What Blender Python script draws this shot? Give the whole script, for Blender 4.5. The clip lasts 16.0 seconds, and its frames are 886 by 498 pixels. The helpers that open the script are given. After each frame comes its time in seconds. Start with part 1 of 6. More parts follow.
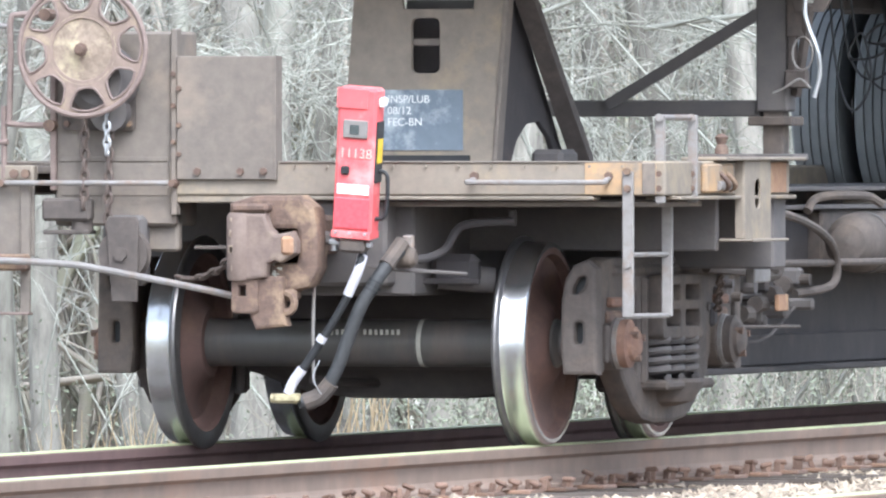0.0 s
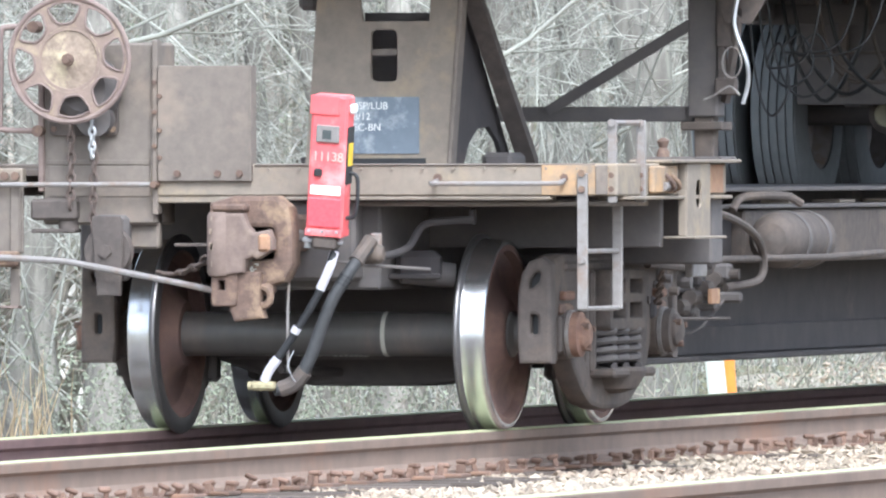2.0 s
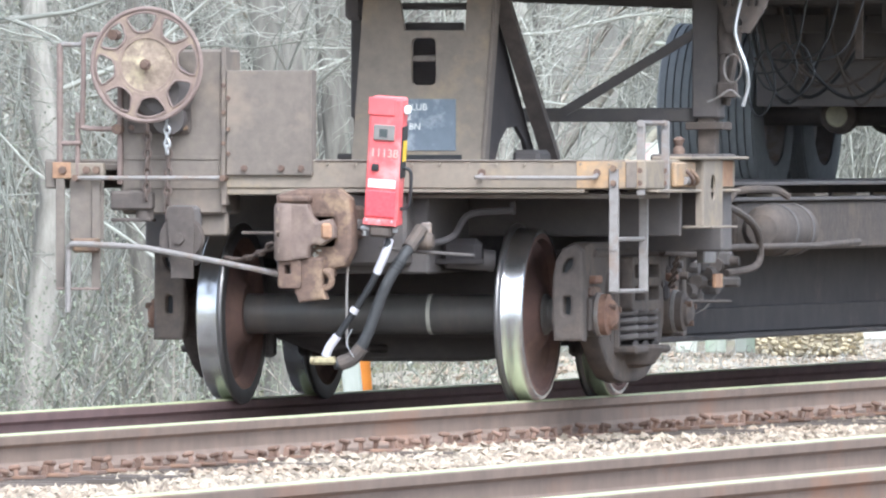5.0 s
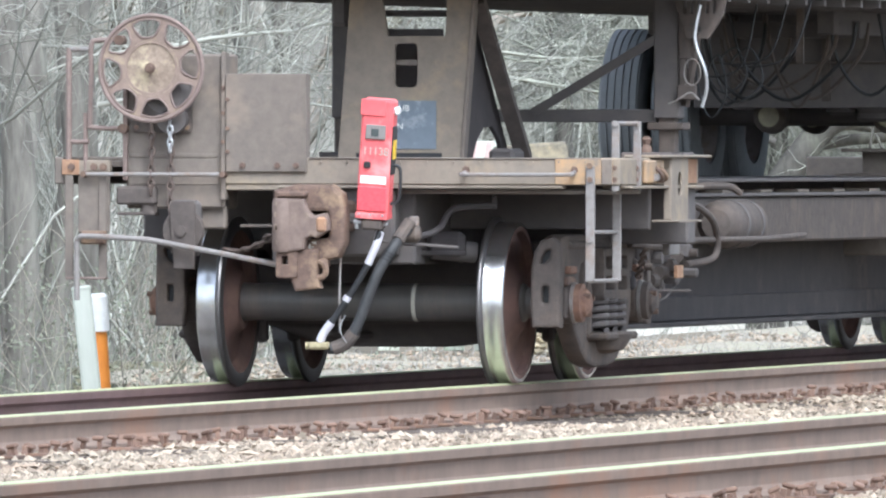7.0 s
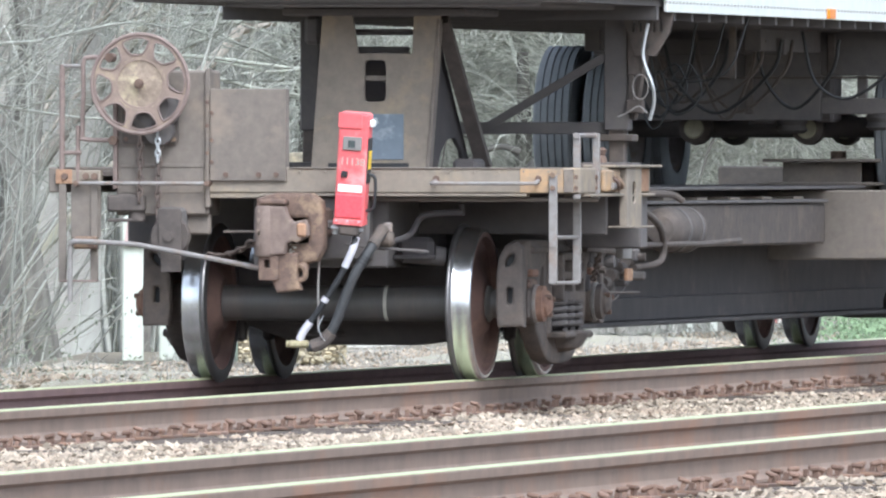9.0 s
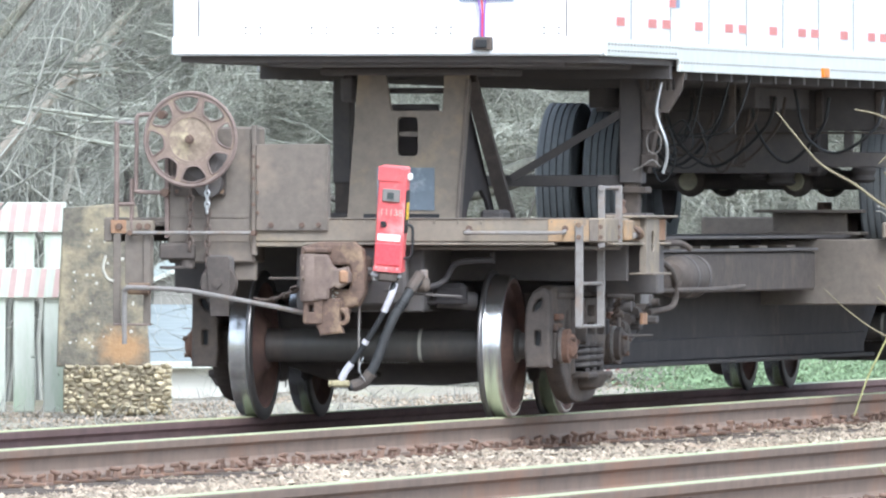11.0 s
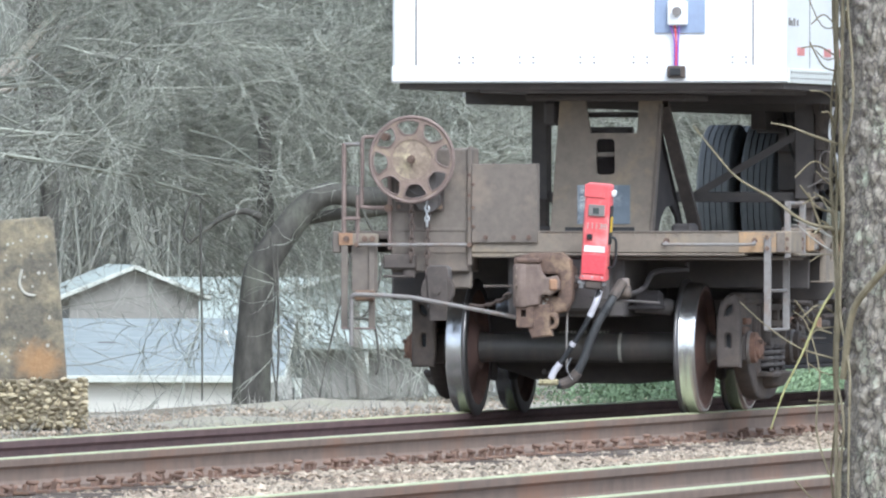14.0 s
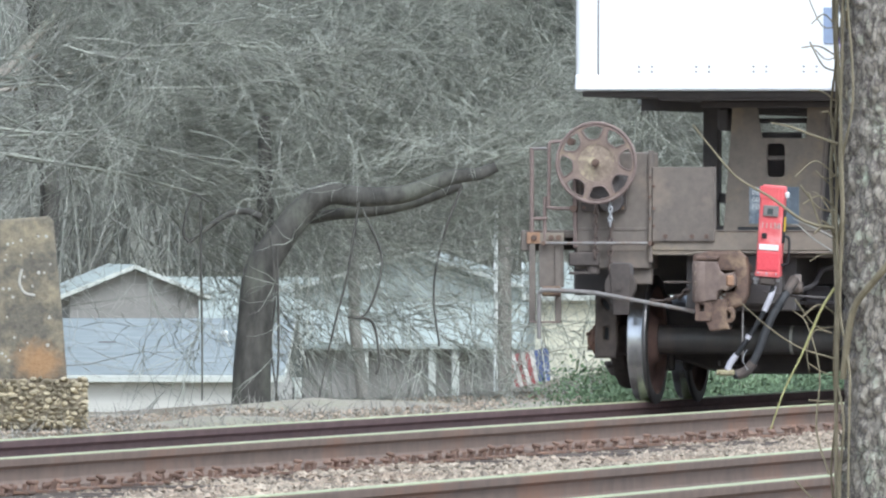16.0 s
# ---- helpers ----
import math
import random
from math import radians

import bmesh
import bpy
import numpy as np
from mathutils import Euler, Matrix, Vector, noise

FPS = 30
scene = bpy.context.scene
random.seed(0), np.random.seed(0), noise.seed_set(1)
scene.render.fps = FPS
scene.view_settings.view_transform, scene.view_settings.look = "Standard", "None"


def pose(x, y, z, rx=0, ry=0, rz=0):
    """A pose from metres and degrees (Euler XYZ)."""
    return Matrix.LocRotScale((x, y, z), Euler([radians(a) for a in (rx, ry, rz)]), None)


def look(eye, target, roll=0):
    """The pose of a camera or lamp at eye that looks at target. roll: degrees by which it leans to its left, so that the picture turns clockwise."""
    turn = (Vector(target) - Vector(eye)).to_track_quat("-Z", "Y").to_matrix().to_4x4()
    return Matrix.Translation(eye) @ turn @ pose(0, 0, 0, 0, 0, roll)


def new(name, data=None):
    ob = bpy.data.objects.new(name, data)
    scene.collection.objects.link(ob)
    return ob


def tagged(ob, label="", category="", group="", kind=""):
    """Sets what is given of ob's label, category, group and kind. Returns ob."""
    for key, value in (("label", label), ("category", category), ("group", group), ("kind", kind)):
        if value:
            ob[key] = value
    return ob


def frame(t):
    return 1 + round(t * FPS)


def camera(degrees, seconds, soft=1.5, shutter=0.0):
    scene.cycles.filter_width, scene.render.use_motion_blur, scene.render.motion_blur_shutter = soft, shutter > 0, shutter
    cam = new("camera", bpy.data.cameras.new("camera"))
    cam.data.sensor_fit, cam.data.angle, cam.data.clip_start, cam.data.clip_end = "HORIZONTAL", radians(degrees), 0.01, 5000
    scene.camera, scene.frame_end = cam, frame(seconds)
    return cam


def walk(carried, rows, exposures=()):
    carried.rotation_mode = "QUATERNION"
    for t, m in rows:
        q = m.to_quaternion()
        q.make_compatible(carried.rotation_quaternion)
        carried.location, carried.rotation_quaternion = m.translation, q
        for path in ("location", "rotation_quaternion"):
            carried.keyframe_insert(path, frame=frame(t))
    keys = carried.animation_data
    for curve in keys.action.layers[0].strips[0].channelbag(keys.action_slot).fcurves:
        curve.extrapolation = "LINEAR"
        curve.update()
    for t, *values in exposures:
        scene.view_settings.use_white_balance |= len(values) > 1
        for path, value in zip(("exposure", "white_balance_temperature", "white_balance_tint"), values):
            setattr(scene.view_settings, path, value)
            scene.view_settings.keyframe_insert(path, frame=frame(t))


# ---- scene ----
cam = camera(3.251, 16.0, soft=2.2)
EYE = Vector((0, 0, 1.23))


def aim(bearing, pitch, roll=0):
    b, p = radians(bearing), radians(pitch)
    return look(EYE, EYE + 50 * Vector((-math.sin(b) * math.cos(p), math.cos(b) * math.cos(p), math.sin(p))), roll)


# seconds, bearing to the left of the track's direction, pitch, roll
PAN = [
    (0.0, 16.756, -0.375, -0.020), (0.5, 16.458, -0.365, -0.080), (1.0, 16.151, -0.364, -0.098),
    (1.5, 15.733, -0.368, -0.108), (2.0, 15.519, -0.362, -0.087), (2.5, 15.342, -0.358, -0.118),
    (3.0, 15.204, -0.352, -0.117), (3.5, 14.893, -0.352, -0.062), (6.0, 13.732, -0.384, 0.068),
    (6.5, 13.444, -0.384, 0.081), (7.0, 13.223, -0.377, 0.113), (7.5, 13.025, -0.365, 0.200),
    (8.0, 12.744, -0.358, 0.218), (8.5, 12.608, -0.349, 0.188), (9.0, 12.285, -0.338, 0.085),
    (11.5, 11.512, -0.124, 0.090), (12.0, 11.342, -0.119, 0.081), (12.5, 11.274, -0.117, 0.058),
    (13.0, 11.319, -0.126, 0.044), (13.5, 11.337, -0.122, 0.053), (14.0, 11.337, -0.100, 0.030),
    (14.5, 11.337, -0.099, 0.033), (15.0, 11.337, -0.099, 0.004), (15.5, 11.335, -0.099, 0.005),
    (16.0, 11.337, -0.101, 0.031)]
walk(cam, [(t, aim(b, p, r)) for t, b, p, r in PAN], exposures=[(0, 1.73, 5650, 6.5), (4, 1.7, 5650, 6.5), (7, 1.39, 5650, 6.5), (9, 1.34, 5650, 6), (12, 1.36, 5600, 4.5), (14, 1.06, 5600, 5), (16, 0.83, 5600, 5)])

# ---- world, sun ----
world = bpy.data.worlds.new("overcast sky")
scene.world = world
world.use_nodes = True
wn = world.node_tree.nodes
sky = wn.new("ShaderNodeTexSky")
sky.sky_type, sky.sun_disc = "NISHITA", False
sky.sun_elevation, sky.sun_rotation = radians(48), radians(150)
sky.dust_density, sky.ozone_density = 3.0, 1.0
soft_sky = wn.new("ShaderNodeHueSaturation")
soft_sky.inputs["Saturation"].default_value = 0.35
world.node_tree.links.new(sky.outputs[0], soft_sky.inputs["Color"])
world.node_tree.links.new(soft_sky.outputs[0], wn["Background"].inputs[0])
wn["Background"].inputs[1].default_value = 0.15
sun = new("sun", bpy.data.lights.new("sun", "SUN"))
sun.data.energy, sun.data.angle, sun.data.color = 1.05, radians(20), (1.0, 0.96, 0.9)
az, el = radians(150), radians(48)
sun.matrix_world = look((0, 0, 30), Vector((0, 0, 30)) - Vector((math.sin(az) * math.cos(el), math.cos(az) * math.cos(el), math.sin(el))))


# ---- materials ----
def mat(name, c1, c2, scale=8.0, rough=0.8, metal=0.0, bump=0.25, c3=None, big=0.7, cover=0.5, stretch=(1, 1, 1), rand=0.0, bscale=None, spec=0.4):
    """Two colours in fine grain, a third in large blotches, relief from the grain."""
    m = bpy.data.materials.new(name)
    m.use_nodes = True
    nt = m.node_tree
    N, L = nt.nodes, nt.links
    b = N["Principled BSDF"]
    b.inputs["Roughness"].default_value, b.inputs["Metallic"].default_value = rough, metal
    b.inputs["Specular IOR Level"].default_value = spec
    co = N.new("ShaderNodeTexCoord")
    mp = N.new("ShaderNodeMapping")
    mp.inputs["Scale"].default_value = stretch
    L.new(co.outputs["Object"], mp.inputs["Vector"])
    n1 = N.new("ShaderNodeTexNoise")
    n1.inputs["Scale"].default_value, n1.inputs["Detail"].default_value, n1.inputs["Roughness"].default_value = scale, 6, 0.65
    L.new(mp.outputs[0], n1.inputs["Vector"])
    r1 = N.new("ShaderNodeMapRange")
    r1.inputs[1].default_value, r1.inputs[2].default_value = 0.3, 0.7
    L.new(n1.outputs["Fac"], r1.inputs[0])
    mix = N.new("ShaderNodeMix")
    mix.data_type = "RGBA"
    mix.inputs[6].default_value, mix.inputs[7].default_value = (*c1, 1), (*c2, 1)
    L.new(r1.outputs[0], mix.inputs[0])
    out = mix.outputs[2]
    if c3:
        n2 = N.new("ShaderNodeTexNoise")
        n2.inputs["Scale"].default_value, n2.inputs["Detail"].default_value = big, 8
        n2.inputs["Roughness"].default_value = 0.7
        L.new(mp.outputs[0], n2.inputs["Vector"])
        r2 = N.new("ShaderNodeMapRange")
        r2.inputs[1].default_value, r2.inputs[2].default_value = 1 - cover - 0.07, 1 - cover + 0.1
        L.new(n2.outputs["Fac"], r2.inputs[0])
        mx = N.new("ShaderNodeMix")
        mx.data_type = "RGBA"
        mx.inputs[7].default_value = (*c3, 1)
        L.new(r2.outputs[0], mx.inputs[0])
        L.new(out, mx.inputs[6])
        out = mx.outputs[2]
    if rand:
        info = N.new("ShaderNodeNewGeometry") if rand < 0 else N.new("ShaderNodeObjectInfo")
        rr = N.new("ShaderNodeMapRange")
        rr.inputs[3].default_value, rr.inputs[4].default_value = 1 - abs(rand), 1 + abs(rand)
        L.new(info.outputs["Random Per Island" if rand < 0 else "Random"], rr.inputs[0])
        hs = N.new("ShaderNodeHueSaturation")
        L.new(rr.outputs[0], hs.inputs["Value"])
        L.new(out, hs.inputs["Color"])
        out = hs.outputs[0]
    L.new(out, b.inputs["Base Color"])
    if bump:
        bp = N.new("ShaderNodeBump")
        bp.inputs["Strength"].default_value, bp.inputs["Distance"].default_value = bump, 0.02 if not bscale else bscale
        L.new(n1.outputs["Fac"], bp.inputs["Height"])
        L.new(bp.outputs[0], b.inputs["Normal"])
    return m


CAR = mat("weathered brown freight car paint", (0.18, 0.151, 0.128), (0.135, 0.113, 0.098), 18, 0.75, 0, 0.14, (0.225, 0.178, 0.143), 2.6, 0.42)
CARLIGHT = mat("dusty brown end sill paint", (0.255, 0.212, 0.17), (0.19, 0.159, 0.131), 12, 0.8, 0, 0.15, (0.32, 0.25, 0.17), 2.6, 0.42)
DARK = mat("grimy black underframe", (0.098, 0.089, 0.09), (0.132, 0.115, 0.108), 10, 0.85, 0, 0.2, (0.16, 0.135, 0.12), 2.0, 0.35)
BELLY = mat("soot black well side and painted shade", (0.048, 0.043, 0.045), (0.068, 0.059, 0.058), 6, 0.9, 0, 0.25, (0.115, 0.088, 0.077), 1.5, 0.36)
RUST = mat("bare rusty cast steel", (0.17, 0.11, 0.083), (0.09, 0.06, 0.05), 22, 0.8, 0, 0.4, (0.29, 0.2, 0.13), 6, 0.42)
KNUCKLE = mat("worn knuckle steel", (0.21, 0.155, 0.13), (0.145, 0.105, 0.09), 20, 0.7, 0.1, 0.3, (0.27, 0.205, 0.155), 6, 0.42)
PATCHY = mat("sill paint with orange rust", (0.26, 0.215, 0.17), (0.195, 0.162, 0.132), 12, 0.85, 0, 0.2, (0.42, 0.27, 0.15), 3.2, 0.52)
ORANGE = mat("orange surface rust", (0.38, 0.22, 0.13), (0.24, 0.145, 0.1), 14, 0.9, 0, 0.3, (0.46, 0.32, 0.19), 5, 0.4)
CAPRUST = mat("dull red-brown rust", (0.24, 0.135, 0.095), (0.15, 0.09, 0.07), 24, 0.85, 0, 0.35, (0.3, 0.19, 0.13), 9, 0.42)
FRAME = mat("dusty cast steel side frame", (0.108, 0.088, 0.078), (0.07, 0.058, 0.053), 18, 0.85, 0, 0.3, (0.14, 0.108, 0.088), 3.0, 0.42)
GREYBAR = mat("grey painted ladder steel", (0.27, 0.25, 0.24), (0.2, 0.18, 0.17), 20, 0.65, 0.2, 0.1, (0.24, 0.17, 0.13), 5, 0.4)
RODS = mat("worn brown rod", (0.24, 0.18, 0.16), (0.17, 0.125, 0.11), 25, 0.7, 0.1, 0.1)
TREAD = mat("polished wheel tread", (0.68, 0.68, 0.69), (0.52, 0.52, 0.54), 6, 0.24, 0.95, 0.03)
FLANGE = mat("worn flange steel", (0.2, 0.19, 0.19), (0.15, 0.14, 0.14), 9, 0.4, 0.8, 0.03)
WEB = mat("rusty wheel plate", (0.15, 0.085, 0.07), (0.1, 0.065, 0.058), 9, 0.8, 0, 0.15, (0.19, 0.115, 0.085), 3, 0.42)
AXLE = mat("dark axle paint", (0.09, 0.084, 0.082), (0.115, 0.106, 0.098), 10, 0.42, 0.15, 0.1, (0.15, 0.122, 0.108), 4, 0.42, stretch=(1, 0.3, 0.3))
PALE = mat("pale chalk mark", (0.5, 0.48, 0.42), (0.4, 0.38, 0.34), 30, 0.9)
YELLOWRUST = mat("rust with worn yellow paint", (0.3, 0.235, 0.18), (0.17, 0.125, 0.1), 34, 0.85, 0, 0.3, (0.48, 0.4, 0.27), 7.5, 0.41)
WHEELFACE = mat("brown rusted wheel face", (0.27, 0.2, 0.165), (0.18, 0.132, 0.11), 24, 0.8, 0, 0.2, (0.38, 0.3, 0.21), 6, 0.4)
CHAIN = mat("rusty chain steel", (0.15, 0.11, 0.09), (0.1, 0.08, 0.075), 30, 0.75, 0.3, 0.1)
ZINC = mat("galvanised steel", (0.55, 0.55, 0.56), (0.45, 0.45, 0.46), 30, 0.4, 0.7, 0.05)
STENCIL = mat("fresh grey-blue stencil panel", (0.17, 0.2, 0.235), (0.14, 0.165, 0.2), 14, 0.6, 0, 0.08, (0.5, 0.54, 0.57), 3.2, 0.4)
RED = mat("faded red device housing", (0.74, 0.14, 0.145), (0.66, 0.11, 0.12), 12, 0.5, 0, 0.06, (0.8, 0.3, 0.29), 5, 0.44)
REDLENS = mat("red reflector panel", (0.78, 0.11, 0.13), (0.68, 0.07, 0.09), 60, 0.4, 0, 0.1)
PINK = mat("faded red film", (0.66, 0.2, 0.2), (0.6, 0.26, 0.24), 20, 0.5, 0, 0)
WHITE = mat("white label", (0.8, 0.8, 0.78), (0.7, 0.7, 0.69), 20, 0.6)
BLACK = mat("black rubber and opening shade", (0.02, 0.02, 0.022), (0.03, 0.03, 0.032), 20, 0.55, 0, 0.1)
HOSE = mat("grey rubber hose", (0.055, 0.054, 0.056), (0.036, 0.036, 0.038), 30, 0.6, 0, 0.15)
SLEEVE = mat("silver hose sleeve", (0.6, 0.58, 0.62), (0.5, 0.48, 0.52), 30, 0.45, 0.2, 0.05)
BRASS = mat("brass coupling", (0.5, 0.44, 0.27), (0.32, 0.27, 0.17), 40, 0.55, 0.4)
YELLOW = mat("yellow strip", (0.75, 0.5, 0.03), (0.65, 0.42, 0.03), 20, 0.5)
SCREEN = mat("dark display glass", (0.05, 0.06, 0.06), (0.09, 0.1, 0.1), 10, 0.15, 0, 0)
TRAILER = mat("white trailer skin", (0.82, 0.82, 0.83), (0.78, 0.78, 0.8), 3, 0.4, 0, 0.02, (0.74, 0.74, 0.76), 1.2, 0.4)
ALU = mat("aluminium bottom rail", (0.72, 0.73, 0.7), (0.64, 0.65, 0.62), 8, 0.5, 0.1, 0.05)
TYRE = mat("tyre rubber", (0.15, 0.158, 0.166), (0.19, 0.194, 0.2), 14, 0.8, 0, 0.15)
LAMP = mat("pale brake chamber face", (0.4, 0.37, 0.25), (0.24, 0.22, 0.17), 10, 0.4)
AMBER = mat("amber marker lens", (0.8, 0.25, 0.02), (0.7, 0.2, 0.02), 10, 0.3)
BLUEBOX = mat("blue grey plate", (0.3, 0.36, 0.5), (0.26, 0.31, 0.43), 10, 0.5)
PURPLE = mat("purple and blue air line", (0.2, 0.1, 0.5), (0.25, 0.12, 0.4), 10, 0.5)
RAILSIDE = mat("brown rusted rail", (0.25, 0.183, 0.145), (0.185, 0.136, 0.11), 5, 0.85, 0, 0.1, (0.29, 0.165, 0.11), 0.5, 0.4)
RAILTOP = mat("running surface of the rail", (0.5, 0.52, 0.3), (0.41, 0.43, 0.25), 5, 0.5, 0.2, 0.02)
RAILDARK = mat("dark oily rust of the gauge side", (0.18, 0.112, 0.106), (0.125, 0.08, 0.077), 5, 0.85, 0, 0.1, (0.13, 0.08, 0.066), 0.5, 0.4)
SPIKE = mat("rusty spikes and plates", (0.22, 0.14, 0.105), (0.13, 0.087, 0.07), 12, 0.9, 0, 0.3, (0.34, 0.195, 0.12), 1.5, 0.4, rand=0.3)
DUST = mat("rust-stained fine ballast", (0.27, 0.2, 0.15), (0.17, 0.125, 0.1), 26, 1.0, 0, 0.8, (0.33, 0.27, 0.21), 2.2, 0.42)
TIE = mat("creosoted tie", (0.075, 0.058, 0.048), (0.11, 0.088, 0.075), 8, 0.95, 0, 0.4, rand=0.25, stretch=(1, 8, 8))
STONE = mat("grey ballast stone", (0.42, 0.352, 0.275), (0.28, 0.23, 0.178), 9, 0.95, 0, 0.3, (0.29, 0.22, 0.165), 0.9, 0.46, rand=-0.42)
BED = mat("ballast bed", (0.24, 0.22, 0.2), (0.1, 0.09, 0.082), 28, 1.0, 0, 0.8, (0.22, 0.17, 0.13), 0.5, 0.4)
GROUND = mat("dry winter ground with leaf litter", (0.26, 0.22, 0.16), (0.16, 0.135, 0.1), 5, 1.0, 0, 0.6, (0.17, 0.17, 0.09), 0.08, 0.45)


# ---- mesh helpers ----
def thing(name, label, category, group="", kind=""):
    return tagged(new(name), label, category, group, kind)


def finish(ob, material, parent=None, label=""):
    ob.data.materials.append(material)
    if parent:
        ob.parent = parent
    if label:
        ob["label"] = label
    return ob


def part(name, bm, material, parent=None, label="", smooth=True):
    me = bpy.data.meshes.new(name)
    bmesh.ops.recalc_face_normals(bm, faces=bm.faces)
    bm.to_mesh(me)
    bm.free()
    if smooth:
        me.shade_smooth()
        me.set_sharp_from_angle(angle=radians(35))
    return finish(new(name, me), material, parent, label)


def box(lo, hi, bevel=0.004, bm=None, rot=None):
    bm = bm or bmesh.new()
    c, s = (Vector(lo) + Vector(hi)) / 2, Vector(hi) - Vector(lo)
    m = Matrix.Translation(c)
    if rot:
        m = m @ rot.to_4x4()
    r = bmesh.ops.create_cube(bm, size=1, matrix=m @ Matrix.Diagonal((*s, 1)))
    if bevel:
        es = list({e for v in r["verts"] for e in v.link_edges})
        bmesh.ops.bevel(bm, geom=es, offset=min(bevel, min(abs(a) for a in s) * 0.3), segments=1, affect="EDGES")
    return bm


def tube(pts, r, seg=8, bm=None, closed=False):
    """A round bar along points; r may be one radius or one for each point."""
    bm = bm or bmesh.new()
    pts = [Vector(p) for p in pts]
    n = len(pts)
    rs = [r] * n if isinstance(r, (int, float)) else list(r)
    rings, side = [], None
    for i, p in enumerate(pts):
        a = pts[(i - 1) % n] if closed or i else p
        b = pts[(i + 1) % n] if closed or i < n - 1 else p
        d = (b - a).normalized()
        if side is None:
            side = d.orthogonal().normalized()
        side = (side - d * side.dot(d)).normalized()
        up = d.cross(side)
        rings.append([bm.verts.new(p + rs[i] * (math.cos(k * math.tau / seg) * side + math.sin(k * math.tau / seg) * up)) for k in range(seg)])
    for i in range(n if closed else n - 1):
        A, B = rings[i], rings[(i + 1) % n]
        for k in range(seg):
            bm.faces.new((A[k], A[(k + 1) % seg], B[(k + 1) % seg], B[k]))
    if not closed:
        bm.faces.new(rings[0][::-1])
        bm.faces.new(rings[-1])
    return bm


def cyl(p0, p1, r, seg=16, bm=None):
    return tube([p0, p1], r, seg, bm)


def curve_pts(pts, n=8):
    """A smooth line through the points."""
    pts = [Vector(p) for p in pts]
    q = [2 * pts[0] - pts[1]] + pts + [2 * pts[-1] - pts[-2]]
    out = []
    for i in range(1, len(q) - 2):
        for k in range(n):
            t = k / n
            a, b, c, d = q[i - 1:i + 3]
            out.append(0.5 * (2 * b + (c - a) * t + (2 * a - 5 * b + 4 * c - d) * t * t + (3 * b - a - 3 * c + d) * t ** 3))
    return out + [pts[-1]]


def lathe(profile, seg=48, axis="X", bm=None, at=(0, 0, 0), caps=True):
    """profile: (along, radius) points turned round the axis."""
    bm = bm or bmesh.new()
    rings = []
    for a, r in profile:
        ring = []
        for k in range(seg):
            c, s = math.cos(k * math.tau / seg) * r, math.sin(k * math.tau / seg) * r
            p = {"X": (a, c, s), "Y": (c, a, s), "Z": (c, s, a)}[axis]
            ring.append(bm.verts.new(Vector(p) + Vector(at)))
        rings.append(ring)
    for A, B in zip(rings, rings[1:]):
        for k in range(seg):
            bm.faces.new((A[k], A[(k + 1) % seg], B[(k + 1) % seg], B[k]))
    if caps and profile[0][1] > 1e-4:
        bm.faces.new(rings[0])
    if caps and profile[-1][1] > 1e-4:
        bm.faces.new(rings[-1])
    return bm


def plate(name, loops, depth, material, parent=None, m=Matrix(), bevel=0.003, label=""):
    """A flat plate with holes: loops in its own x, y, the first the outline; depth along its z."""
    cu = bpy.data.curves.new(name, "CURVE")
    cu.dimensions, cu.fill_mode, cu.extrude, cu.bevel_depth, cu.bevel_resolution = "2D", "BOTH", depth / 2 - bevel, bevel, 1
    for loop in loops:
        sp = cu.splines.new("POLY")
        sp.points.add(len(loop) - 1)
        for p, (x, y) in zip(sp.points, loop):
            p.co = (x, y, 0, 1)
        sp.use_cyclic_u = True
    tmp = bpy.data.objects.new(name, cu)
    me = bpy.data.meshes.new_from_object(tmp)
    bpy.data.objects.remove(tmp)
    bpy.data.curves.remove(cu)
    me.materials.clear()
    me.transform(m)
    me.shade_smooth()
    me.set_sharp_from_angle(angle=radians(30))
    return finish(new(name, me), material, parent, label)


def rounded(x0, y0, x1, y1, r=0.02, n=4):
    pts = []
    for cx, cy, a in ((x1 - r, y1 - r, 0), (x0 + r, y1 - r, 90), (x0 + r, y0 + r, 180), (x1 - r, y0 + r, 270)):
        pts += [(cx + r * math.cos(radians(a + 90 * k / n)), cy + r * math.sin(radians(a + 90 * k / n))) for k in range(n + 1)]
    return pts


XZ = Matrix(((1, 0, 0, 0), (0, 0, 1, 0), (0, 1, 0, 0), (0, 0, 0, 1)))   # plate's x, y to x, z
YZ = Matrix(((0, 0, 1, 0), (1, 0, 0, 0), (0, 1, 0, 0), (0, 0, 0, 1)))   # plate's x, y to y, z


def raw(name, verts, faces, material, parent=None, label="", smooth=False):
    me = bpy.data.meshes.new(name)
    me.from_pydata(verts, [], faces)
    if smooth:
        me.shade_smooth()
    return finish(new(name, me), material, parent, label)


# ---- tracks and ground ----
TRACK_FAR, TRACK_NEAR = -18.938, -13.811      # centre lines
GAUGE = 1.505
RAIL_H = 0.172


def edge(y):
    """How far to the left the level shelf beside the tracks reaches."""
    return 22.7 + 5.4 * min(1, max(0, (y - 96) / 14)) + 0.7 * noise.noise((y * 0.13, 2, 0))


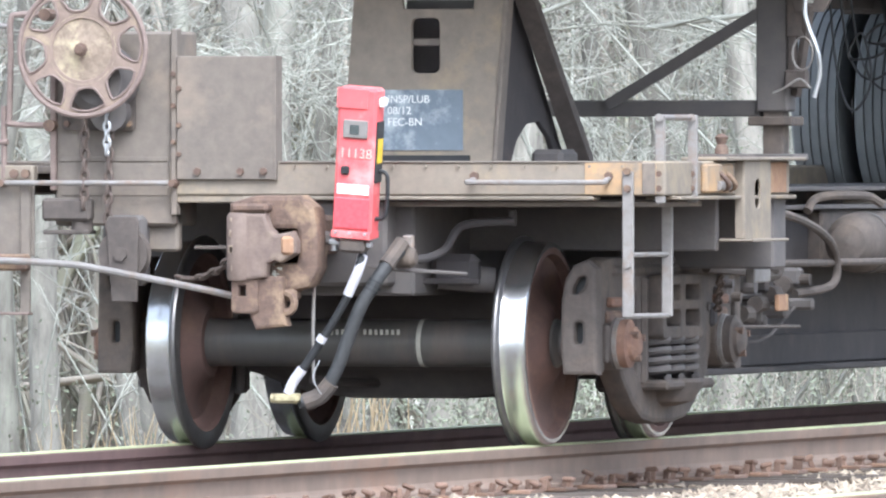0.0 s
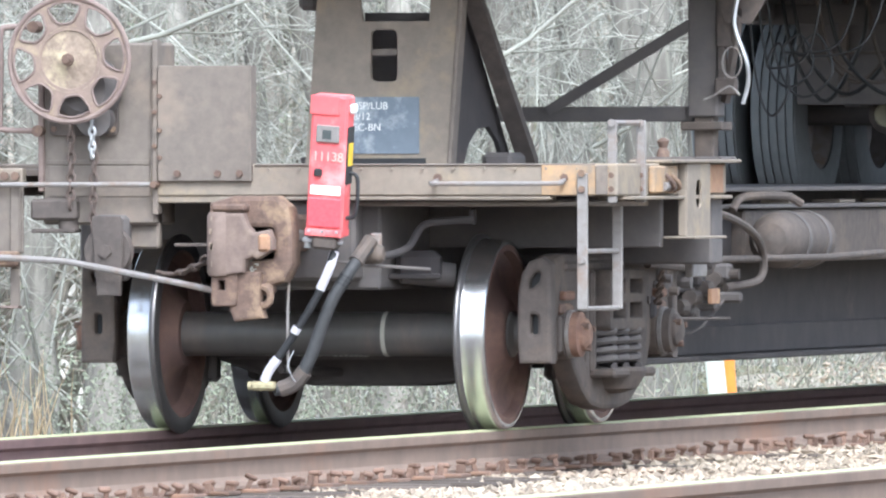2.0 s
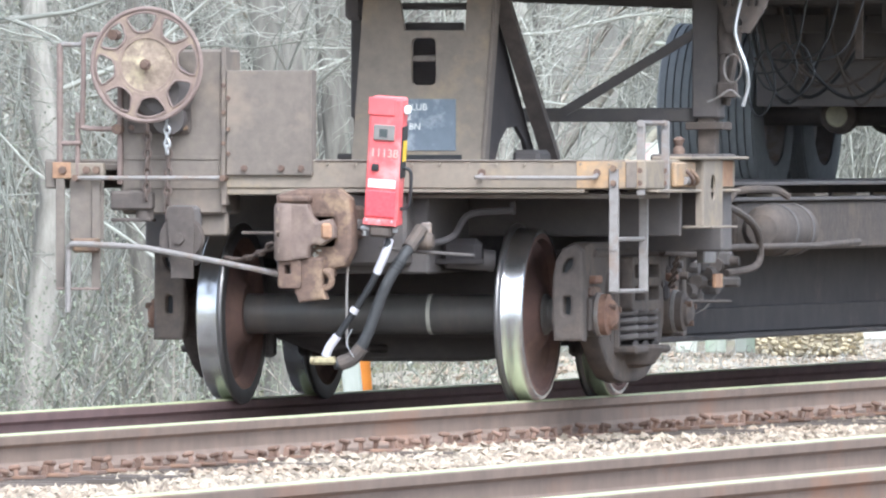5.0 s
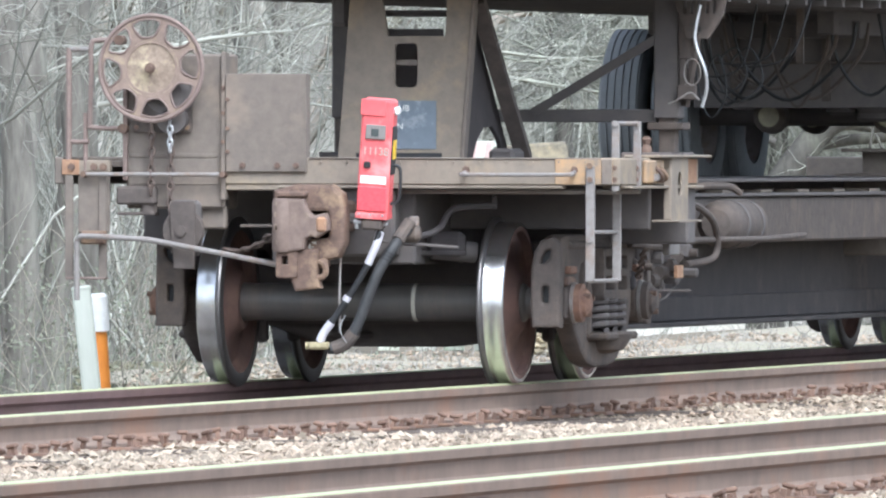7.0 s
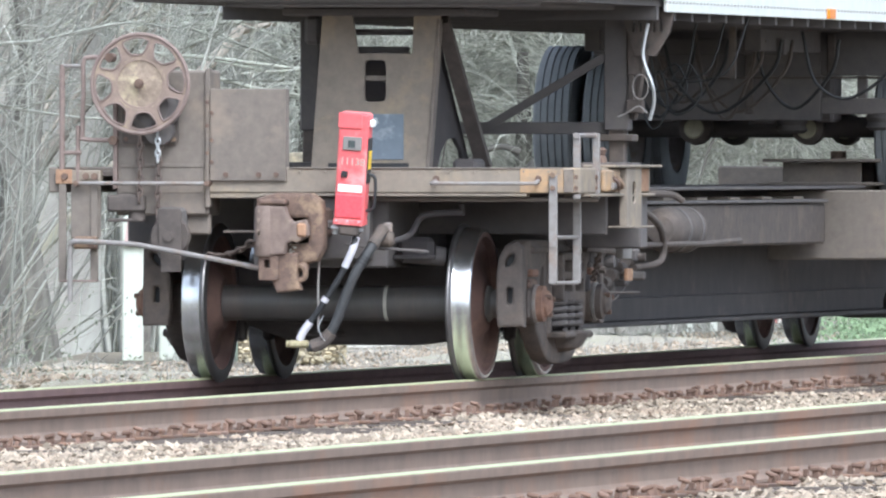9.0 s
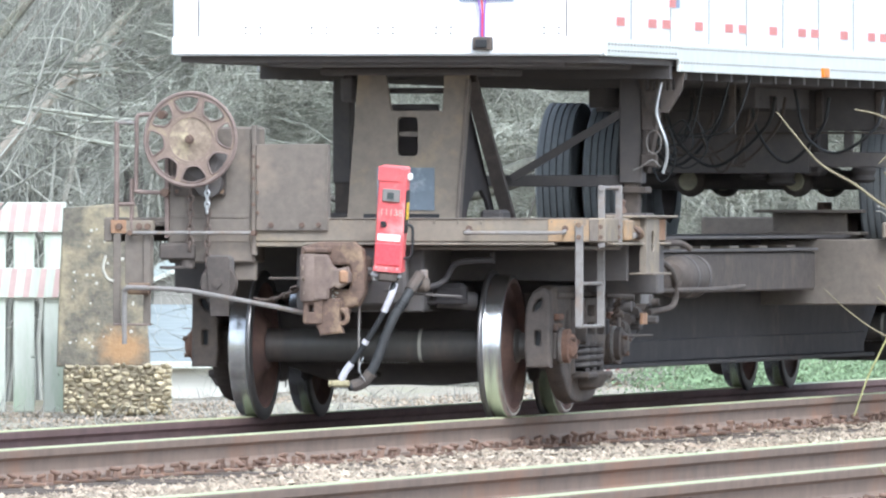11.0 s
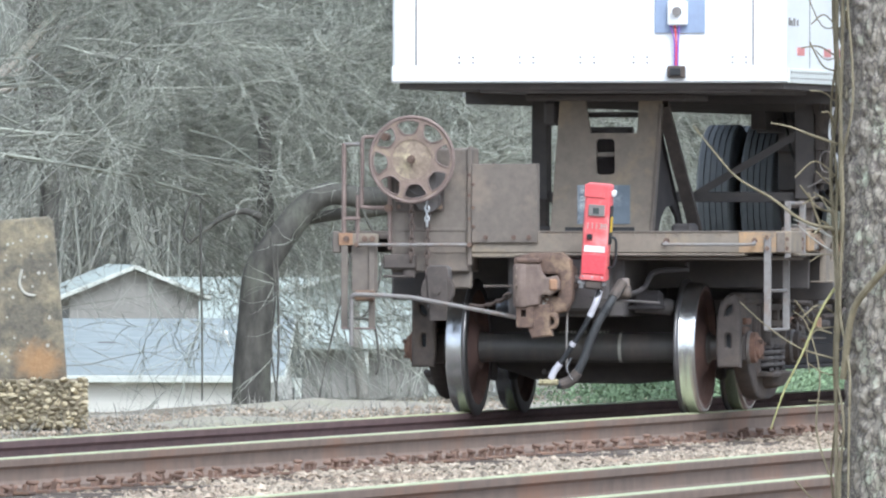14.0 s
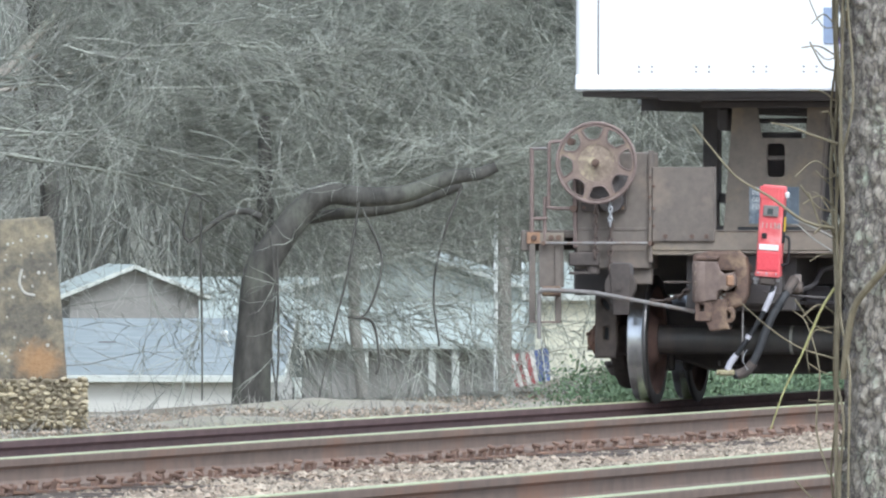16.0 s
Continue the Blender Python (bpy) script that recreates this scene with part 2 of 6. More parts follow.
def ground_z(x, y):
    lateral = -x
    e = edge(y)
    if 9.5 < lateral < e:
        z = -0.30 + 0.03 * noise.noise((x, y * 0.5, 0))
        if 21.8 < lateral:
            z -= 0.10 * min(1, (lateral - 21.8) / 1.0)
        return z
    if lateral >= e:
        u = lateral - e
        drop = -0.3 - 7.0 * (1 - math.exp(-u / 26.0))
        rise = 26 * max(0, (u - 210) / 300) ** 1.3 if u > 210 else 0
        return drop + min(rise, 70) + 0.25 * noise.noise((x * 0.2, y * 0.2, 3))
    return -0.32 - 0.01 * min(20, max(0, 9.5 - lateral))


def build_ground():
    xs = [-1600, -1100, -800, -620, -480, -380, -300, -240, -190, -150, -120, -95, -75, -60, -50] + [-44 + 1.2 * k for k in range(14)] + [-27 + 0.5 * k for k in range(38)] + [-8, -4, 0, 6, 14, 30, 80, 200, 600, 1600]
    ys = [-1600, -600, -200, -60, -20, 0] + [10 + 2.5 * k for k in range(75)] + [200 + 25 * k for k in range(30)] + [1000, 1300, 1800, 2600]
    verts = [(x, y, ground_z(x, y)) for y in ys for x in xs]
    w = len(xs)
    faces = [(j * w + i, j * w + i + 1, (j + 1) * w + i + 1, (j + 1) * w + i) for j in range(len(ys) - 1) for i in range(w - 1)]
    return tagged(raw("ground", verts, faces, GROUND, smooth=True), "dry winter ground falling away behind the tracks", "ground", kind="structure")


build_ground()


def build_ballast():
    prof = [(-22.4, -0.42), (-21.5, -0.25), (-20.4, -0.215), (-12.4, -0.215), (-11.2, -0.25), (-10.0, -0.45)]
    ys = [-100 + 10 * k for k in range(71)]
    verts = [(x, y, z) for y in ys for x, z in prof]
    w = len(prof)
    faces = [(j * w + i, j * w + i + 1, (j + 1) * w + i + 1, (j + 1) * w + i) for j in range(len(ys) - 1) for i in range(w - 1)]
    return tagged(raw("ballast_bed", verts, faces, BED), "grey crushed stone bed under both tracks", "ballast", kind="structure")


build_ballast()


def build_stones():
    """Loose stones over the bed, thickest between the two tracks."""
    rng = np.random.default_rng(4)
    strips = [(-17.6, -15.4, 46, 122, 115000), (-18.12, -17.6, 46, 122, 9000), (-19.6, -18.25, 46, 122, 5000), (-14.45, -13.1, 58, 118, 8000), (-12.98, -12.45, 40, 84, 4000), (-12.45, -11.0, 40, 78, 15000), (-22.3, -19.8, 56, 130, 7000), (-27.5, -22.2, 96, 150, 16000)]
    base = np.array([(1, 0, 0), (-1, 0, 0), (0, 1, 0), (0, -1, 0), (0, 0, 1), (0, 0, -1)], float)
    fb = np.array([(0, 2, 4), (2, 1, 4), (1, 3, 4), (3, 0, 4), (2, 0, 5), (1, 2, 5), (3, 1, 5), (0, 3, 5)])
    V, F, k = [], [], 0
    for x0, x1, y0, y1, n in strips:
        size = rng.uniform(0.012, 0.031, (n, 1, 1))
        v = base[None] * size * rng.uniform(0.6, 1.3, (n, 6, 1)) * np.array([1.15, 1.0, 0.62]) + rng.normal(0, 0.007, (n, 6, 3))
        a = rng.uniform(0, math.tau, n)
        c, s = np.cos(a), np.sin(a)
        v = np.stack([v[:, :, 0] * c[:, None] - v[:, :, 1] * s[:, None], v[:, :, 0] * s[:, None] + v[:, :, 1] * c[:, None], v[:, :, 2]], -1)
        x, y = rng.uniform(x0, x1, n), rng.uniform(y0, y1, n)
        z = -0.21 + rng.uniform(-0.01, 0.016, n) + 0.02 * np.sin(x * 3 + 1.7 * np.sin(y * 0.9)) * np.sin(y * 1.3)
        if x0 < -25:
            size *= 0.6
            z = np.array([ground_z(p, q) for p, q in zip(x, y)]) + 0.05
        elif x0 < -22:
            z = np.interp(x, [-22.4, -21.5, -20.4], [-0.42, -0.25, -0.215]) + 0.01
        v += np.stack([x, y, z], -1)[:, None]
        V.append(v.reshape(-1, 3))
        F.append((fb[None] + (np.arange(n) * 6)[:, None, None]).reshape(-1, 3) + k)
        k += n * 6
    V, F = np.concatenate(V), np.concatenate(F)
    me = bpy.data.meshes.new("ballast_stones")
    me.from_pydata(V.tolist(), [], F.tolist())
    return tagged(finish(new("ballast_stones", me), STONE), "light grey crushed stones between the tracks", "ballast", kind="stuff")


build_stones()
for x0, x1, label in ((-18.11, -17.72, "rust-stained fine ballast along the rail of the far track"), (-13.0, -12.6, "rust-stained fine ballast along the rail of the near track")):
    ys = [44 + 0.6 * k for k in range(140)]
    verts = []
    for y in ys:
        w = 0.1 * noise.noise((x0, y * 0.7, 3)) + 0.05 * noise.noise((x0, y * 2.3, 9))
        verts += [(x0, y, -0.207), (x1 + w, y, -0.205), (x1 + w + 0.06, y, -0.222)]
    tagged(raw("ballast_dust", verts, [(3 * j + i, 3 * j + i + 1, 3 * j + i + 4, 3 * j + i + 3) for j in range(139) for i in range(2)], DUST, smooth=True), label, "ballast", kind="structure")


def build_track(centre, label):
    track = tagged(thing("railway_track", label, "railway track"), kind="structure")
    for side in (-1, 1):
        x = centre + side * GAUGE / 2
        half = [(0.075, 0), (0.075, 0.012), (0.022, 0.03), (0.010, 0.05), (0.010, 0.112), (0.034, 0.128), (0.036, 0.162), (0.027, RAIL_H)]
        prof = half + [(-a, b) for a, b in half[::-1]]
        n = len(prof)
        verts = [(x + a, y, b - RAIL_H) for y in (-100, 600) for a, b in prof]
        faces = [(i, (i + 1) % n, n + (i + 1) % n, n + i) for i in range(n)] + [tuple(range(n)), tuple(range(n, 2 * n))]
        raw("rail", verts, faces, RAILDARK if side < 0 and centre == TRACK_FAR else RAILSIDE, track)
        top = [(-0.033, -0.005), (-0.031, -0.002), (-0.026, 0.002), (0.026, 0.002), (0.031, -0.002), (0.033, -0.005)]
        verts = [(x + a, y, b) for y in (-100, 600) for a, b in top]
        raw("running_surface", verts, [(i, i + 1, 7 + i, 6 + i) for i in range(5)], RAILTOP, track, "polished running surface")
    return track


track_far = build_track(TRACK_FAR, "rusty brown steel rails carrying the train")
track_near = build_track(TRACK_NEAR, "rusty brown steel rails of the empty track")
# ---- the freight car ----
def travel(t):
    u = t / 16.0
    return 61.4787 + 35.5961 * u + 8.3413 * u ** 2 - 0.569 * u ** 3 - 0.0661 * u ** 4 + 0.2743 * u ** 5


car = thing("flat_car", "weathered brown flat car rolling away on the far track", "railway car")


def bolt(p, d, parent, r=0.014, material=None):
    d = Vector(d)
    part("bolt", cyl(Vector(p), Vector(p) + d * 0.014, r, 6), material or RUST, parent)


def build_wheelset(y):
    ws = new("wheelset")
    ws.parent = car
    ws["label"] = "pair of steel wheels with bright treads on a dark axle"
    part("axle", lathe([(-1.08, 0.06), (-1.08, 0.075), (-0.86, 0.078), (-0.84, 0.1), (-0.66, 0.1), (-0.6, 0.098), (0.6, 0.098), (0.66, 0.1), (0.84, 0.1), (0.86, 0.078), (1.08, 0.075), (1.08, 0.06)], 32), AXLE, ws)
    part("chalk_ring", lathe([(0.255, 0.0985), (0.256, 0.1), (0.274, 0.1), (0.275, 0.0985)], 32, caps=False), PALE, ws, "pale painted ring round the axle")
    for i in range(14):
        if i in (5, 6):
            continue
        a = 0.35
        x = -0.14 + i * 0.024
        bm = box((x, -0.099 * math.cos(a) - 0.0015, 0.099 * math.sin(a)), (x + 0.013, -0.099 * math.cos(a), 0.099 * math.sin(a) + 0.022), 0)
        part("stencil_mark", bm, PALE, ws)
    for s in (-1, 1):
        w = part("wheel_plate", lathe([(s * 0.66, 0.1), (s * 0.66, 0.14), (s * 0.70, 0.17), (s * 0.735, 0.24), (s * 0.735, 0.32), (s * 0.70, 0.365), (s * 0.679, 0.37), (s * 0.679, 0.405),
                                       (s * 0.812, 0.405), (s * 0.8155, 0.37), (s * 0.775, 0.36), (s * 0.76, 0.3), (s * 0.775, 0.2), (s * 0.82, 0.15), (s * 0.83, 0.13), (s * 0.83, 0.1)], 64, caps=False), WEB, ws)
        part("flange", lathe([(s * 0.6785, 0.372), (s * 0.6785, 0.432), (s * 0.683, 0.441), (s * 0.692, 0.444), (s * 0.70, 0.441), (s * 0.706, 0.431), (s * 0.712, 0.424)], 72, caps=False), FLANGE, w)
        part("tread", lathe([(s * 0.712, 0.424), (s * 0.72, 0.4215), (s * 0.755, 0.4205), (s * 0.8, 0.4185), (s * 0.811, 0.416), (s * 0.8165, 0.409), (s * 0.8165, 0.395)], 72, caps=False), TREAD, w, "bright worn tread")
    return ws


wheelsets = [(build_wheelset(y), y) for y in (0.28, 1.88, 15.9, 17.5)]
for ws, y in wheelsets:
    ws.location = (0, y, 0.4195)


def build_truck(y0):
    """One four-wheel truck: side frames, springs, bearings and bolster round its two axles."""
    truck = new("truck")
    truck.parent = car
    truck.location = (0.015, y0 + 0.8, 0)
    truck["label"] = "dusty cast steel truck with coil springs"
    for s in (-1, 1):
        half = [(1.015, 0.32), (1.025, 0.6), (0.995, 0.69), (0.925, 0.738), (0.81, 0.752)]
        jaw = [(0.915, 0.32), (0.91, 0.52), (0.695, 0.52), (0.68, 0.37), (0.63, 0.29), (0.47, 0.18), (0.33, 0.12), (0.16, 0.1)]
        out = [(-y, z) for y, z in half] + half[::-1] + jaw + [(-y, z) for y, z in jaw[::-1]]
        tri = [(0.58, 0.43), (0.55, 0.56), (0.5, 0.63), (0.4, 0.655), (0.385, 0.3), (0.41, 0.25)]
        holes = [rounded(-0.31, 0.25, 0.31, 0.655, 0.04), tri, [(-y, z) for y, z in tri[::-1]]]
        plate("side_frame", [out] + holes, 0.105, FRAME, truck, Matrix.Translation((s * 1.003, 0, 0)) @ YZ, 0.022)
        for e in (-1, 1):
            endf = [(0.945, 0.31), (0.935, 0.4), (0.94, 0.6), (0.955, 0.68), (0.985, 0.73), (1.03, 0.745), (1.058, 0.72), (1.062, 0.31)]
            slot = [(0.957, 0.62), (0.962, 0.665), (0.988, 0.705), (1.03, 0.715), (1.045, 0.69), (1.035, 0.645), (1.0, 0.612), (0.97, 0.608)]
            plate("frame_end", [[(s * x, z) for x, z in endf], [(s * x, z) for x, z in slot], [(s * x, z) for x, z in rounded(0.965, 0.405, 1.03, 0.525, 0.028)]], 0.09, FRAME, truck, Matrix.Translation((0, e * 1.055, 0)) @ XZ, 0.016)
            # Black sheet behind the end holes, their shade put in as colour.
            part("recess_shade", box((min(s * 0.96, s * 1.04), e * 1.035 - 0.015, 0.36), (max(s * 0.96, s * 1.04), e * 1.035 + 0.015, 0.71), 0.004), BLACK, truck)
            part("column_rib", box((min(s * 1.02, s * 1.075), e * 0.34 - 0.03, 0.24), (max(s * 1.02, s * 1.075), e * 0.34 + 0.03, 0.7), 0.015), FRAME, truck)
        part("top_rib", box((min(s * 1.02, s * 1.07), -0.8, 0.695), (max(s * 1.02, s * 1.07), 0.8, 0.742), 0.014), FRAME, truck)
        part("spring_seat", lathe([(0.15, 0.05), (0.17, 0.12), (0.225, 0.155), (0.25, 0.165), (0.265, 0.16), (0.265, 0.0)], 24, "Z", at=(s * 1.05, 0.0, 0)), FRAME, truck)
        part("seat_shelf", box((min(s * 0.92, s * 1.14), -0.36, 0.222), (max(s * 0.92, s * 1.17), 0.36, 0.262), 0.018), FRAME, truck)
        for yy in (-0.21, 0.0, 0.21):
            pts = [(s * 1.06 + 0.066 * math.cos(a), yy + 0.066 * math.sin(a), 0.27 + 0.18 * a / (math.tau * 4.5)) for a in [k * math.tau / 12 for k in range(55)]]
            part("coil_spring", tube(pts, 0.0165, 6), DARK, truck)
            pts = [(s * 0.95 + 0.05 * math.cos(a), yy + 0.05 * math.sin(a), 0.27 + 0.18 * a / (math.tau * 5)) for a in [k * math.tau / 10 for k in range(51)]]
            part("inner_spring", tube(pts, 0.014, 5), DARK, truck)
        part("bolster_end", box((min(s * 0.8, s * 1.04), -0.27, 0.45), (max(s * 0.8, s * 1.04), 0.27, 0.68), 0.02), BELLY, truck)
        plate("bolster_grid", [rounded(-0.3, 0.44, 0.3, 0.69, 0.02), rounded(-0.26, 0.585, -0.03, 0.665, 0.025), rounded(0.03, 0.585, 0.26, 0.665, 0.025), rounded(-0.26, 0.475, -0.03, 0.56, 0.025), rounded(0.03, 0.475, 0.26, 0.56, 0.025)], 0.07, FRAME, truck, Matrix.Translation((s * 1.1, 0, 0)) @ YZ, 0.009)
        for e in (-1, 1):
            b = part("bearing", lathe([(s * 0.9, 0.06), (s * 0.9, 0.108), (s * 1.075, 0.11), (s * 1.08, 0.098)], 28, at=(0, e * 0.8, 0.42)), FRAME, truck)
            part("bearing_seal", lathe([(s * 1.08, 0.098), (s * 1.083, 0.106), (s * 1.1, 0.106), (s * 1.103, 0.09)], 28, at=(0, e * 0.8, 0.42)), GREYBAR, b, "pale bearing seal ring")
            part("bearing_cap", lathe([(s * 1.1, 0.1), (s * 1.135, 0.1), (s * 1.142, 0.075), (s * 1.158, 0.07), (s * 1.175, 0.045), (s * 1.175, 0.0)], 24, at=(0, e * 0.8, 0.42)), CAPRUST if e < 0 else FRAME, b, "rusty end cap" if e < 0 else "")
            for k in range(3):
                a = k * math.tau / 3 + 0.4
                part("cap_bolt", cyl((s * 1.14, e * 0.8 + 0.06 * math.cos(a), 0.42 + 0.06 * math.sin(a)), (s * 1.182, e * 0.8 + 0.06 * math.cos(a), 0.42 + 0.06 * math.sin(a)), 0.015, 6), RUST, b)
            part("bearing_adapter", box((min(s * 0.95, s * 1.075), e * 0.8 - 0.1, 0.505), (max(s * 0.95, s * 1.075), e * 0.8 + 0.1, 0.555), 0.012), RUST, truck)
            part("pedestal_lug", box((min(s * 1.05, s * 1.085), e * 0.8 - 0.08, 0.57), (max(s * 1.05, s * 1.085), e * 0.8 + 0.08, 0.61), 0.008), CAPRUST, truck, "rust-red lug over the bearing")
            part("frame_key", box((min(s * 1.05, s * 1.075), e * 0.915 - 0.02, 0.34), (max(s * 1.05, s * 1.075), e * 0.915 + 0.02, 0.5), 0.008), FRAME, truck)
            part("brake_shoe", box((min(s * 0.7, s * 0.8), e * 0.37 - 0.03, 0.27), (max(s * 0.7, s * 0.8), e * 0.37 + 0.03, 0.55), 0.02), DARK, truck)
            part("brake_hanger", box((min(s * 0.66, s * 0.72), e * 0.35 - 0.05, 0.2), (max(s * 0.66, s * 0.72), e * 0.35 + 0.05, 0.36), 0.02), DARK, truck)
    plate("bolster", [[(-0.9, 0.62), (-0.9, 0.36), (-0.66, 0.3), (-0.45, 0.225), (-0.25, 0.2), (0.25, 0.2), (0.45, 0.225), (0.66, 0.3), (0.9, 0.36), (0.9, 0.62)]], 0.4, DARK, truck, XZ, 0.02)
    for e in (-1, 1):
        part("brake_beam", box((-0.75, e * 0.33 - 0.04, 0.3), (0.75, e * 0.33 + 0.04, 0.4), 0.02), DARK, truck)
    part("brake_rod", tube(curve_pts([(-0.3, -0.6, 0.26), (-0.1, -0.1, 0.24), (0.2, 0.4, 0.25)]), 0.02, 8), DARK, truck)
    return truck


build_truck(0.28)
build_truck(15.9)

# underframe
part("centre_sill", box((-0.38, -0.25, 0.62), (0.38, 2.3, 1.03), 0.01), DARK, car)
plate("belly_side", [[(2.0, 1.03), (2.0, 0.62), (2.7, 0.27), (14.2, 0.25), (14.9, 0.6), (18.4, 0.6), (18.4, 1.03)]], 0.8, BELLY, car, YZ, 0.01)
part("belly_band", box((-0.43, 2.75, 0.265), (0.43, 14.2, 0.40), 0.006), BELLY, car)
part("belly_flange", box((-0.5, 2.7, 0.235), (0.5, 14.2, 0.262), 0.006), BELLY, car)
part("beam_end", box((0.5, 2.2, 0.72), (0.72, 4.6, 0.94), 0.012), BELLY, car)
part("side_beam", box((0.56, 4.6, 0.7), (0.78, 10.4, 0.95), 0.012), FRAME, car)
part("side_beam", box((-0.78, 2.2, 0.7), (-0.56, 10.4, 0.95), 0.012), CAR, car)
part("beam_flange", box((0.52, 2.2, 0.955), (0.8, 10.4, 0.975), 0.004), DARK, car)
part("beam_flange", box((-0.8, 2.2, 0.955), (-0.52, 10.4, 0.975), 0.004), DARK, car)
part("deck_plate", box((-0.78, 1.5, 1.035), (0.78, 18.4, 1.055), 0.004), DARK, car)
part("end_deck", box((-1.45, -0.34, 1.12), (1.48, 1.5, 1.15), 0.004), CAR, car)
part("body_bolster", box((-1.45, 1.25, 0.72), (1.49, 1.45, 1.115), 0.01), DARK, car)
part("underframe_web", box((0.2, 0.55, 0.80), (1.44, 0.6, 1.02), 0.006), DARK, car)
part("draft_pocket", box((-0.3, -0.38, 0.66), (0.3, -0.2, 1.015), 0.015), DARK, car)
part("tank_hanger_beam", box((0.3, 1.46, 0.72), (1.3, 1.56, 0.84), 0.01), DARK, car)
for yy in (10.5, 14.2):
    part("cross_bearer", box((-1.35, yy, 0.6), (1.35, yy + 0.25, 1.03), 0.01), CAR, car)
part("wheel_platform", box((-1.4, 10.76, 0.87), (1.4, 14.2, 0.91), 0.005), CAR, car)
part("platform_rail", box((1.22, 10.4, 1.035), (1.32, 14.5, 1.14), 0.01), CARLIGHT, car)
part("platform_rail", box((-1.32, 10.4, 1.035), (-1.22, 14.5, 1.14), 0.01), CARLIGHT, car)
part("far_end_sill", box((-1.45, 18.2, 0.8), (1.45, 18.4, 1.17), 0.01), CAR, car)

for y in (5.6, 6.6, 7.6, 8.6, 9.6):
    part("beam_bolt_plate", box((0.6, y, 0.976), (0.74, y + 0.3, 0.992), 0.003), CARLIGHT, car)

# end sill
part("end_sill", box((-0.62, -0.42, 1.03), (1.46, -0.36, 1.172), 0.008), CARLIGHT, car, "dusty brown end sill")
part("sill_lip", box((-0.3, -0.435, 1.012), (1.2, -0.33, 1.028), 0.004), CARLIGHT, car)
part("sill_plate", box((0.3, -0.34, 0.985), (1.45, 0.3, 1.008), 0.004), CAR, car)
part("sill_end_patch", box((1.16, -0.428, 1.035), (1.46, -0.421, 1.165), 0.002), PATCHY, car, "rust-orange patch on the end sill")
part("side_sill", box((1.44, -0.42, 1.03), (1.5, 1.47, 1.172), 0.008), CARLIGHT, car)
part("side_sill_flange", box((1.38, -0.3, 1.013), (1.53, 1.47, 1.029), 0.004), CARLIGHT, car)
part("side_sill_top", box((1.36, 0.3, 1.173), (1.56, 1.52, 1.188), 0.004), CARLIGHT, car)
part("side_sill", box((-1.5, -0.42, 1.03), (-1.44, 1.47, 1.172), 0.008), CAR, car)
part("sill_end_rust", box((1.501, 1.1, 1.04), (1.506, 1.4, 1.165), 0.001), ORANGE, car)
br = plate("stake_bracket", [rounded(0.63, 0.85, 1.03, 1.178, 0.01), rounded(0.78, 0.97, 0.88, 1.1, 0.045)], 0.012, CARLIGHT, car, Matrix.Translation((1.535, 0, 0)) @ YZ, 0.003, "slotted stake bracket")
part("bracket_foot", box((1.45, 0.55, 0.838), (1.6, 1.1, 0.85), 0.003), CARLIGHT, br)
for yy in (0.63, 1.03):
    part("bracket_side", box((1.5, yy - 0.006, 0.85), (1.535, yy + 0.006, 1.17), 0.002), CARLIGHT, br)
for k in range(2):
    part("side_hook", tube(curve_pts([(1.5, 0.3 + 0.1 * k, 1.14), (1.55, 0.3 + 0.1 * k, 1.1), (1.555, 0.33 + 0.1 * k, 1.065), (1.51, 0.35 + 0.1 * k, 1.05)]), 0.012, 6), RUST, car)
part("hinge_pin", cyl((1.53, 0.25, 1.07), (1.53, 0.47, 1.07), 0.02, 10), GREYBAR, car)
part("hinge_block", box((1.5, 0.1, 1.04), (1.53, 0.5, 1.16), 0.008), PATCHY, car)

# deck hardware on the corner
for p, h in (((1.28, 1.2, 1.15), 0.08),):
    part("lock_block", box((p[0] - 0.11, p[1] - 0.15, 1.151), (p[0] + 0.11, p[1] + 0.15, 1.2), 0.01), FRAME, car)
    part("lock_pin", lathe([(1.2, 0.03), (1.22, 0.03), (1.24, 0.018), (1.27, 0.03), (1.285, 0.01)], 12, "Z", at=(p[0], p[1], 0)), RUST, car)

# handrail on the end sill
part("sill_handrail", tube(curve_pts([(0.69, -0.42, 1.1), (0.69, -0.485, 1.088), (0.72, -0.5, 1.085), (1.22, -0.5, 1.085), (1.262, -0.485, 1.092), (1.262, -0.42, 1.1)], 4), 0.0105, 8), GREYBAR, car)
for x in (0.69, 1.262):
    bolt((x, -0.42, 1.11), (0, -1, 0), car, 0.02)

# corner ladder and its handhold
lad = new("corner_ladder")
lad.parent = car
lad["label"] = "grey steel corner ladder"
part("stile", box((1.325, -0.452, 0.535), (1.372, -0.432, 1.13), 0.004), GREYBAR, lad)
part("stile", box((1.375, -0.045, 0.535), (1.42, -0.025, 1.03), 0.004), GREYBAR, lad)
for z in (0.54, 0.79):
    part("rung", tube([(1.345, -0.445, z), (1.4, -0.03, z)], 0.011, 8), GREYBAR, lad)
hold = new("corner_handhold")
hold.parent = car
for x, y in ((1.471, -0.396), (1.499, -0.01)):
    part("post", box((x - 0.02, y - 0.012, 1.0), (x + 0.02, y + 0.012, 1.36), 0.004), GREYBAR, hold)
    bolt((x, y - 0.02, 1.349), (0.3, -1, 0), hold, 0.018, GREYBAR)
    for z in (1.06, 1.12):
        bolt((x, y - 0.012, z), (0, -1, 0), hold, 0.014)
part("rung", tube([(1.471, -0.396, 1.349), (1.499, -0.01, 1.349)], 0.012, 8), GREYBAR, hold)
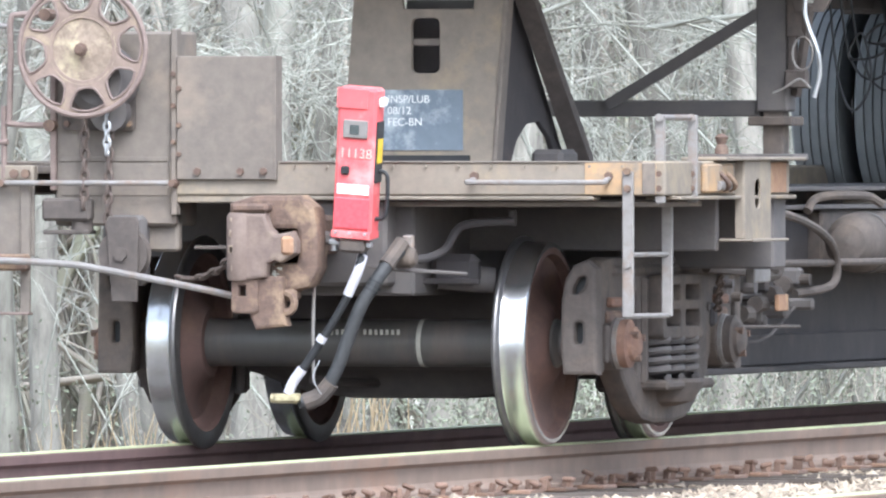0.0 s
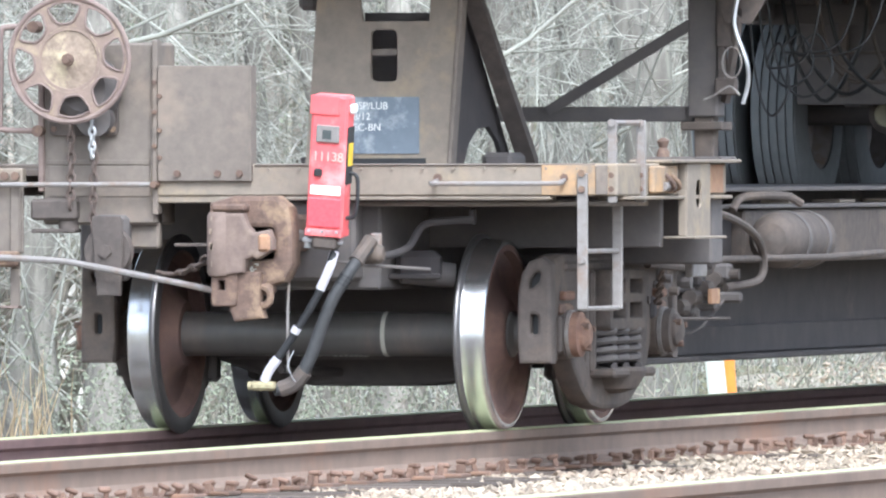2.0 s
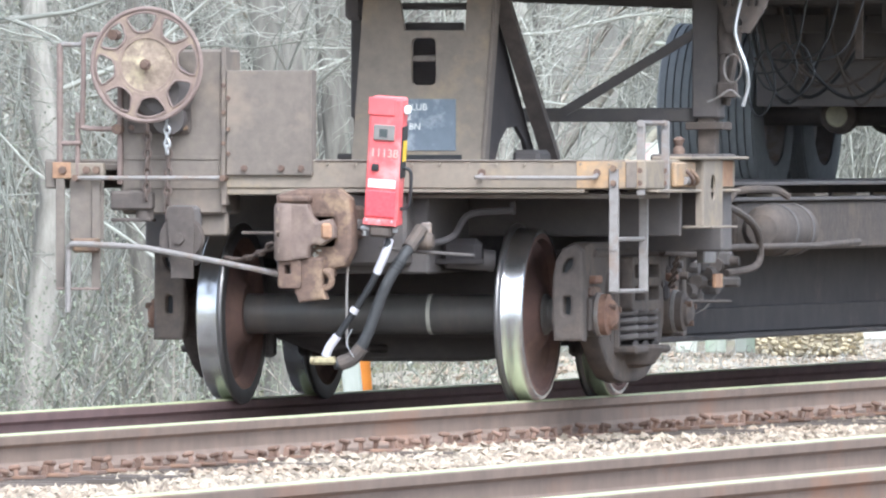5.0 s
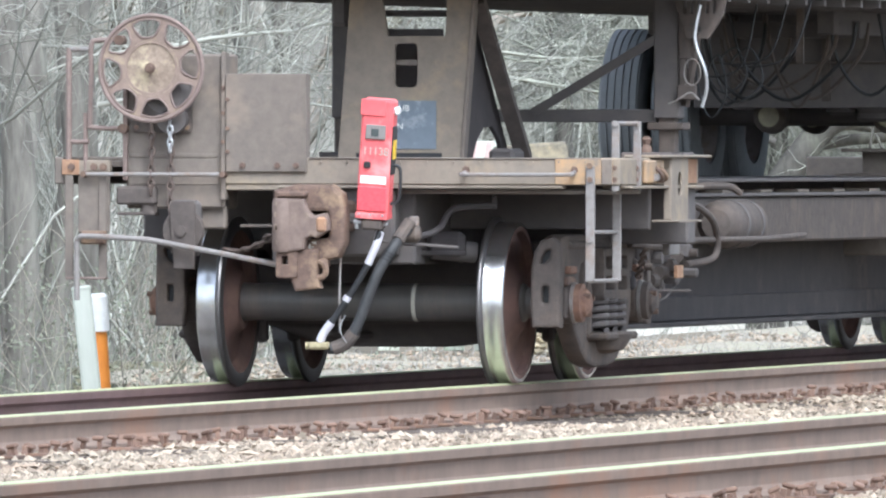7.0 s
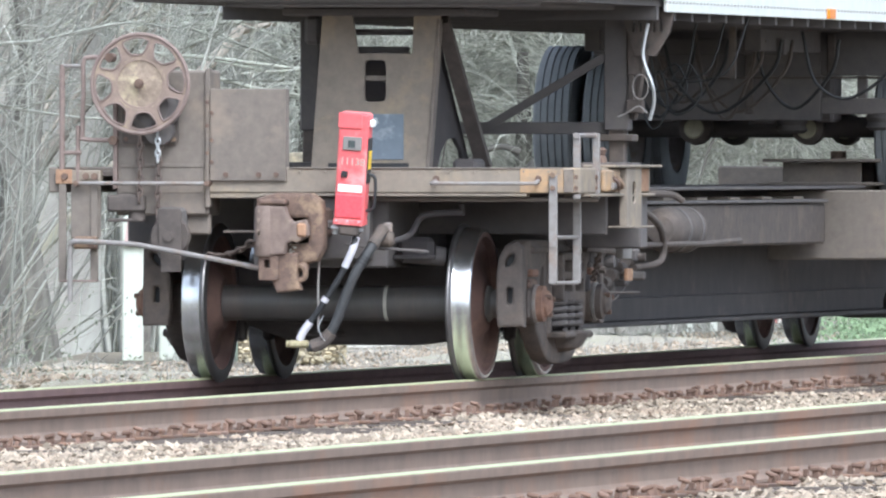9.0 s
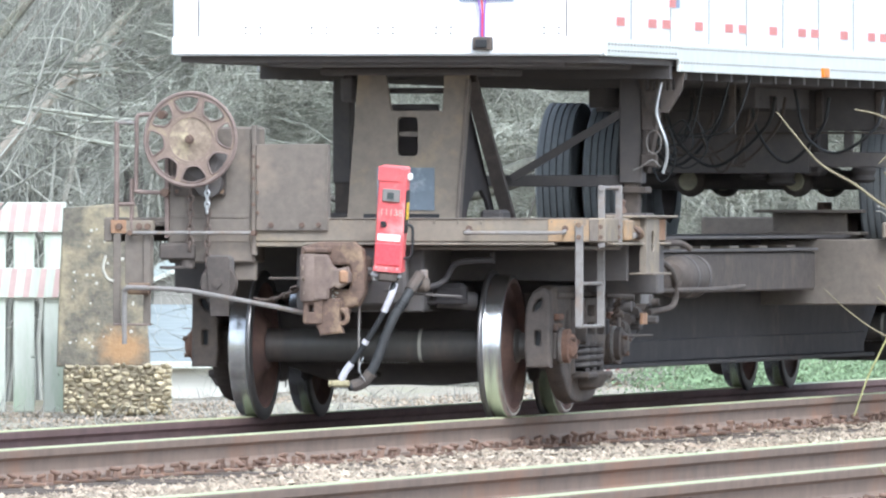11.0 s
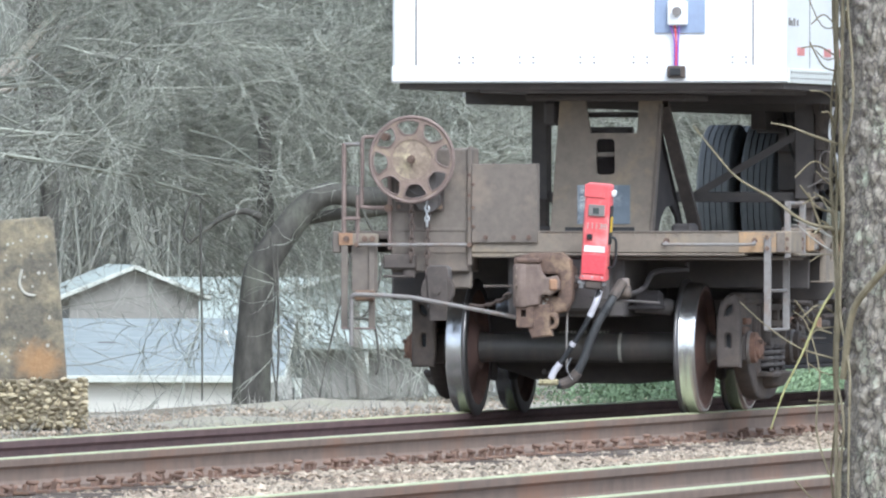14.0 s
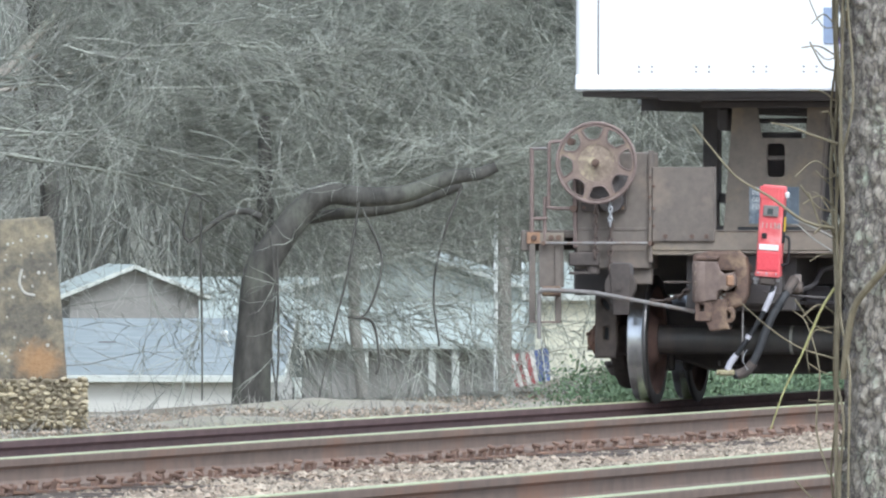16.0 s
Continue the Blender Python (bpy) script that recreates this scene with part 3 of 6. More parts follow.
for z in (1.06, 1.13):
    bolt((1.348, -0.452, z), (0, -1, 0), lad, 0.016)
for z in (0.75,):
    bolt((1.348, -0.452, z), (0, -1, 0), lad, 0.016, GREYBAR)
part("stile_seat", box((1.405, -0.44, 1.035), (1.46, -0.425, 1.165), 0.004), CAR, lad)

# hand brake: housing, wheel, gear, chains
hb = part("hand_brake_housing", box((-1.12, -0.40, 0.905), (-0.6, -0.1, 1.705), 0.012), CAR, car, "brown steel hand brake housing")
part("housing_edge", box((-0.61, -0.43, 0.95), (-0.585, -0.36, 1.715), 0.004), CAR, hb)
part("housing_edge", box((-1.135, -0.42, 1.05), (-1.11, -0.36, 1.6), 0.004), RODS, hb)
part("lower_plate", box((-1.09, -0.405, 1.03), (-0.63, -0.4, 1.165), 0.002), CAR, hb)
part("housing_seam", box((-1.1, -0.407, 1.17), (-0.63, -0.4, 1.19), 0.002), CAR, hb)
plate("gear_plate", [rounded(-1.08, 1.3, -0.77, 1.5, 0.02)], 0.02, FRAME, hb, Matrix.Translation((0, -0.412, 0)) @ XZ)
for x in (-1.06, -0.79):
    for z in (1.325, 1.47):
        bolt((x, -0.42, z), (0, -1, 0), hb, 0.014)
for z in (1.08, 1.25, 1.4, 1.53):
    bolt((-0.597, -0.43, z), (0, -1, 0), hb, 0.011)
part("gear_case", lathe([(-0.41, 0.15), (-0.47, 0.14), (-0.5, 0.1), (-0.5, 0.0)], 24, "Y", at=(-0.9, 0, 1.5)), DARK, hb)
part("gear_drum", lathe([(-0.41, 0.08), (-0.49, 0.08), (-0.5, 0.05), (-0.5, 0)], 16, "Y", at=(-0.86, 0, 1.37)), DARK, hb)
part("brake_shaft", cyl((-0.95, -0.41, 1.63), (-0.95, -0.575, 1.63), 0.022, 10), RUST, hb)
bw = new("brake_wheel")
bw.parent = car
bw["label"] = "rusty hand brake wheel with worn yellow paint"
HUB = Vector((-0.95, -0.555, 1.63))
part("rim", tube([HUB + Vector((0.272 * math.cos(a), 0, 0.272 * math.sin(a))) for a in [k * math.tau / 64 for k in range(64)]], 0.0115, 8, closed=True), RODS, bw)
dish = [(HUB.y - 0.02, 0.0), (HUB.y - 0.018, 0.03), (HUB.y - 0.006, 0.06), (HUB.y + 0.006, 0.12), (HUB.y - 0.002, 0.145), (HUB.y + 0.012, 0.148), (HUB.y + 0.016, 0.13), (HUB.y + 0.004, 0.06), (HUB.y + 0.004, 0)]
part("dish", lathe(dish, 48, "Y", at=(HUB.x, 0, HUB.z)), YELLOWRUST, bw, "rusted dish with worn yellow paint")
part("hub_nut", lathe([(HUB.y - 0.015, 0.03), (HUB.y - 0.03, 0.028), (HUB.y - 0.032, 0.017), (HUB.y - 0.05, 0.017), (HUB.y - 0.05, 0)], 8, "Y", at=(HUB.x, 0, HUB.z)), RUST, bw)


def ring_loop(r, n=64):
    return [(HUB.x + r * math.cos(k * math.tau / n), HUB.z + r * math.sin(k * math.tau / n)) for k in range(n)]


holes = []
for k in range(8):
    a = k * math.tau / 8 + 0.1
    pts = []
    for r, w in ((0.163, -0.17), (0.158, 0.0), (0.163, 0.17), (0.178, 0.25), (0.225, 0.32), (0.245, 0.3), (0.252, 0.16), (0.254, 0.0), (0.252, -0.16), (0.245, -0.3), (0.225, -0.32), (0.178, -0.25)):
        pts.append((HUB.x + r * math.cos(a + w), HUB.z + r * math.sin(a + w)))
    holes.append(pts)
    part("hole_lip", tube([(x, HUB.y - 0.004, z) for x, z in pts], 0.0055, 6, closed=True), RODS, bw)
plate("wheel_face", [ring_loop(0.27)] + holes + [ring_loop(0.13, 40)], 0.01, WHEELFACE, bw, Matrix.Translation((0, HUB.y + 0.004, 0)) @ XZ, 0.002)


def chain(name, pts, parent, link=0.062, r=0.0085, material=CHAIN):
    line = curve_pts(pts, 12)
    ch = new(name)
    ch.parent = parent
    k = 0
    acc = 0
    for a, b in zip(line, line[1:]):
        acc += (b - a).length
        if acc >= link * 0.72:
            acc = 0
            d = (b - a).normalized()
            side = (Vector((1, 0, 0)) if k % 2 else Vector((0, 1, 0)))
            side = (side - d * side.dot(d)).normalized()
            loop = [b + d * (0.5 * link * math.cos(w)) + side * (0.3 * link * math.sin(w)) for w in [q * math.tau / 10 for q in range(10)]]
            part("chain_link", tube(loop, r, 5, closed=True), material, ch)
            k += 1
    return ch


chain("brake_chain", [(-0.86, -0.47, 1.36), (-0.865, -0.46, 1.2), (-0.87, -0.46, 1.0), (-0.87, -0.46, 0.72)], car, 0.05, 0.0085)
chain("brake_chain", [(-0.97, -0.47, 1.36), (-0.97, -0.46, 1.2), (-0.975, -0.46, 0.98)], car, 0.05, 0.0085)
chain("bright_chain", [(-0.86, -0.505, 1.38), (-0.86, -0.505, 1.3), (-0.862, -0.5, 1.21)], car, 0.042, 0.0075, ZINC)
chain("release_chain", [(-0.62, -0.35, 0.70), (-0.5, -0.45, 0.69), (-0.36, -0.55, 0.73), (-0.3, -0.6, 0.77)], car, 0.06, 0.009)

# sheet beside the housing
pl = part("end_panel", box((-0.58, -0.442, 1.096), (-0.157, -0.43, 1.603), 0.003), CAR, car, "flat brown steel end panel")
part("panel_flange", box((-0.165, -0.445, 1.096), (-0.152, -0.36, 1.603), 0.002), CAR, pl)
for x in (-0.49, -0.305, -0.205):
    bolt((x, -0.442, 1.13), (0, -1, 0), pl, 0.016)
for z in (1.2, 1.32, 1.47):
    bolt((-0.57, -0.442, z), (0, -1, 0), pl, 0.011)
part("panel_skirt", box((-0.62, -0.41, 1.0), (-0.15, -0.36, 1.09), 0.006), CARLIGHT, car)

for k in range(14):
    bolt((-0.5 + 0.14 * k, -0.42, 1.15), (0, -1, 0), car, 0.007, CARLIGHT)
part("sill_weld", tube([(-0.14, -0.424, 1.168), (1.4, -0.424, 1.168)], 0.005, 5), CAR, car)

# bits below the housing
part("bracket_plate", box((-0.9, -0.36, 0.8), (-0.6, -0.3, 1.02), 0.01), CAR, car)
pad = part("step_pad", box((-1.16, -0.46, 0.925), (-0.95, -0.3, 1.02), 0.012), FRAME, car)
part("pad_foot", cyl((-1.0, -0.4, 0.88), (-1.0, -0.4, 0.93), 0.045, 12), FRAME, pad)
part("pad_base", box((-1.16, -0.44, 0.87), (-0.96, -0.34, 0.888), 0.004), FRAME, pad)
sh = part("sheave", lathe([(-0.50, 0.05), (-0.5, 0.105), (-0.485, 0.11), (-0.47, 0.09), (-0.455, 0.11), (-0.44, 0.105), (-0.44, 0.05)], 28, "Y", at=(-0.795, 0, 0.79)), FRAME, car, "chain sheave wheel")
plate("sheave_strap", [[(-0.83, 0.6), (-0.855, 0.92), (-0.845, 0.94), (-0.735, 0.94), (-0.725, 0.92), (-0.73, 0.6)]], 0.02, FRAME, sh, Matrix.Translation((0, -0.515, 0)) @ XZ, 0.005)
bolt((-0.795, -0.525, 0.79), (0, -1, 0), sh, 0.03, FRAME)
part("sheave_hanger", box((-0.88, -0.43, 0.66), (-0.72, -0.35, 0.95), 0.02), DARK, car)
part("rod_guide", box((-0.5, -0.46, 0.81), (-0.24, -0.42, 0.825), 0.003), FRAME, car)

# steps, grab irons and lever on the corner with the hand brake
part("corner_sill", box((-1.45, -0.44, 1.075), (-1.2, -0.38, 1.155), 0.006), CARLIGHT, car)
part("corner_rust", box((-1.452, -0.447, 1.08), (-1.36, -0.441, 1.158), 0.002), ORANGE, car, "orange rust patch")
for x in (-1.4, -1.28, -1.23):
    bolt((x, -0.447, 1.12), (0, -1, 0), car, 0.02)
st = part("sill_step", box((-1.37, -0.43, 0.78), (-1.2, -0.415, 1.075), 0.004), CAR, car, "brown sill step")
for x in (-1.415, -1.235):
    part("step_stile", box((x - 0.022, -0.445, 0.545), (x + 0.022, -0.43, 1.08), 0.004), CAR, st)
part("step_tread", box((-1.43, -0.46, 0.538), (-1.215, -0.40, 0.55), 0.003), RODS, st)
part("lever_bracket", box((-1.34, -0.5, 0.72), (-1.21, -0.44, 0.79), 0.01), RUST, st)
lev = [(-1.352, -0.52, 0.43), (-1.352, -0.52, 0.70), (-1.34, -0.53, 0.752), (-1.29, -0.54, 0.762), (-1.0, -0.55, 0.748), (-0.85, -0.56, 0.725), (-0.5, -0.62, 0.665), (-0.18, -0.68, 0.605)]
part("uncoupling_lever", tube(curve_pts(lev, 6), 0.0145, 8), GREYBAR, car, "long grey uncoupling lever")
part("end_rod", tube([(-1.34, -0.47, 1.082), (-0.585, -0.47, 1.082)], 0.011, 8), GREYBAR, car)
for x in (-1.33, -0.59):
    part("rod_stud", cyl((x, -0.38, 1.082), (x, -0.485, 1.082), 0.016, 8), RUST, car)
gi = new("grab_iron")
gi.parent = car
part("bar", tube([(-1.42, -0.43, 1.1), (-1.42, -0.43, 1.735)], 0.016, 8), RODS, gi)
part("bar", tube(curve_pts([(-1.13, -0.42, 1.775), (-1.26, -0.44, 1.775), (-1.295, -0.45, 1.75), (-1.295, -0.45, 1.6), (-1.3, -0.45, 1.36), (-1.29, -0.45, 1.325), (-1.12, -0.42, 1.318)], 5), 0.013, 8), RODS, gi)
part("bar", tube([(-1.42, -0.43, 1.728), (-1.31, -0.44, 1.728)], 0.012, 8), GREYBAR, gi)
part("bar", tube([(-1.42, -0.43, 1.25), (-1.31, -0.44, 1.25)], 0.012, 8), RODS, gi)
part("bar", tube([(-1.33, -0.43, 1.1), (-1.33, -0.43, 1.4)], 0.013, 8), RODS, gi)
for p in ((-1.13, -0.42, 1.318), (-1.15, -0.42, 1.775)):
    part("end_knob", cyl((p[0], p[1] - 0.03, p[2]), (p[0], p[1] + 0.05, p[2]), 0.026, 10), RUST, gi)
plate("grab_backing", [[(-1.16, 1.2), (-1.16, 1.7), (-1.1, 1.72), (-1.1, 1.2)]], 0.01, CAR, car, Matrix.Translation((0, -0.3, 0)) @ XZ)

# coupler
cp = new("coupler")
cp.parent = car
cp["label"] = "rusty cast knuckle coupler"
part("shank", box((-0.1, -0.62, 0.79), (0.1, -0.2, 0.95), 0.02), RUST, cp)
head = [(-0.225, 0.70), (-0.225, 0.985), (-0.129, 1.012), (0.052, 1.012), (0.097, 0.975), (0.113, 0.88), (0.111, 0.738), (0.079, 0.678), (-0.02, 0.652), (-0.15, 0.652)]
plate("head", [head, rounded(-0.1, 0.735, 0.065, 0.915, 0.035)], 0.12, RUST, cp, Matrix.Translation((0.02, -0.79, 0)) @ XZ, 0.022)
# Thin black sheet for the shade inside the head's opening.
part("throat_shade", box((-0.1, -0.735, 0.72), (0.1, -0.73, 0.93), 0), BLACK, cp)
plate("head_back", [[(x * 0.9, z * 0.95 + 0.04) for x, z in head]], 0.14, RUST, cp, Matrix.Translation((0, -0.665, 0)) @ XZ, 0.02)
part("knuckle", lathe([(0.686, 0.03), (0.686, 0.05), (0.70, 0.057), (0.945, 0.057), (0.962, 0.048), (0.962, 0.0)], 20, "Z", at=(-0.165, -0.885, 0)), KNUCKLE, cp, "worn brown knuckle")
plate("knuckle_face", [[(-0.2, 0.95), (-0.093, 0.946), (-0.075, 0.894), (-0.039, 0.859), (0.025, 0.872), (0.038, 0.842), (0.038, 0.807), (-0.02, 0.773), (-0.043, 0.782), (-0.084, 0.764), (-0.093, 0.712), (-0.2, 0.695)]], 0.075, KNUCKLE, cp, Matrix.Translation((0.033, -0.89, 0)) @ XZ, 0.014)
part("knuckle_nose", box((0.02, -0.94, 0.79), (0.073, -0.84, 0.868), 0.012), ORANGE, cp, "orange rusted knuckle nose")
part("top_lug", box((-0.195, -0.93, 0.965), (-0.04, -0.74, 1.0), 0.014), RUST, cp)
plate("pin_lug", [rounded(-0.225, 0.56, -0.125, 0.69, 0.012), rounded(-0.208, 0.615, -0.162, 0.672, 0.006)], 0.1, RUST, cp, Matrix.Translation((0.033, -0.86, 0)) @ XZ, 0.008)
plate("lock_lift", [[(-0.134, 0.69), (-0.03, 0.69), (-0.034, 0.565), (-0.018, 0.513), (-0.125, 0.5), (-0.145, 0.548)]], 0.09, RUST, cp, Matrix.Translation((0.033, -0.85, 0)) @ XZ, 0.014)
part("lift_eye", tube([(0.02 + 0.036 * math.cos(a), -0.86, 0.595 + 0.04 * math.sin(a)) for a in [k * math.tau / 12 for k in range(12)]], 0.017, 6, closed=True), RUST, cp)
part("lift_lug", box((-0.03, -0.86, 0.6), (0.06, -0.76, 0.66), 0.02), RUST, cp)
rng = random.Random(12)
for k in range(9):
    x, z = rng.uniform(-0.04, 0.0), rng.uniform(0.675, 0.765)
    part("paint_fleck", box((x, -0.856, z), (x + rng.uniform(0.006, 0.018), -0.8535, z + rng.uniform(0.004, 0.014)), 0), PALE, cp)
for k in range(7):
    z = rng.uniform(0.72, 0.93)
    part("paint_fleck", box((-0.2 + rng.uniform(0, 0.012), -0.94, z), (-0.19 + rng.uniform(0, 0.008), -0.936, z + rng.uniform(0.01, 0.03)), 0), YELLOWRUST, cp)

# brake pipes under the end sill
# Pipe, clamp and carry iron are near-black to hold the deck's shade.
part("train_line_pipe", tube(curve_pts([(0.42, -0.5, 0.77), (0.47, -0.38, 0.775), (0.51, -0.24, 0.81), (0.545, -0.2, 0.885), (0.605, -0.2, 0.915), (0.79, -0.18, 0.928)], 5), 0.017, 8), BELLY, car)
part("pipe_clamp", box((0.765, -0.19, 0.905), (0.795, -0.165, 0.975), 0.008), BELLY, car)
ac = part("angle_cock", lathe([(0.38, 0.025), (0.40, 0.045), (0.46, 0.045), (0.48, 0.03)], 12, at=(0.0, -0.55, 0.78)), FRAME, car)
part("cock_handle", box((0.42, -0.56, 0.79), (0.47, -0.53, 0.87), 0.008), GREYBAR, ac)
part("carry_iron", box((0.4, -0.1, 0.66), (0.6, 0.0, 0.79), 0.03), BELLY, car)
part("carry_iron_plate", box((0.34, -0.12, 0.665), (0.62, -0.1, 0.69), 0.006), BELLY, car)
part("brake_tube", cyl((0.42, -0.05, 0.70), (0.63, 0.05, 0.68), 0.055, 12), DARK, car)
part("signal_wire", tube(curve_pts([(0.2, -0.5, 0.75), (0.35, -0.47, 0.73), (0.5, -0.4, 0.72), (0.62, -0.3, 0.71)]), 0.008, 6), DARK, car)

# brake gear past the truck
tank = new("air_reservoir")
tank.parent = car
tank["label"] = "dusty grey air reservoir"
part("shell", lathe([(4.2, 0.0), (4.22, 0.08), (4.27, 0.115), (4.34, 0.13), (4.95, 0.13), (5.03, 0.115), (5.08, 0.06), (5.09, 0)], 28, "Y", at=(1.0, 0, 0.81)), FRAME, tank)
for yy in (4.45, 4.82):
    part("strap", lathe([(yy, 0.131), (yy, 0.137), (yy + 0.05, 0.137), (yy + 0.05, 0.131)], 28, "Y", at=(1.0, 0, 0.81), caps=False), DARK, tank)
part("pipe_bend", tube(curve_pts([(0.85, 4.1, 0.95), (0.88, 4.2, 1.01), (1.0, 4.5, 1.015), (1.05, 4.6, 0.98)], 5), 0.02, 8), FRAME, tank)
part("control_pipe", tube(curve_pts([(1.2, 1.6, 0.96), (1.25, 2.2, 0.95), (1.25, 2.8, 0.88), (1.22, 3.2, 0.78), (1.2, 3.25, 0.64), (1.1, 3.0, 0.6)], 6), 0.019, 8), FRAME, car)
part("control_pipe", tube(curve_pts([(1.1, 1.6, 0.72), (1.12, 2.2, 0.7), (1.12, 2.6, 0.68), (1.1, 2.8, 0.74)], 6), 0.02, 8), FRAME, car)
part("long_pipe", tube([(1.2, 2.1, 0.735), (1.2, 4.6, 0.73), (1.2, 5.6, 0.745)], 0.016, 8), FRAME, car)
valve = new("brake_valve")
valve.parent = car
valve["label"] = "dirty cast brake control valve"
rng = random.Random(3)
for k in range(26):
    y, z = 1.7 + 0.055 * k, 0.5 + rng.uniform(0, 0.24)
    x1 = 1.02 + rng.uniform(-0.08, 0.1)
    part("casting", box((0.75 + rng.uniform(0, 0.2), y, z - 0.03), (x1, y + rng.uniform(0.05, 0.13), z + rng.uniform(0.02, 0.07)), 0.014), (DARK, BELLY, FRAME)[k % 3], valve)
    if k % 3 == 0:
        part("casting_boss", cyl((x1 - 0.01, y + 0.03, z), (x1 + 0.04, y + 0.03, z), rng.uniform(0.018, 0.035), 10), (FRAME, DARK)[k % 2], valve)
for k in range(5):
    z = 0.48 + 0.04 * k
    part("fitting", cyl((1.05, 2.1 + 0.22 * k, z), (1.05, 2.22 + 0.22 * k, z), 0.035, 10), FRAME, valve)
rng = random.Random(8)
for k in range(11):
    y, z = rng.uniform(1.8, 2.9), rng.uniform(0.38, 0.62)
    part("rigging_rod", tube(curve_pts([(0.7, y, z), (0.95, y + rng.uniform(0.1, 0.3), z + rng.uniform(-0.05, 0.1)), (1.02, y + rng.uniform(0.3, 0.6), z + rng.uniform(-0.04, 0.12))], 4), rng.uniform(0.006, 0.011), 6), (DARK, BELLY)[k % 2], valve)
for k in range(6):
    y, z = 2.2 + 0.22 * k, rng.uniform(0.4, 0.58)
    part("bracket", box((0.8, y, z), (1.0 + rng.uniform(0, 0.1), y + rng.uniform(0.04, 0.09), z + rng.uniform(0.05, 0.12)), 0.012), DARK, valve)
part("valve_tag", box((1.12, 2.6, 0.53), (1.14, 2.75, 0.6), 0.004), ORANGE, valve)
part("release_rod", tube([(1.1, 1.9, 0.47), (1.12, 3.0, 0.46)], 0.008, 6), FRAME, car)
part("grey_box", box((1.3, 1.5, 0.66), (1.34, 1.75, 0.77), 0.006), GREYBAR, car)
chain("safety_chain", [(1.25, 1.3, 0.7), (1.2, 1.45, 0.62), (1.15, 1.6, 0.55)], car, 0.05, 0.007)

# trailer hitch
hitch = new("trailer_hitch")
hitch.parent = car
hitch["label"] = "brown steel trailer hitch stand with stencilled panel"
front = [(-0.40, 1.155), (-0.335, 2.02), (-0.17, 2.02), (-0.135, 1.805), (0.18, 1.805), (0.19, 2.02), (0.335, 2.02), (0.262, 1.155)]
# Front plate is lightened in colour to offset the trailer's shade.
plate("front_plate", [front, rounded(-0.1, 1.535, 0.03, 1.775, 0.03)], 0.03, CARLIGHT, hitch, Matrix.Translation((0, 1.3, 0)) @ XZ, 0.004)
part("slot_bar", box((-0.11, 1.305, 1.655), (0.04, 1.33, 1.685), 0.004), CAR, hitch)
part("slot_back", box((-0.2, 1.55, 1.45), (0.1, 1.58, 1.85), 0.004), DARK, hitch)
part("plate_flange", box((0.29, 1.27, 1.155), (0.31, 1.36, 2.0), 0.004, rot=Matrix.Rotation(radians(4.2), 3, "Y")), CAR, hitch)
# Cheeks and strut take darker materials: the trailer's shade put into their colour.
plate("right_cheek", [[(1.32, 1.155), (1.32, 2.02), (1.42, 2.02), (2.1, 1.155), (2.0, 1.155), (1.92, 1.27), (1.8, 1.34), (1.66, 1.33), (1.55, 1.26), (1.48, 1.155)]], 0.025, BELLY, hitch, Matrix.Translation((0.25, 1.32, 0)) @ Matrix.Rotation(radians(-6), 4, "Z") @ Matrix.Translation((0, -1.32, 0)) @ YZ, 0.004)
part("rear_strut", tube([(0.33, 1.36, 2.0), (0.42, 2.1, 1.16)], 0.055, 4), FRAME, hitch)
plate("left_cheek", [[(1.32, 1.155), (1.32, 2.02), (1.42, 2.02), (2.15, 1.155), (2.05, 1.155), (1.95, 1.29), (1.78, 1.35), (1.6, 1.3), (1.52, 1.155)]], 0.025, DARK, hitch, Matrix.Translation((-0.33, 0, 0)) @ YZ, 0.004)
part("left_wing", box((-0.47, 1.4, 1.86), (-0.38, 1.7, 2.02), 0.02), DARK, hitch)
part("head_plate", box((-0.55, 1.2, 2.02), (0.5, 2.1, 2.065), 0.01), DARK, hitch)
part("cross_bar", tube([(-0.3, 1.5, 1.93), (0.3, 1.5, 1.93)], 0.018, 8), DARK, hitch)
part("stencil_panel", box((-0.22, 1.278, 1.215), (0.13, 1.284, 1.47), 0.001), STENCIL, hitch, "grey-blue stencilled panel")
# Solid black strip on the plate: a slot's shade put into colour.
part("slot_shade", box((-0.3, 1.27, 1.158), (0.16, 1.284, 1.195), 0.001), BLACK, hitch)
part("latch_block", box((0.36, 1.5, 1.152), (0.5, 1.75, 1.22), 0.02), DARK, hitch)


def words(text, size, at, parent, material, name="stencil_lettering", lean=0.0):
    cu = bpy.data.curves.new(name, "FONT")
    cu.body, cu.size, cu.extrude = text, size, 0.001
    tmp = bpy.data.objects.new(name, cu)
    me = bpy.data.meshes.new_from_object(tmp)
    bpy.data.objects.remove(tmp)
    me.materials.clear()
    me.transform(Matrix.Translation(at) @ Matrix.Rotation(lean, 4, "Y") @ Matrix.Rotation(radians(90), 4, "X"))
    return finish(new(name, me), material, parent)


words("INSP/LUB", 0.046, (-0.2, 1.275, 1.415), hitch, WHITE)
words("08/12", 0.046, (-0.2, 1.275, 1.367), hitch, WHITE)
words("FEC-BN", 0.046, (-0.2, 1.275, 1.319), hitch, WHITE)

# ---- end-of-train device ----
eot = thing("end_of_train_device", "faded red end-of-train marker hung on the coupler, tilted", "train device")
EB = Matrix.Translation((0.198, -0.811, 0.874)) @ Matrix.Rotation(radians(4.4), 4, "Y") @ Matrix.Rotation(radians(4.5), 4, "X")


def epart(name, bm, material, label="", parent=None):
    bm.transform(EB)
    return part(name, bm, material, parent or eot, label)


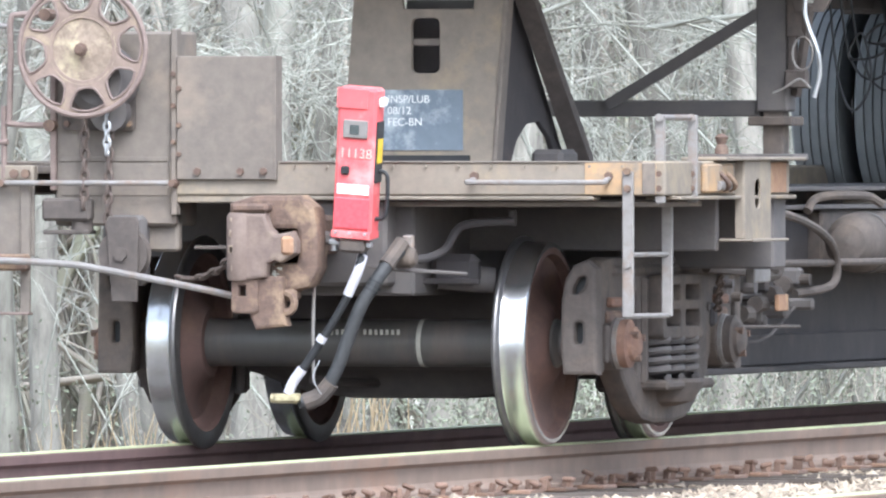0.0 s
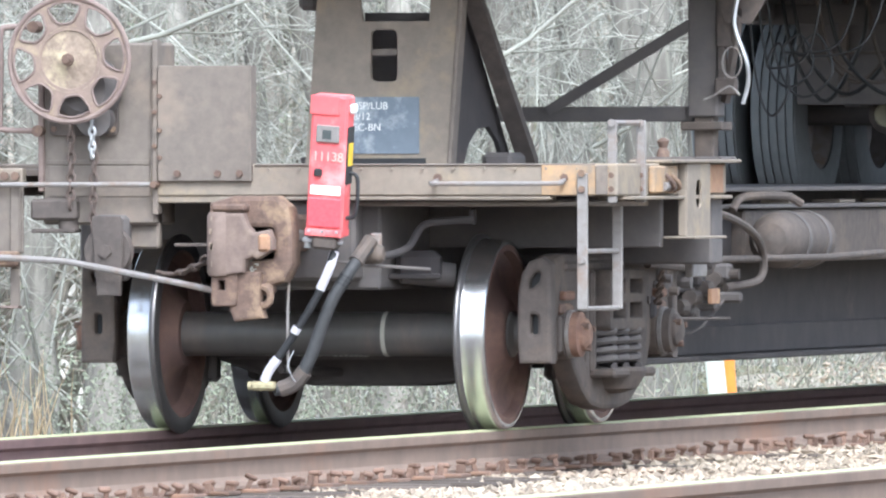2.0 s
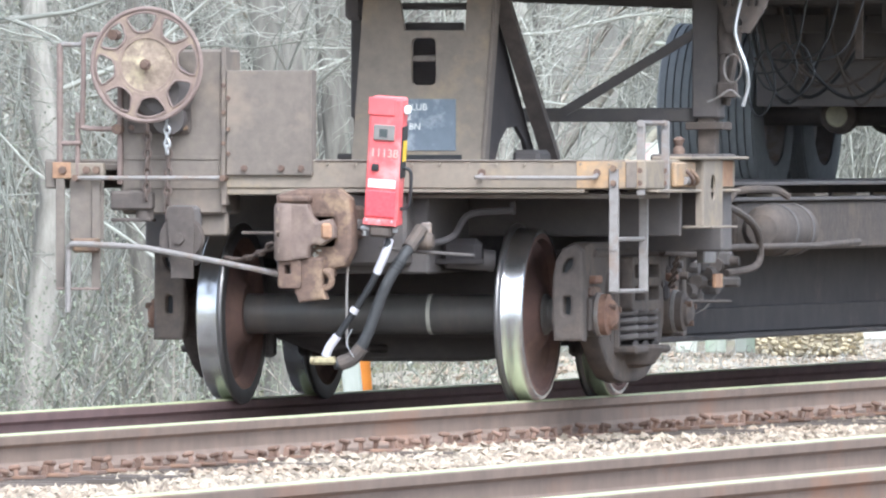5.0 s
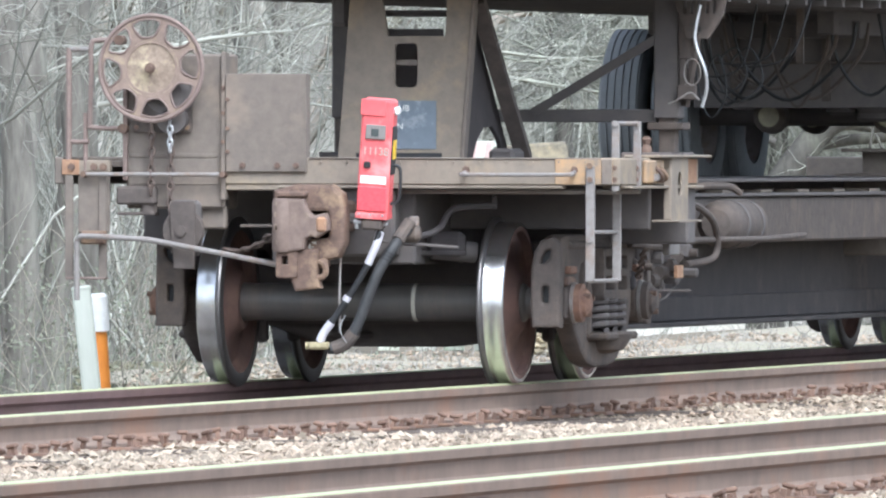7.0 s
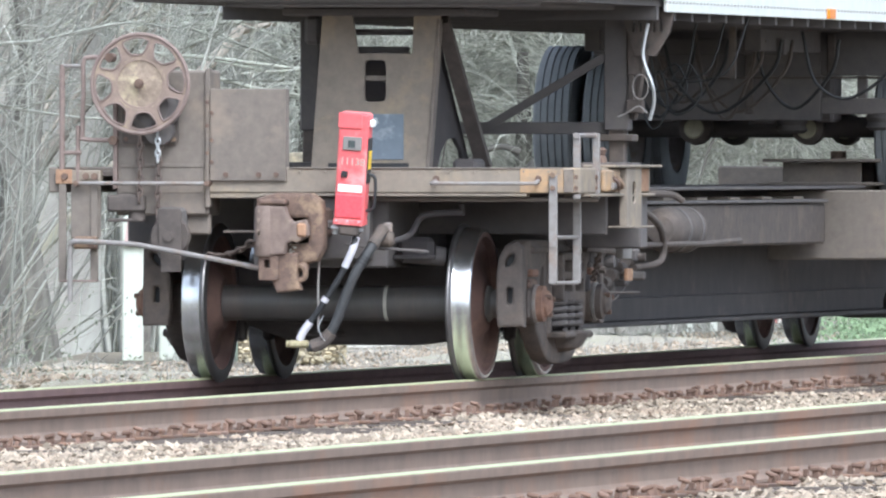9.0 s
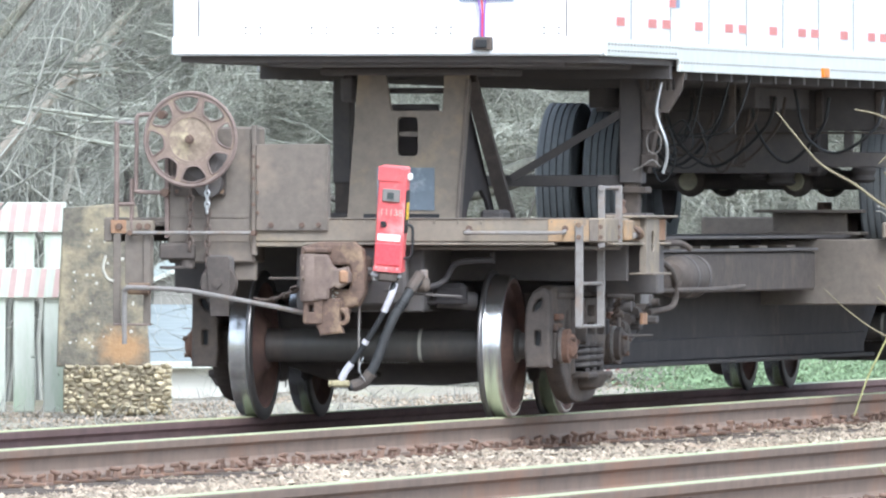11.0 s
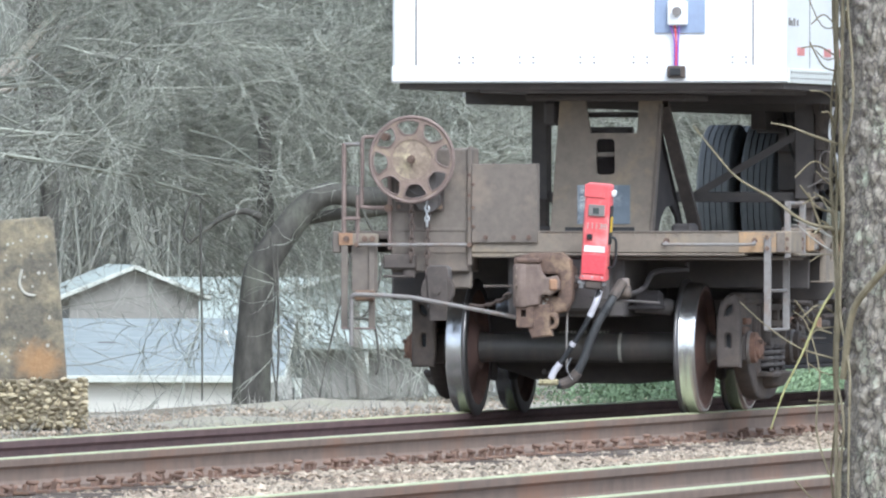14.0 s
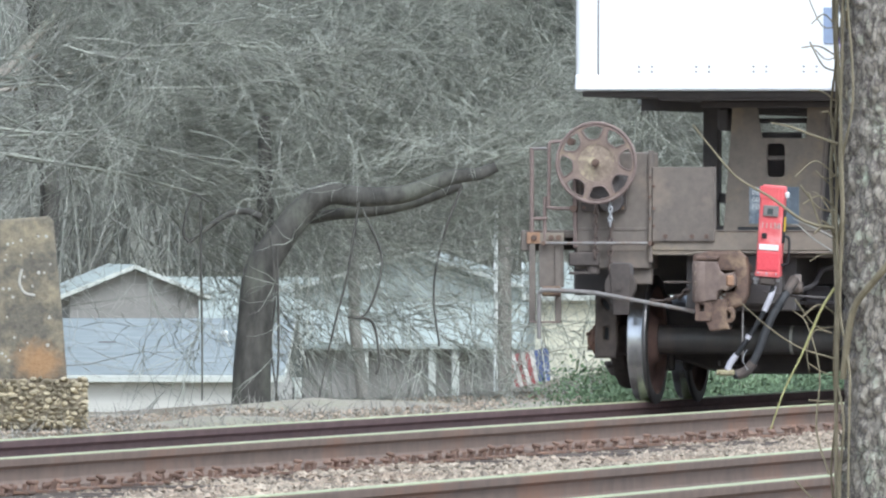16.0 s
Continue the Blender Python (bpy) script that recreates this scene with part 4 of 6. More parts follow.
epart("housing", box((0, 0, 0), (0.165, 0.115, 0.605), 0.012), RED)
epart("lid", box((-0.002, -0.008, 0.52), (0.13, 0.0, 0.603), 0.006), RED)
epart("display_frame", box((0.03, -0.014, 0.40), (0.135, 0.0, 0.475), 0.006), GREYBAR)
epart("display", box((0.06, -0.017, 0.415), (0.1, -0.013, 0.455), 0.002), SCREEN)
epart("latch", box((0.03, -0.018, 0.25), (0.065, 0, 0.285), 0.006), BLACK, "black latch")
epart("white_label", box((0.015, -0.006, 0.17), (0.15, -0.001, 0.21), 0.001), WHITE, "white sticker")
epart("reflector", box((0.008, -0.012, 0.03), (0.158, -0.001, 0.155), 0.008), REDLENS, "red reflector panel")
epart("base", box((0.0, -0.01, -0.012), (0.166, 0.118, 0.02), 0.004), RED)
for x in (0.02, 0.08, 0.145):
    epart("screw", cyl((x, -0.012, 0.012), (x, -0.018, 0.012), 0.007, 8), ZINC)
epart("side_plate", box((0.165, 0.01, 0.22), (0.172, 0.1, 0.47), 0.003), BLACK)
epart("yellow_strip", box((0.172, 0.02, 0.3), (0.176, 0.08, 0.4), 0.001), YELLOW)
epart("strobe_lamp", box((0.165, 0.02, 0.53), (0.19, 0.08, 0.57), 0.008), WHITE, "white strobe lens")
epart("carry_handle", tube(curve_pts([(0.165, 0.06, 0.27), (0.2, 0.06, 0.26), (0.21, 0.06, 0.22), (0.21, 0.06, 0.12), (0.2, 0.06, 0.08), (0.165, 0.06, 0.07)], 4), 0.009, 8), BLACK, "black carrying handle")
epart("clamp", box((0.03, 0.0, -0.07), (0.14, 0.09, -0.012), 0.012), FRAME, "steel coupler clamp")
epart("clamp_bar", box((-0.02, 0.03, -0.045), (0.16, 0.06, -0.025), 0.004), ZINC)
epart("clamp_screw", cyl((0.0, 0.05, -0.07), (0.0, 0.05, -0.02), 0.016, 10), ZINC)
epart("mount_arm", box((-0.12, 0.06, -0.05), (0.05, 0.11, 0.0), 0.01), DARK)
num = words("11138", 0.056, (0.018, -0.006, 0.32), eot, PALE, "chalked_number")
num.data.transform(EB)
part("eot_hose", tube(curve_pts([(0.31, -0.74, 0.8), (0.305, -0.76, 0.76), (0.25, -0.76, 0.62), (0.16, -0.76, 0.47), (0.085, -0.76, 0.36), (0.02, -0.76, 0.27), (-0.005, -0.76, 0.215)], 6), 0.017, 10), BLACK, eot)
part("hose_sleeve", tube(curve_pts([(0.313, -0.745, 0.79), (0.295, -0.762, 0.72), (0.252, -0.762, 0.625)], 5), 0.021, 10), SLEEVE, eot, "silver hose sleeve")
part("hose_sleeve", tube(curve_pts([(0.15, -0.765, 0.46), (0.135, -0.765, 0.435)], 3), 0.021, 10), SLEEVE, eot)
part("hose_sleeve", tube(curve_pts([(0.06, -0.765, 0.325), (0.02, -0.765, 0.27), (0.0, -0.765, 0.225)], 4), 0.022, 10), SLEEVE, eot)
part("gladhand", box((-0.06, -0.79, 0.185), (0.05, -0.72, 0.225), 0.015), BRASS, eot, "yellow brass hose coupling")
part("gladhand_knob", cyl((-0.06, -0.755, 0.205), (-0.075, -0.755, 0.205), 0.02, 10), BRASS, eot)
hose = part("air_hose", tube(curve_pts([(0.425, -0.6, 0.81), (0.39, -0.66, 0.75), (0.345, -0.7, 0.67), (0.295, -0.72, 0.58), (0.245, -0.72, 0.46), (0.2, -0.72, 0.34), (0.15, -0.72, 0.25), (0.08, -0.72, 0.195), (0.04, -0.74, 0.19)], 6), 0.028, 12), HOSE, car, "thick grey rubber air hose")
for z0, z1 in (((0.43, -0.58, 0.84), (0.385, -0.665, 0.745)),):
    part("hose_nipple", tube([z0, z1], 0.034, 10), FRAME, hose)
for k in range(3):
    c = Vector((0.352, -0.695, 0.683)) - k * Vector((0.009, 0.004, 0.017))
    part("hose_band", tube([c, c - Vector((0.004, 0.002, 0.008))], 0.033, 10), BLACK, hose)
part("hose_elbow", tube(curve_pts([(0.17, -0.72, 0.27), (0.12, -0.72, 0.215), (0.06, -0.73, 0.19)], 4), 0.036, 10), FRAME, hose)
part("hose_support", tube(curve_pts([(0.1, -0.72, 0.72), (0.098, -0.74, 0.5), (0.1, -0.74, 0.27)], 4), 0.007, 6), GREYBAR, car)
part("support_wire", tube(curve_pts([(0.13, -0.75, 0.36), (0.105, -0.76, 0.3), (0.12, -0.76, 0.25), (0.14, -0.75, 0.22)], 4), 0.003, 5), ZINC, car)

# ---- the trailer on the hitch ----
trl = thing("box_trailer", "white box semi-trailer loaded on the flat car", "trailer")
NOSE, ZB, HW = 0.5, 2.14, 1.295
body = part("body", box((-HW, NOSE, ZB), (HW, NOSE + 16.1, ZB + 2.75), 0.03), TRAILER, trl, "white trailer box")
part("nose_rail", box((-HW - 0.004, NOSE - 0.012, ZB - 0.01), (HW + 0.004, NOSE + 0.1, ZB + 0.1), 0.012), TRAILER, trl)
for s in (-1, 1):
    xa, xb = sorted((s * (HW - 0.01), s * (HW + 0.012)))
    part("front_rail", box((xa, NOSE + 0.1, ZB - 0.012), (xb, NOSE + 2.4, ZB + 0.08), 0.004), ALU, trl, "riveted aluminium rail at the nose")
    part("bottom_rail", box((xa, NOSE + 2.402, ZB - 0.085), (xb, NOSE + 16.1, ZB + 0.08), 0.004), ALU, trl, "riveted aluminium bottom rail")
bmr = bmesh.new()
for k in range(150):
    for z in ((0.02, 0.058) if k < 22 else (-0.03, 0.055)):
        box((HW + 0.012, NOSE + 0.15 + 0.1 * k, ZB + z - 0.006), (HW + 0.015, NOSE + 0.185 + 0.1 * k, ZB + z + 0.006), 0, bmr)
tagged(part("rail_rivets", bmr, GREYBAR, trl, smooth=False), kind="stuff")
part("upper_coupler", box((-0.75, NOSE + 0.15, ZB - 0.075), (1.05, NOSE + 2.2, ZB - 0.02), 0.01), DARK, trl)
part("floor_frame", box((-HW + 0.03, NOSE + 0.1, ZB - 0.05), (HW - 0.03, NOSE + 16, ZB - 0.012), 0), DARK, trl)
for k in range(26):
    part("floor_joist", box((-HW + 0.03, NOSE + 2.3 + 0.5 * k, ZB - 0.13), (HW - 0.03, NOSE + 2.36 + 0.5 * k, ZB - 0.051), 0), DARK, trl)
for s in (-1, 1):
    part("corner_post", lathe([(ZB + 0.09, 0.05), (ZB + 2.72, 0.05)], 12, "Z", at=(s * (HW - 0.045), NOSE + 0.042, 0)), TRAILER, trl)
part("lamp_plate", box((0.44, NOSE - 0.012, ZB + 0.31), (0.77, NOSE - 0.001, ZB + 0.56), 0.003), BLUEBOX, trl, "blue-grey socket plate")
part("socket", box((0.53, NOSE - 0.06, ZB + 0.36), (0.66, NOSE - 0.012, ZB + 0.52), 0.01), TRAILER, trl)
part("socket_cap", lathe([(NOSE - 0.06, 0.03), (NOSE - 0.09, 0.028), (NOSE - 0.09, 0)], 14, "Y", at=(0.595, 0, ZB + 0.45)), GREYBAR, trl)
gl = part("gladhand_box", box((0.53, NOSE - 0.06, ZB + 0.02), (0.645, NOSE - 0.01, ZB + 0.10), 0.006), FRAME, trl)
part("gladhand_port", box((0.55, NOSE - 0.075, ZB + 0.035), (0.62, NOSE - 0.06, ZB + 0.085), 0.01), BLACK, gl)
for i, x in enumerate((0.555, 0.585, 0.615)):
    part("air_line", tube(curve_pts([(x - 0.01, NOSE - 0.03, ZB + 0.37), (0.575 + 0.012 * i, NOSE - 0.04, ZB + 0.25), (0.575 + 0.01 * i, NOSE - 0.035, ZB + 0.09)], 4), 0.006, 6), (PURPLE, REDLENS, PURPLE)[i], trl)
for x in (-0.85, -0.45, -0.05, 0.3, 0.95):
    for dx in (0, 0.09):
        for z in (0.12, 0.155):
            part("nose_rivet", cyl((x + dx, NOSE, ZB + z), (x + dx, NOSE - 0.006, ZB + z), 0.008, 6), GREYBAR, trl)
part("nose_seam", box((-1.14, NOSE - 0.004, ZB + 0.1), (-1.13, NOSE, ZB + 2.7), 0), GREYBAR, trl)
part("nose_seam", box((1.08, NOSE - 0.004, ZB + 0.1), (1.09, NOSE, ZB + 2.7), 0), GREYBAR, trl)
for k in range(12):
    yy = NOSE + 0.9 + 1.25 * k
    part("side_seam", box((HW, yy, ZB + 0.09), (HW + 0.003, yy + 0.012, ZB + 2.7), 0), GREYBAR, trl)
    if k % 2 == 0:
        part("reflector_tape", box((HW, yy - 0.45, ZB + 0.17), (HW + 0.004, yy - 0.2, ZB + 0.222), 0), PINK, trl, "faded red reflector tape")
    else:
        for d in (-0.6, -0.15):
            part("reflector_tape", box((HW, yy + d - 0.1, ZB + 0.17), (HW + 0.004, yy + d + 0.15, ZB + 0.222), 0), PINK, trl, "faded red reflector tape")
part("side_stripe", box((HW, NOSE + 2.12, ZB + 0.3), (HW + 0.004, NOSE + 2.32, ZB + 2.6), 0), PINK, trl, "faded red stripe")
part("side_stripe", box((HW, NOSE + 2.34, ZB + 0.3), (HW + 0.004, NOSE + 2.44, ZB + 2.6), 0), BLUEBOX, trl, "thin blue-grey stripe")
for x0, h in ((0.12, 0.05), (0.2, 0.035), (0.3, 0.05), (0.42, 0.04)):
    part("side_marking", box((HW, NOSE + x0, ZB + 0.36), (HW + 0.003, NOSE + x0 + 0.06, ZB + 0.36 + h), 0), GREYBAR, trl)
part("side_marker", box((HW + 0.012, NOSE + 7.2, ZB - 0.08), (HW + 0.03, NOSE + 7.4, ZB - 0.02), 0.004), AMBER, trl)

# landing gear
lg = new("landing_gear")
lg.parent = trl
lg["label"] = "dark steel landing gear with cross bracing"
LY = 3.2
for x, w in ((-0.83, 0.055), (0.96, 0.07)):
    part("leg", box((x - w, LY - 0.07, 1.38), (x + w, LY + 0.07, ZB - 0.05), 0.008), DARK, lg)
    part("inner_leg", box((x - 0.045, LY - 0.05, 1.18), (x + 0.045, LY + 0.05, 1.4), 0.006), FRAME, lg)
    part("foot", box((x - 0.11, LY - 0.13, 1.17), (x + 0.11, LY + 0.13, 1.2), 0.006), DARK, lg)
plate("leg_bracket", [[(1.0, ZB - 0.08), (1.3, ZB - 0.08), (1.28, ZB - 0.2), (1.2, ZB - 0.33), (1.08, ZB - 0.33)], *[rounded(1.06 + 0.04 * k, ZB - 0.2, 1.082 + 0.04 * k, ZB - 0.12 - 0.015 * (k % 2), 0.008) for k in range(5)], rounded(1.12, ZB - 0.3, 1.16, ZB - 0.26, 0.015)], 0.02, FRAME, lg, Matrix.Translation((0, LY - 0.1, 0)) @ XZ)
part("leg_strut", tube([(1.14, LY - 0.1, ZB - 0.3), (1.05, LY, 1.45)], 0.025, 6), FRAME, lg)
part("leg_gusset", box((1.03, LY - 0.09, 1.7), (1.12, LY - 0.06, 1.95), 0.006), FRAME, lg)
part("cross_brace", box((-0.78, LY - 0.03, 1.36), (0.9, LY + 0.03, 1.43), 0.006), DARK, lg)
part("diagonal_brace", tube([(0.22, LY - 0.04, 1.41), (0.92, LY - 0.04, 1.82)], 0.034, 4), DARK, lg)
part("crank", tube(curve_pts([(1.175, LY - 0.2, ZB - 0.15), (1.15, LY - 0.22, ZB - 0.3), (1.16, LY - 0.22, ZB - 0.38), (1.205, LY - 0.22, ZB - 0.5), (1.21, LY - 0.2, ZB - 0.6), (1.185, LY - 0.2, ZB - 0.7)], 6), 0.01, 8), ZINC, lg, "bright crank handle")
part("leg_rail", box((1.035, LY - 0.085, 1.5), (1.07, LY - 0.04, 1.98), 0.004), FRAME, lg)
part("leg_shoe", box((1.03, LY - 0.12, 1.48), (1.13, LY - 0.07, 1.56), 0.008), FRAME, lg)
part("leg_collar", box((0.86, LY - 0.09, 1.32), (1.06, LY + 0.09, 1.36), 0.006), FRAME, lg)
part("safety_wire", tube(curve_pts([(1.17, LY - 0.2, ZB - 0.66), (1.12, LY - 0.2, ZB - 0.62), (1.05, LY - 0.2, ZB - 0.66), (1.0, LY - 0.2, ZB - 0.68)], 5), 0.005, 5), GREYBAR, lg)
part("safety_wire", tube([(1.12 + 0.045 * math.cos(k * math.tau / 16), LY - 0.15, ZB - 0.51 + 0.07 * math.sin(k * math.tau / 16)) for k in range(16)], 0.005, 5, closed=True), GREYBAR, lg)

# tandem wheels and brakes
tdm = new("trailer_tandem")
tdm.parent = trl
tdm["label"] = "dark tandem axles with ribbed dual tyres"
for y in (12.35, 13.6):
    part("trailer_axle", cyl((-0.95, y, 1.42), (0.95, y, 1.42), 0.065, 14), DARK, tdm)
    for x in (-1.25, -0.93, 0.93, 1.25):
        prof = [(-0.13, 0.29), (-0.135, 0.34), (-0.13, 0.46), (-0.115, 0.5)]
        for k in range(5):
            a = -0.09 + 0.045 * k
            prof += [(a - 0.017, 0.512), (a + 0.017, 0.512), (a + 0.019, 0.5), (a + 0.026, 0.5)]
        prof += [(0.13, 0.46), (0.135, 0.34), (0.13, 0.29)]
        ty = part("tyre", lathe([(x + a, r) for a, r in prof], 40, at=(0, y, 1.42), caps=False), TYRE, tdm)
        part("rim", lathe([(x - 0.12, 0.292), (x - 0.03, 0.26), (x - 0.03, 0.1), (x + 0.03, 0.1), (x + 0.03, 0.26), (x + 0.12, 0.292)], 24, at=(0, y, 1.42), caps=False), GREYBAR, ty)
    for x in (-0.37, 0.35):
        part("brake_chamber", lathe([(y - 0.34, 0.0), (y - 0.34, 0.07), (y - 0.31, 0.1), (y - 0.23, 0.105), (y - 0.22, 0.085), (y - 0.12, 0.08), (y - 0.1, 0.03)], 18, "Y", at=(x, 0, 1.41)), FRAME, tdm)
        part("chamber_face", lathe([(y - 0.345, 0.0), (y - 0.347, 0.055), (y - 0.335, 0.07)], 16, "Y", at=(x, 0, 1.41)), LAMP, tdm)
for x in (-0.5, 0.5):
    part("slider_rail", box((x - 0.05, 9.5, 1.88), (x + 0.05, 14.5, 2.05), 0.006), DARK, tdm)
    part("suspension_hanger", box((x - 0.06, 11.8, 1.45), (x + 0.06, 12.1, 1.9), 0.02), DARK, tdm)
for x0, x1, z0, z1 in ((-0.7, 0.55, 1.46, 2.05), (0.55, 1.2, 1.74, 2.05), (0.55, 1.2, 1.5, 1.6), (0.78, 0.84, 1.6, 1.74)):
    part("slider_frame", box((x0, 11.44, z0), (x1, 11.5, z1), 0.006), DARK, tdm)
for x, z0, z1 in ((-0.45, 1.5, 2.0), (0.1, 1.5, 2.0), (0.62, 1.76, 2.0), (1.02, 1.76, 2.0)):
    part("frame_rib", box((x - 0.025, 11.41, z0), (x + 0.025, 11.439, z1), 0.006), FRAME, tdm)
part("frame_ledge", box((-0.7, 11.38, 1.72), (1.2, 11.439, 1.735), 0.003), FRAME, tdm)
for x, z in ((0.1, 1.42), (0.28, 1.38), (0.85, 1.4)):
    part("air_bag", lathe([(z, 0.07), (z + 0.02, 0.1), (z + 0.05, 0.085), (z + 0.08, 0.1), (z + 0.12, 0.085), (z + 0.15, 0.06)], 18, "Z", at=(x, 11.9, 0)), DARK, tdm)
part("slider_cross", box((-0.6, 10.0, 1.86), (0.6, 10.1, 1.96), 0.006), DARK, tdm)
rng = random.Random(8)
for k in range(9):
    x = rng.uniform(-0.4, 0.9)
    w = rng.uniform(0.3, 0.7)
    y = 9.6 + rng.uniform(0, 0.6)
    part("brake_line", tube(curve_pts([(x, y, 2.0), (x + 0.15 * w, y, 1.75 - 0.1 * w), (x + 0.5 * w, y + 0.1, 1.6 - rng.uniform(0, 0.14)), (x + w, y, 1.75), (x + 1.1 * w, y, 1.95)], 6), 0.011, 6), FRAME if k % 2 else BLACK, tdm)
part("hang_strap", box((0.75, 7.5, 1.7), (0.79, 7.52, 2.05), 0), FRAME, trl)
rng = random.Random(41)
for k in range(3):
    x, z, y = 0.75 + rng.uniform(-0.1, 0.25), 1.62 + rng.uniform(-0.08, 0.1), 5.2 + 0.1 * k
    w, h = rng.uniform(0.12, 0.28), rng.uniform(0.1, 0.2)
    part("loose_cable", tube(curve_pts([(x - w, y, z + 0.5), (x - w * 0.7, y, z), (x - w * 0.2, y, z - h), (x + w * 0.4, y, z - h * 0.3), (x + w * 0.1, y, z + h * 0.8), (x - w * 0.3, y, z + h * 0.2), (x + w, y, z + h * 0.5), (x + 1.6 * w, y, z + 0.45)], 5), 0.006, 6), BLACK, trl)

# second hitch stand further along the deck
h2 = new("deck_stand")
h2.parent = car
h2.location.y = 2.6
h2["label"] = "brown steel stand on the deck"
for y in (9.3, 9.75, 10.15):
    part("stand_web", box((0.22, y, 1.056), (0.72, y + 0.03, 1.2), 0.004), CAR, h2)
part("stand_side", box((0.5, 9.33, 1.056), (0.53, 10.15, 1.2), 0.004), DARK, h2)
part("stand_base", box((0.1, 9.1, 1.056), (0.85, 10.9, 1.075), 0.004), CAR, h2)
part("stand_plate", box((0.12, 9.15, 1.201), (0.85, 10.3, 1.222), 0.004), CAR, h2)
plate("stand_ramp", [[(10.2, 1.076), (10.2, 1.2), (10.45, 1.2), (11.2, 1.1), (11.2, 1.076)]], 0.6, CAR, h2, Matrix.Translation((0.47, 0, 0)) @ YZ, 0.006)
part("stand_knob", cyl((0.48, 9.8, 1.222), (0.48, 9.8, 1.27), 0.05, 12), RUST, h2)


# ---- ties, plates and spikes ----
def shared(name, me, m, parent):
    ob = new(name, me)
    ob.parent = parent
    ob.matrix_basis = m
    return ob


def mesh_of(bm, material, name):
    me = bpy.data.meshes.new(name)
    bmesh.ops.recalc_face_normals(bm, faces=bm.faces)
    bm.to_mesh(me)
    bm.free()
    me.materials.append(material)
    return me


tie_me = mesh_of(box((-1.3, -0.115, -0.2), (1.3, 0.115, 0), 0.012), TIE, "tie")
plate_me = mesh_of(box((-0.17, -0.095, 0), (0.17, 0.095, 0.018), 0.004), SPIKE, "tie_plate")
bm = box((-0.01, -0.01, -0.06), (0.01, 0.01, 0.035), 0)
box((-0.032, -0.019, 0.03), (0.02, 0.019, 0.05), 0.006, bm)
spike_me = mesh_of(bm, SPIKE, "spike")
bm = box((-0.03, -0.012, -0.03), (0.03, 0.012, 0.008), 0.004)
box((0.015, -0.009, -0.01), (0.04, 0.009, 0.035), 0.004, bm)
anchor_me = mesh_of(bm, SPIKE, "rail_anchor")
rng = random.Random(11)
for track, cx, y0, y1 in ((track_far, TRACK_FAR, 52, 128), (track_near, TRACK_NEAR, 46, 122)):
    n = int((y1 - y0) / 0.51)
    for k in range(n):
        y = y0 + 0.51 * k + rng.uniform(-0.03, 0.03)
        shared("tie", tie_me, pose(cx + rng.uniform(-0.05, 0.05), y, -0.188 + rng.uniform(-0.008, 0.004), 0, 0, rng.uniform(-1, 1)), track)
        x = cx + GAUGE / 2
        shared("tie_plate", plate_me, pose(x + rng.uniform(-0.01, 0.01), y, -0.19, 0, 0, rng.uniform(-2, 2)), track)
        for dx, dy in ((0.085, -0.05), (0.14, 0.05)):
            shared("spike", spike_me, pose(x + dx, y + dy + rng.uniform(-0.02, 0.02), -0.18 + rng.uniform(-0.012, 0.02), rng.uniform(-15, 15), rng.uniform(-25, 25), rng.uniform(-25, 25)), track)
        for dy in (-0.15, 0.15):
            if rng.random() < 0.6:
                shared("rail_anchor", anchor_me, pose(x + 0.06, y + dy, -0.168, 0, rng.uniform(-6, 10), rng.uniform(-8, 8)), track)


# ---- the far side ----
def spot(bearing, dist, z):
    return sight(float(np.interp(bearing, (2, 13.3, 13.9, 20), (1.246, 13.165, 13.489, 19.92))), dist, z)


def sight(bearing, dist, z):
    """A place by its true bearing to the left of the track's direction."""
    b = radians(bearing)
    return Vector((-dist * math.sin(b), dist * math.cos(b), z))


def level(elev, dist):
    return EYE.z + dist * math.tan(radians(elev * 1.0548 + 0.07))


BARK = mat("grey winter bark", (0.27, 0.255, 0.225), (0.11, 0.1, 0.088), 13, 0.95, 0, 0.9, (0.33, 0.335, 0.28), 1.8, 0.42, stretch=(1, 1, 0.2), rand=0.3)
BARKPALE = mat("pale mottled bark", (0.36, 0.338, 0.3), (0.17, 0.155, 0.14), 13, 0.95, 0, 0.8, (0.45, 0.465, 0.39), 2.2, 0.42, stretch=(1, 1, 0.25), rand=0.25)
BARKDARK = mat("dark mossy bark", (0.115, 0.108, 0.094), (0.05, 0.046, 0.042), 14, 0.95, 0, 1.0, (0.16, 0.162, 0.13), 2.6, 0.42, stretch=(1, 1, 0.35))
TWIG = mat("grey green lichened twigs", (0.36, 0.36, 0.315), (0.26, 0.255, 0.225), 3, 0.95, 0, 0, rand=-0.4)
CROWN = mat("lichened twigs of the bent tree", (0.43, 0.445, 0.375), (0.25, 0.245, 0.22), 5, 0.95, 0, 0, rand=-0.45)
TWIGPALE = mat("pale bare twigs", (0.37, 0.355, 0.32), (0.27, 0.255, 0.23), 3, 0.95, 0, 0, rand=-0.35)
BRUSH = mat("dry tan brush", (0.37, 0.33, 0.285), (0.24, 0.21, 0.18), 2, 1.0, 0, 0, (0.27, 0.27, 0.2), 0.5, 0.45, rand=-0.45)
LEAF = mat("evergreen undergrowth leaves", (0.13, 0.145, 0.1), (0.19, 0.2, 0.15), 3, 0.8, 0, 0, rand=-0.4)
HEDGE = mat("fresh green hedge leaves", (0.13, 0.19, 0.1), (0.19, 0.258, 0.145), 3, 0.75, 0, 0, rand=-0.45)
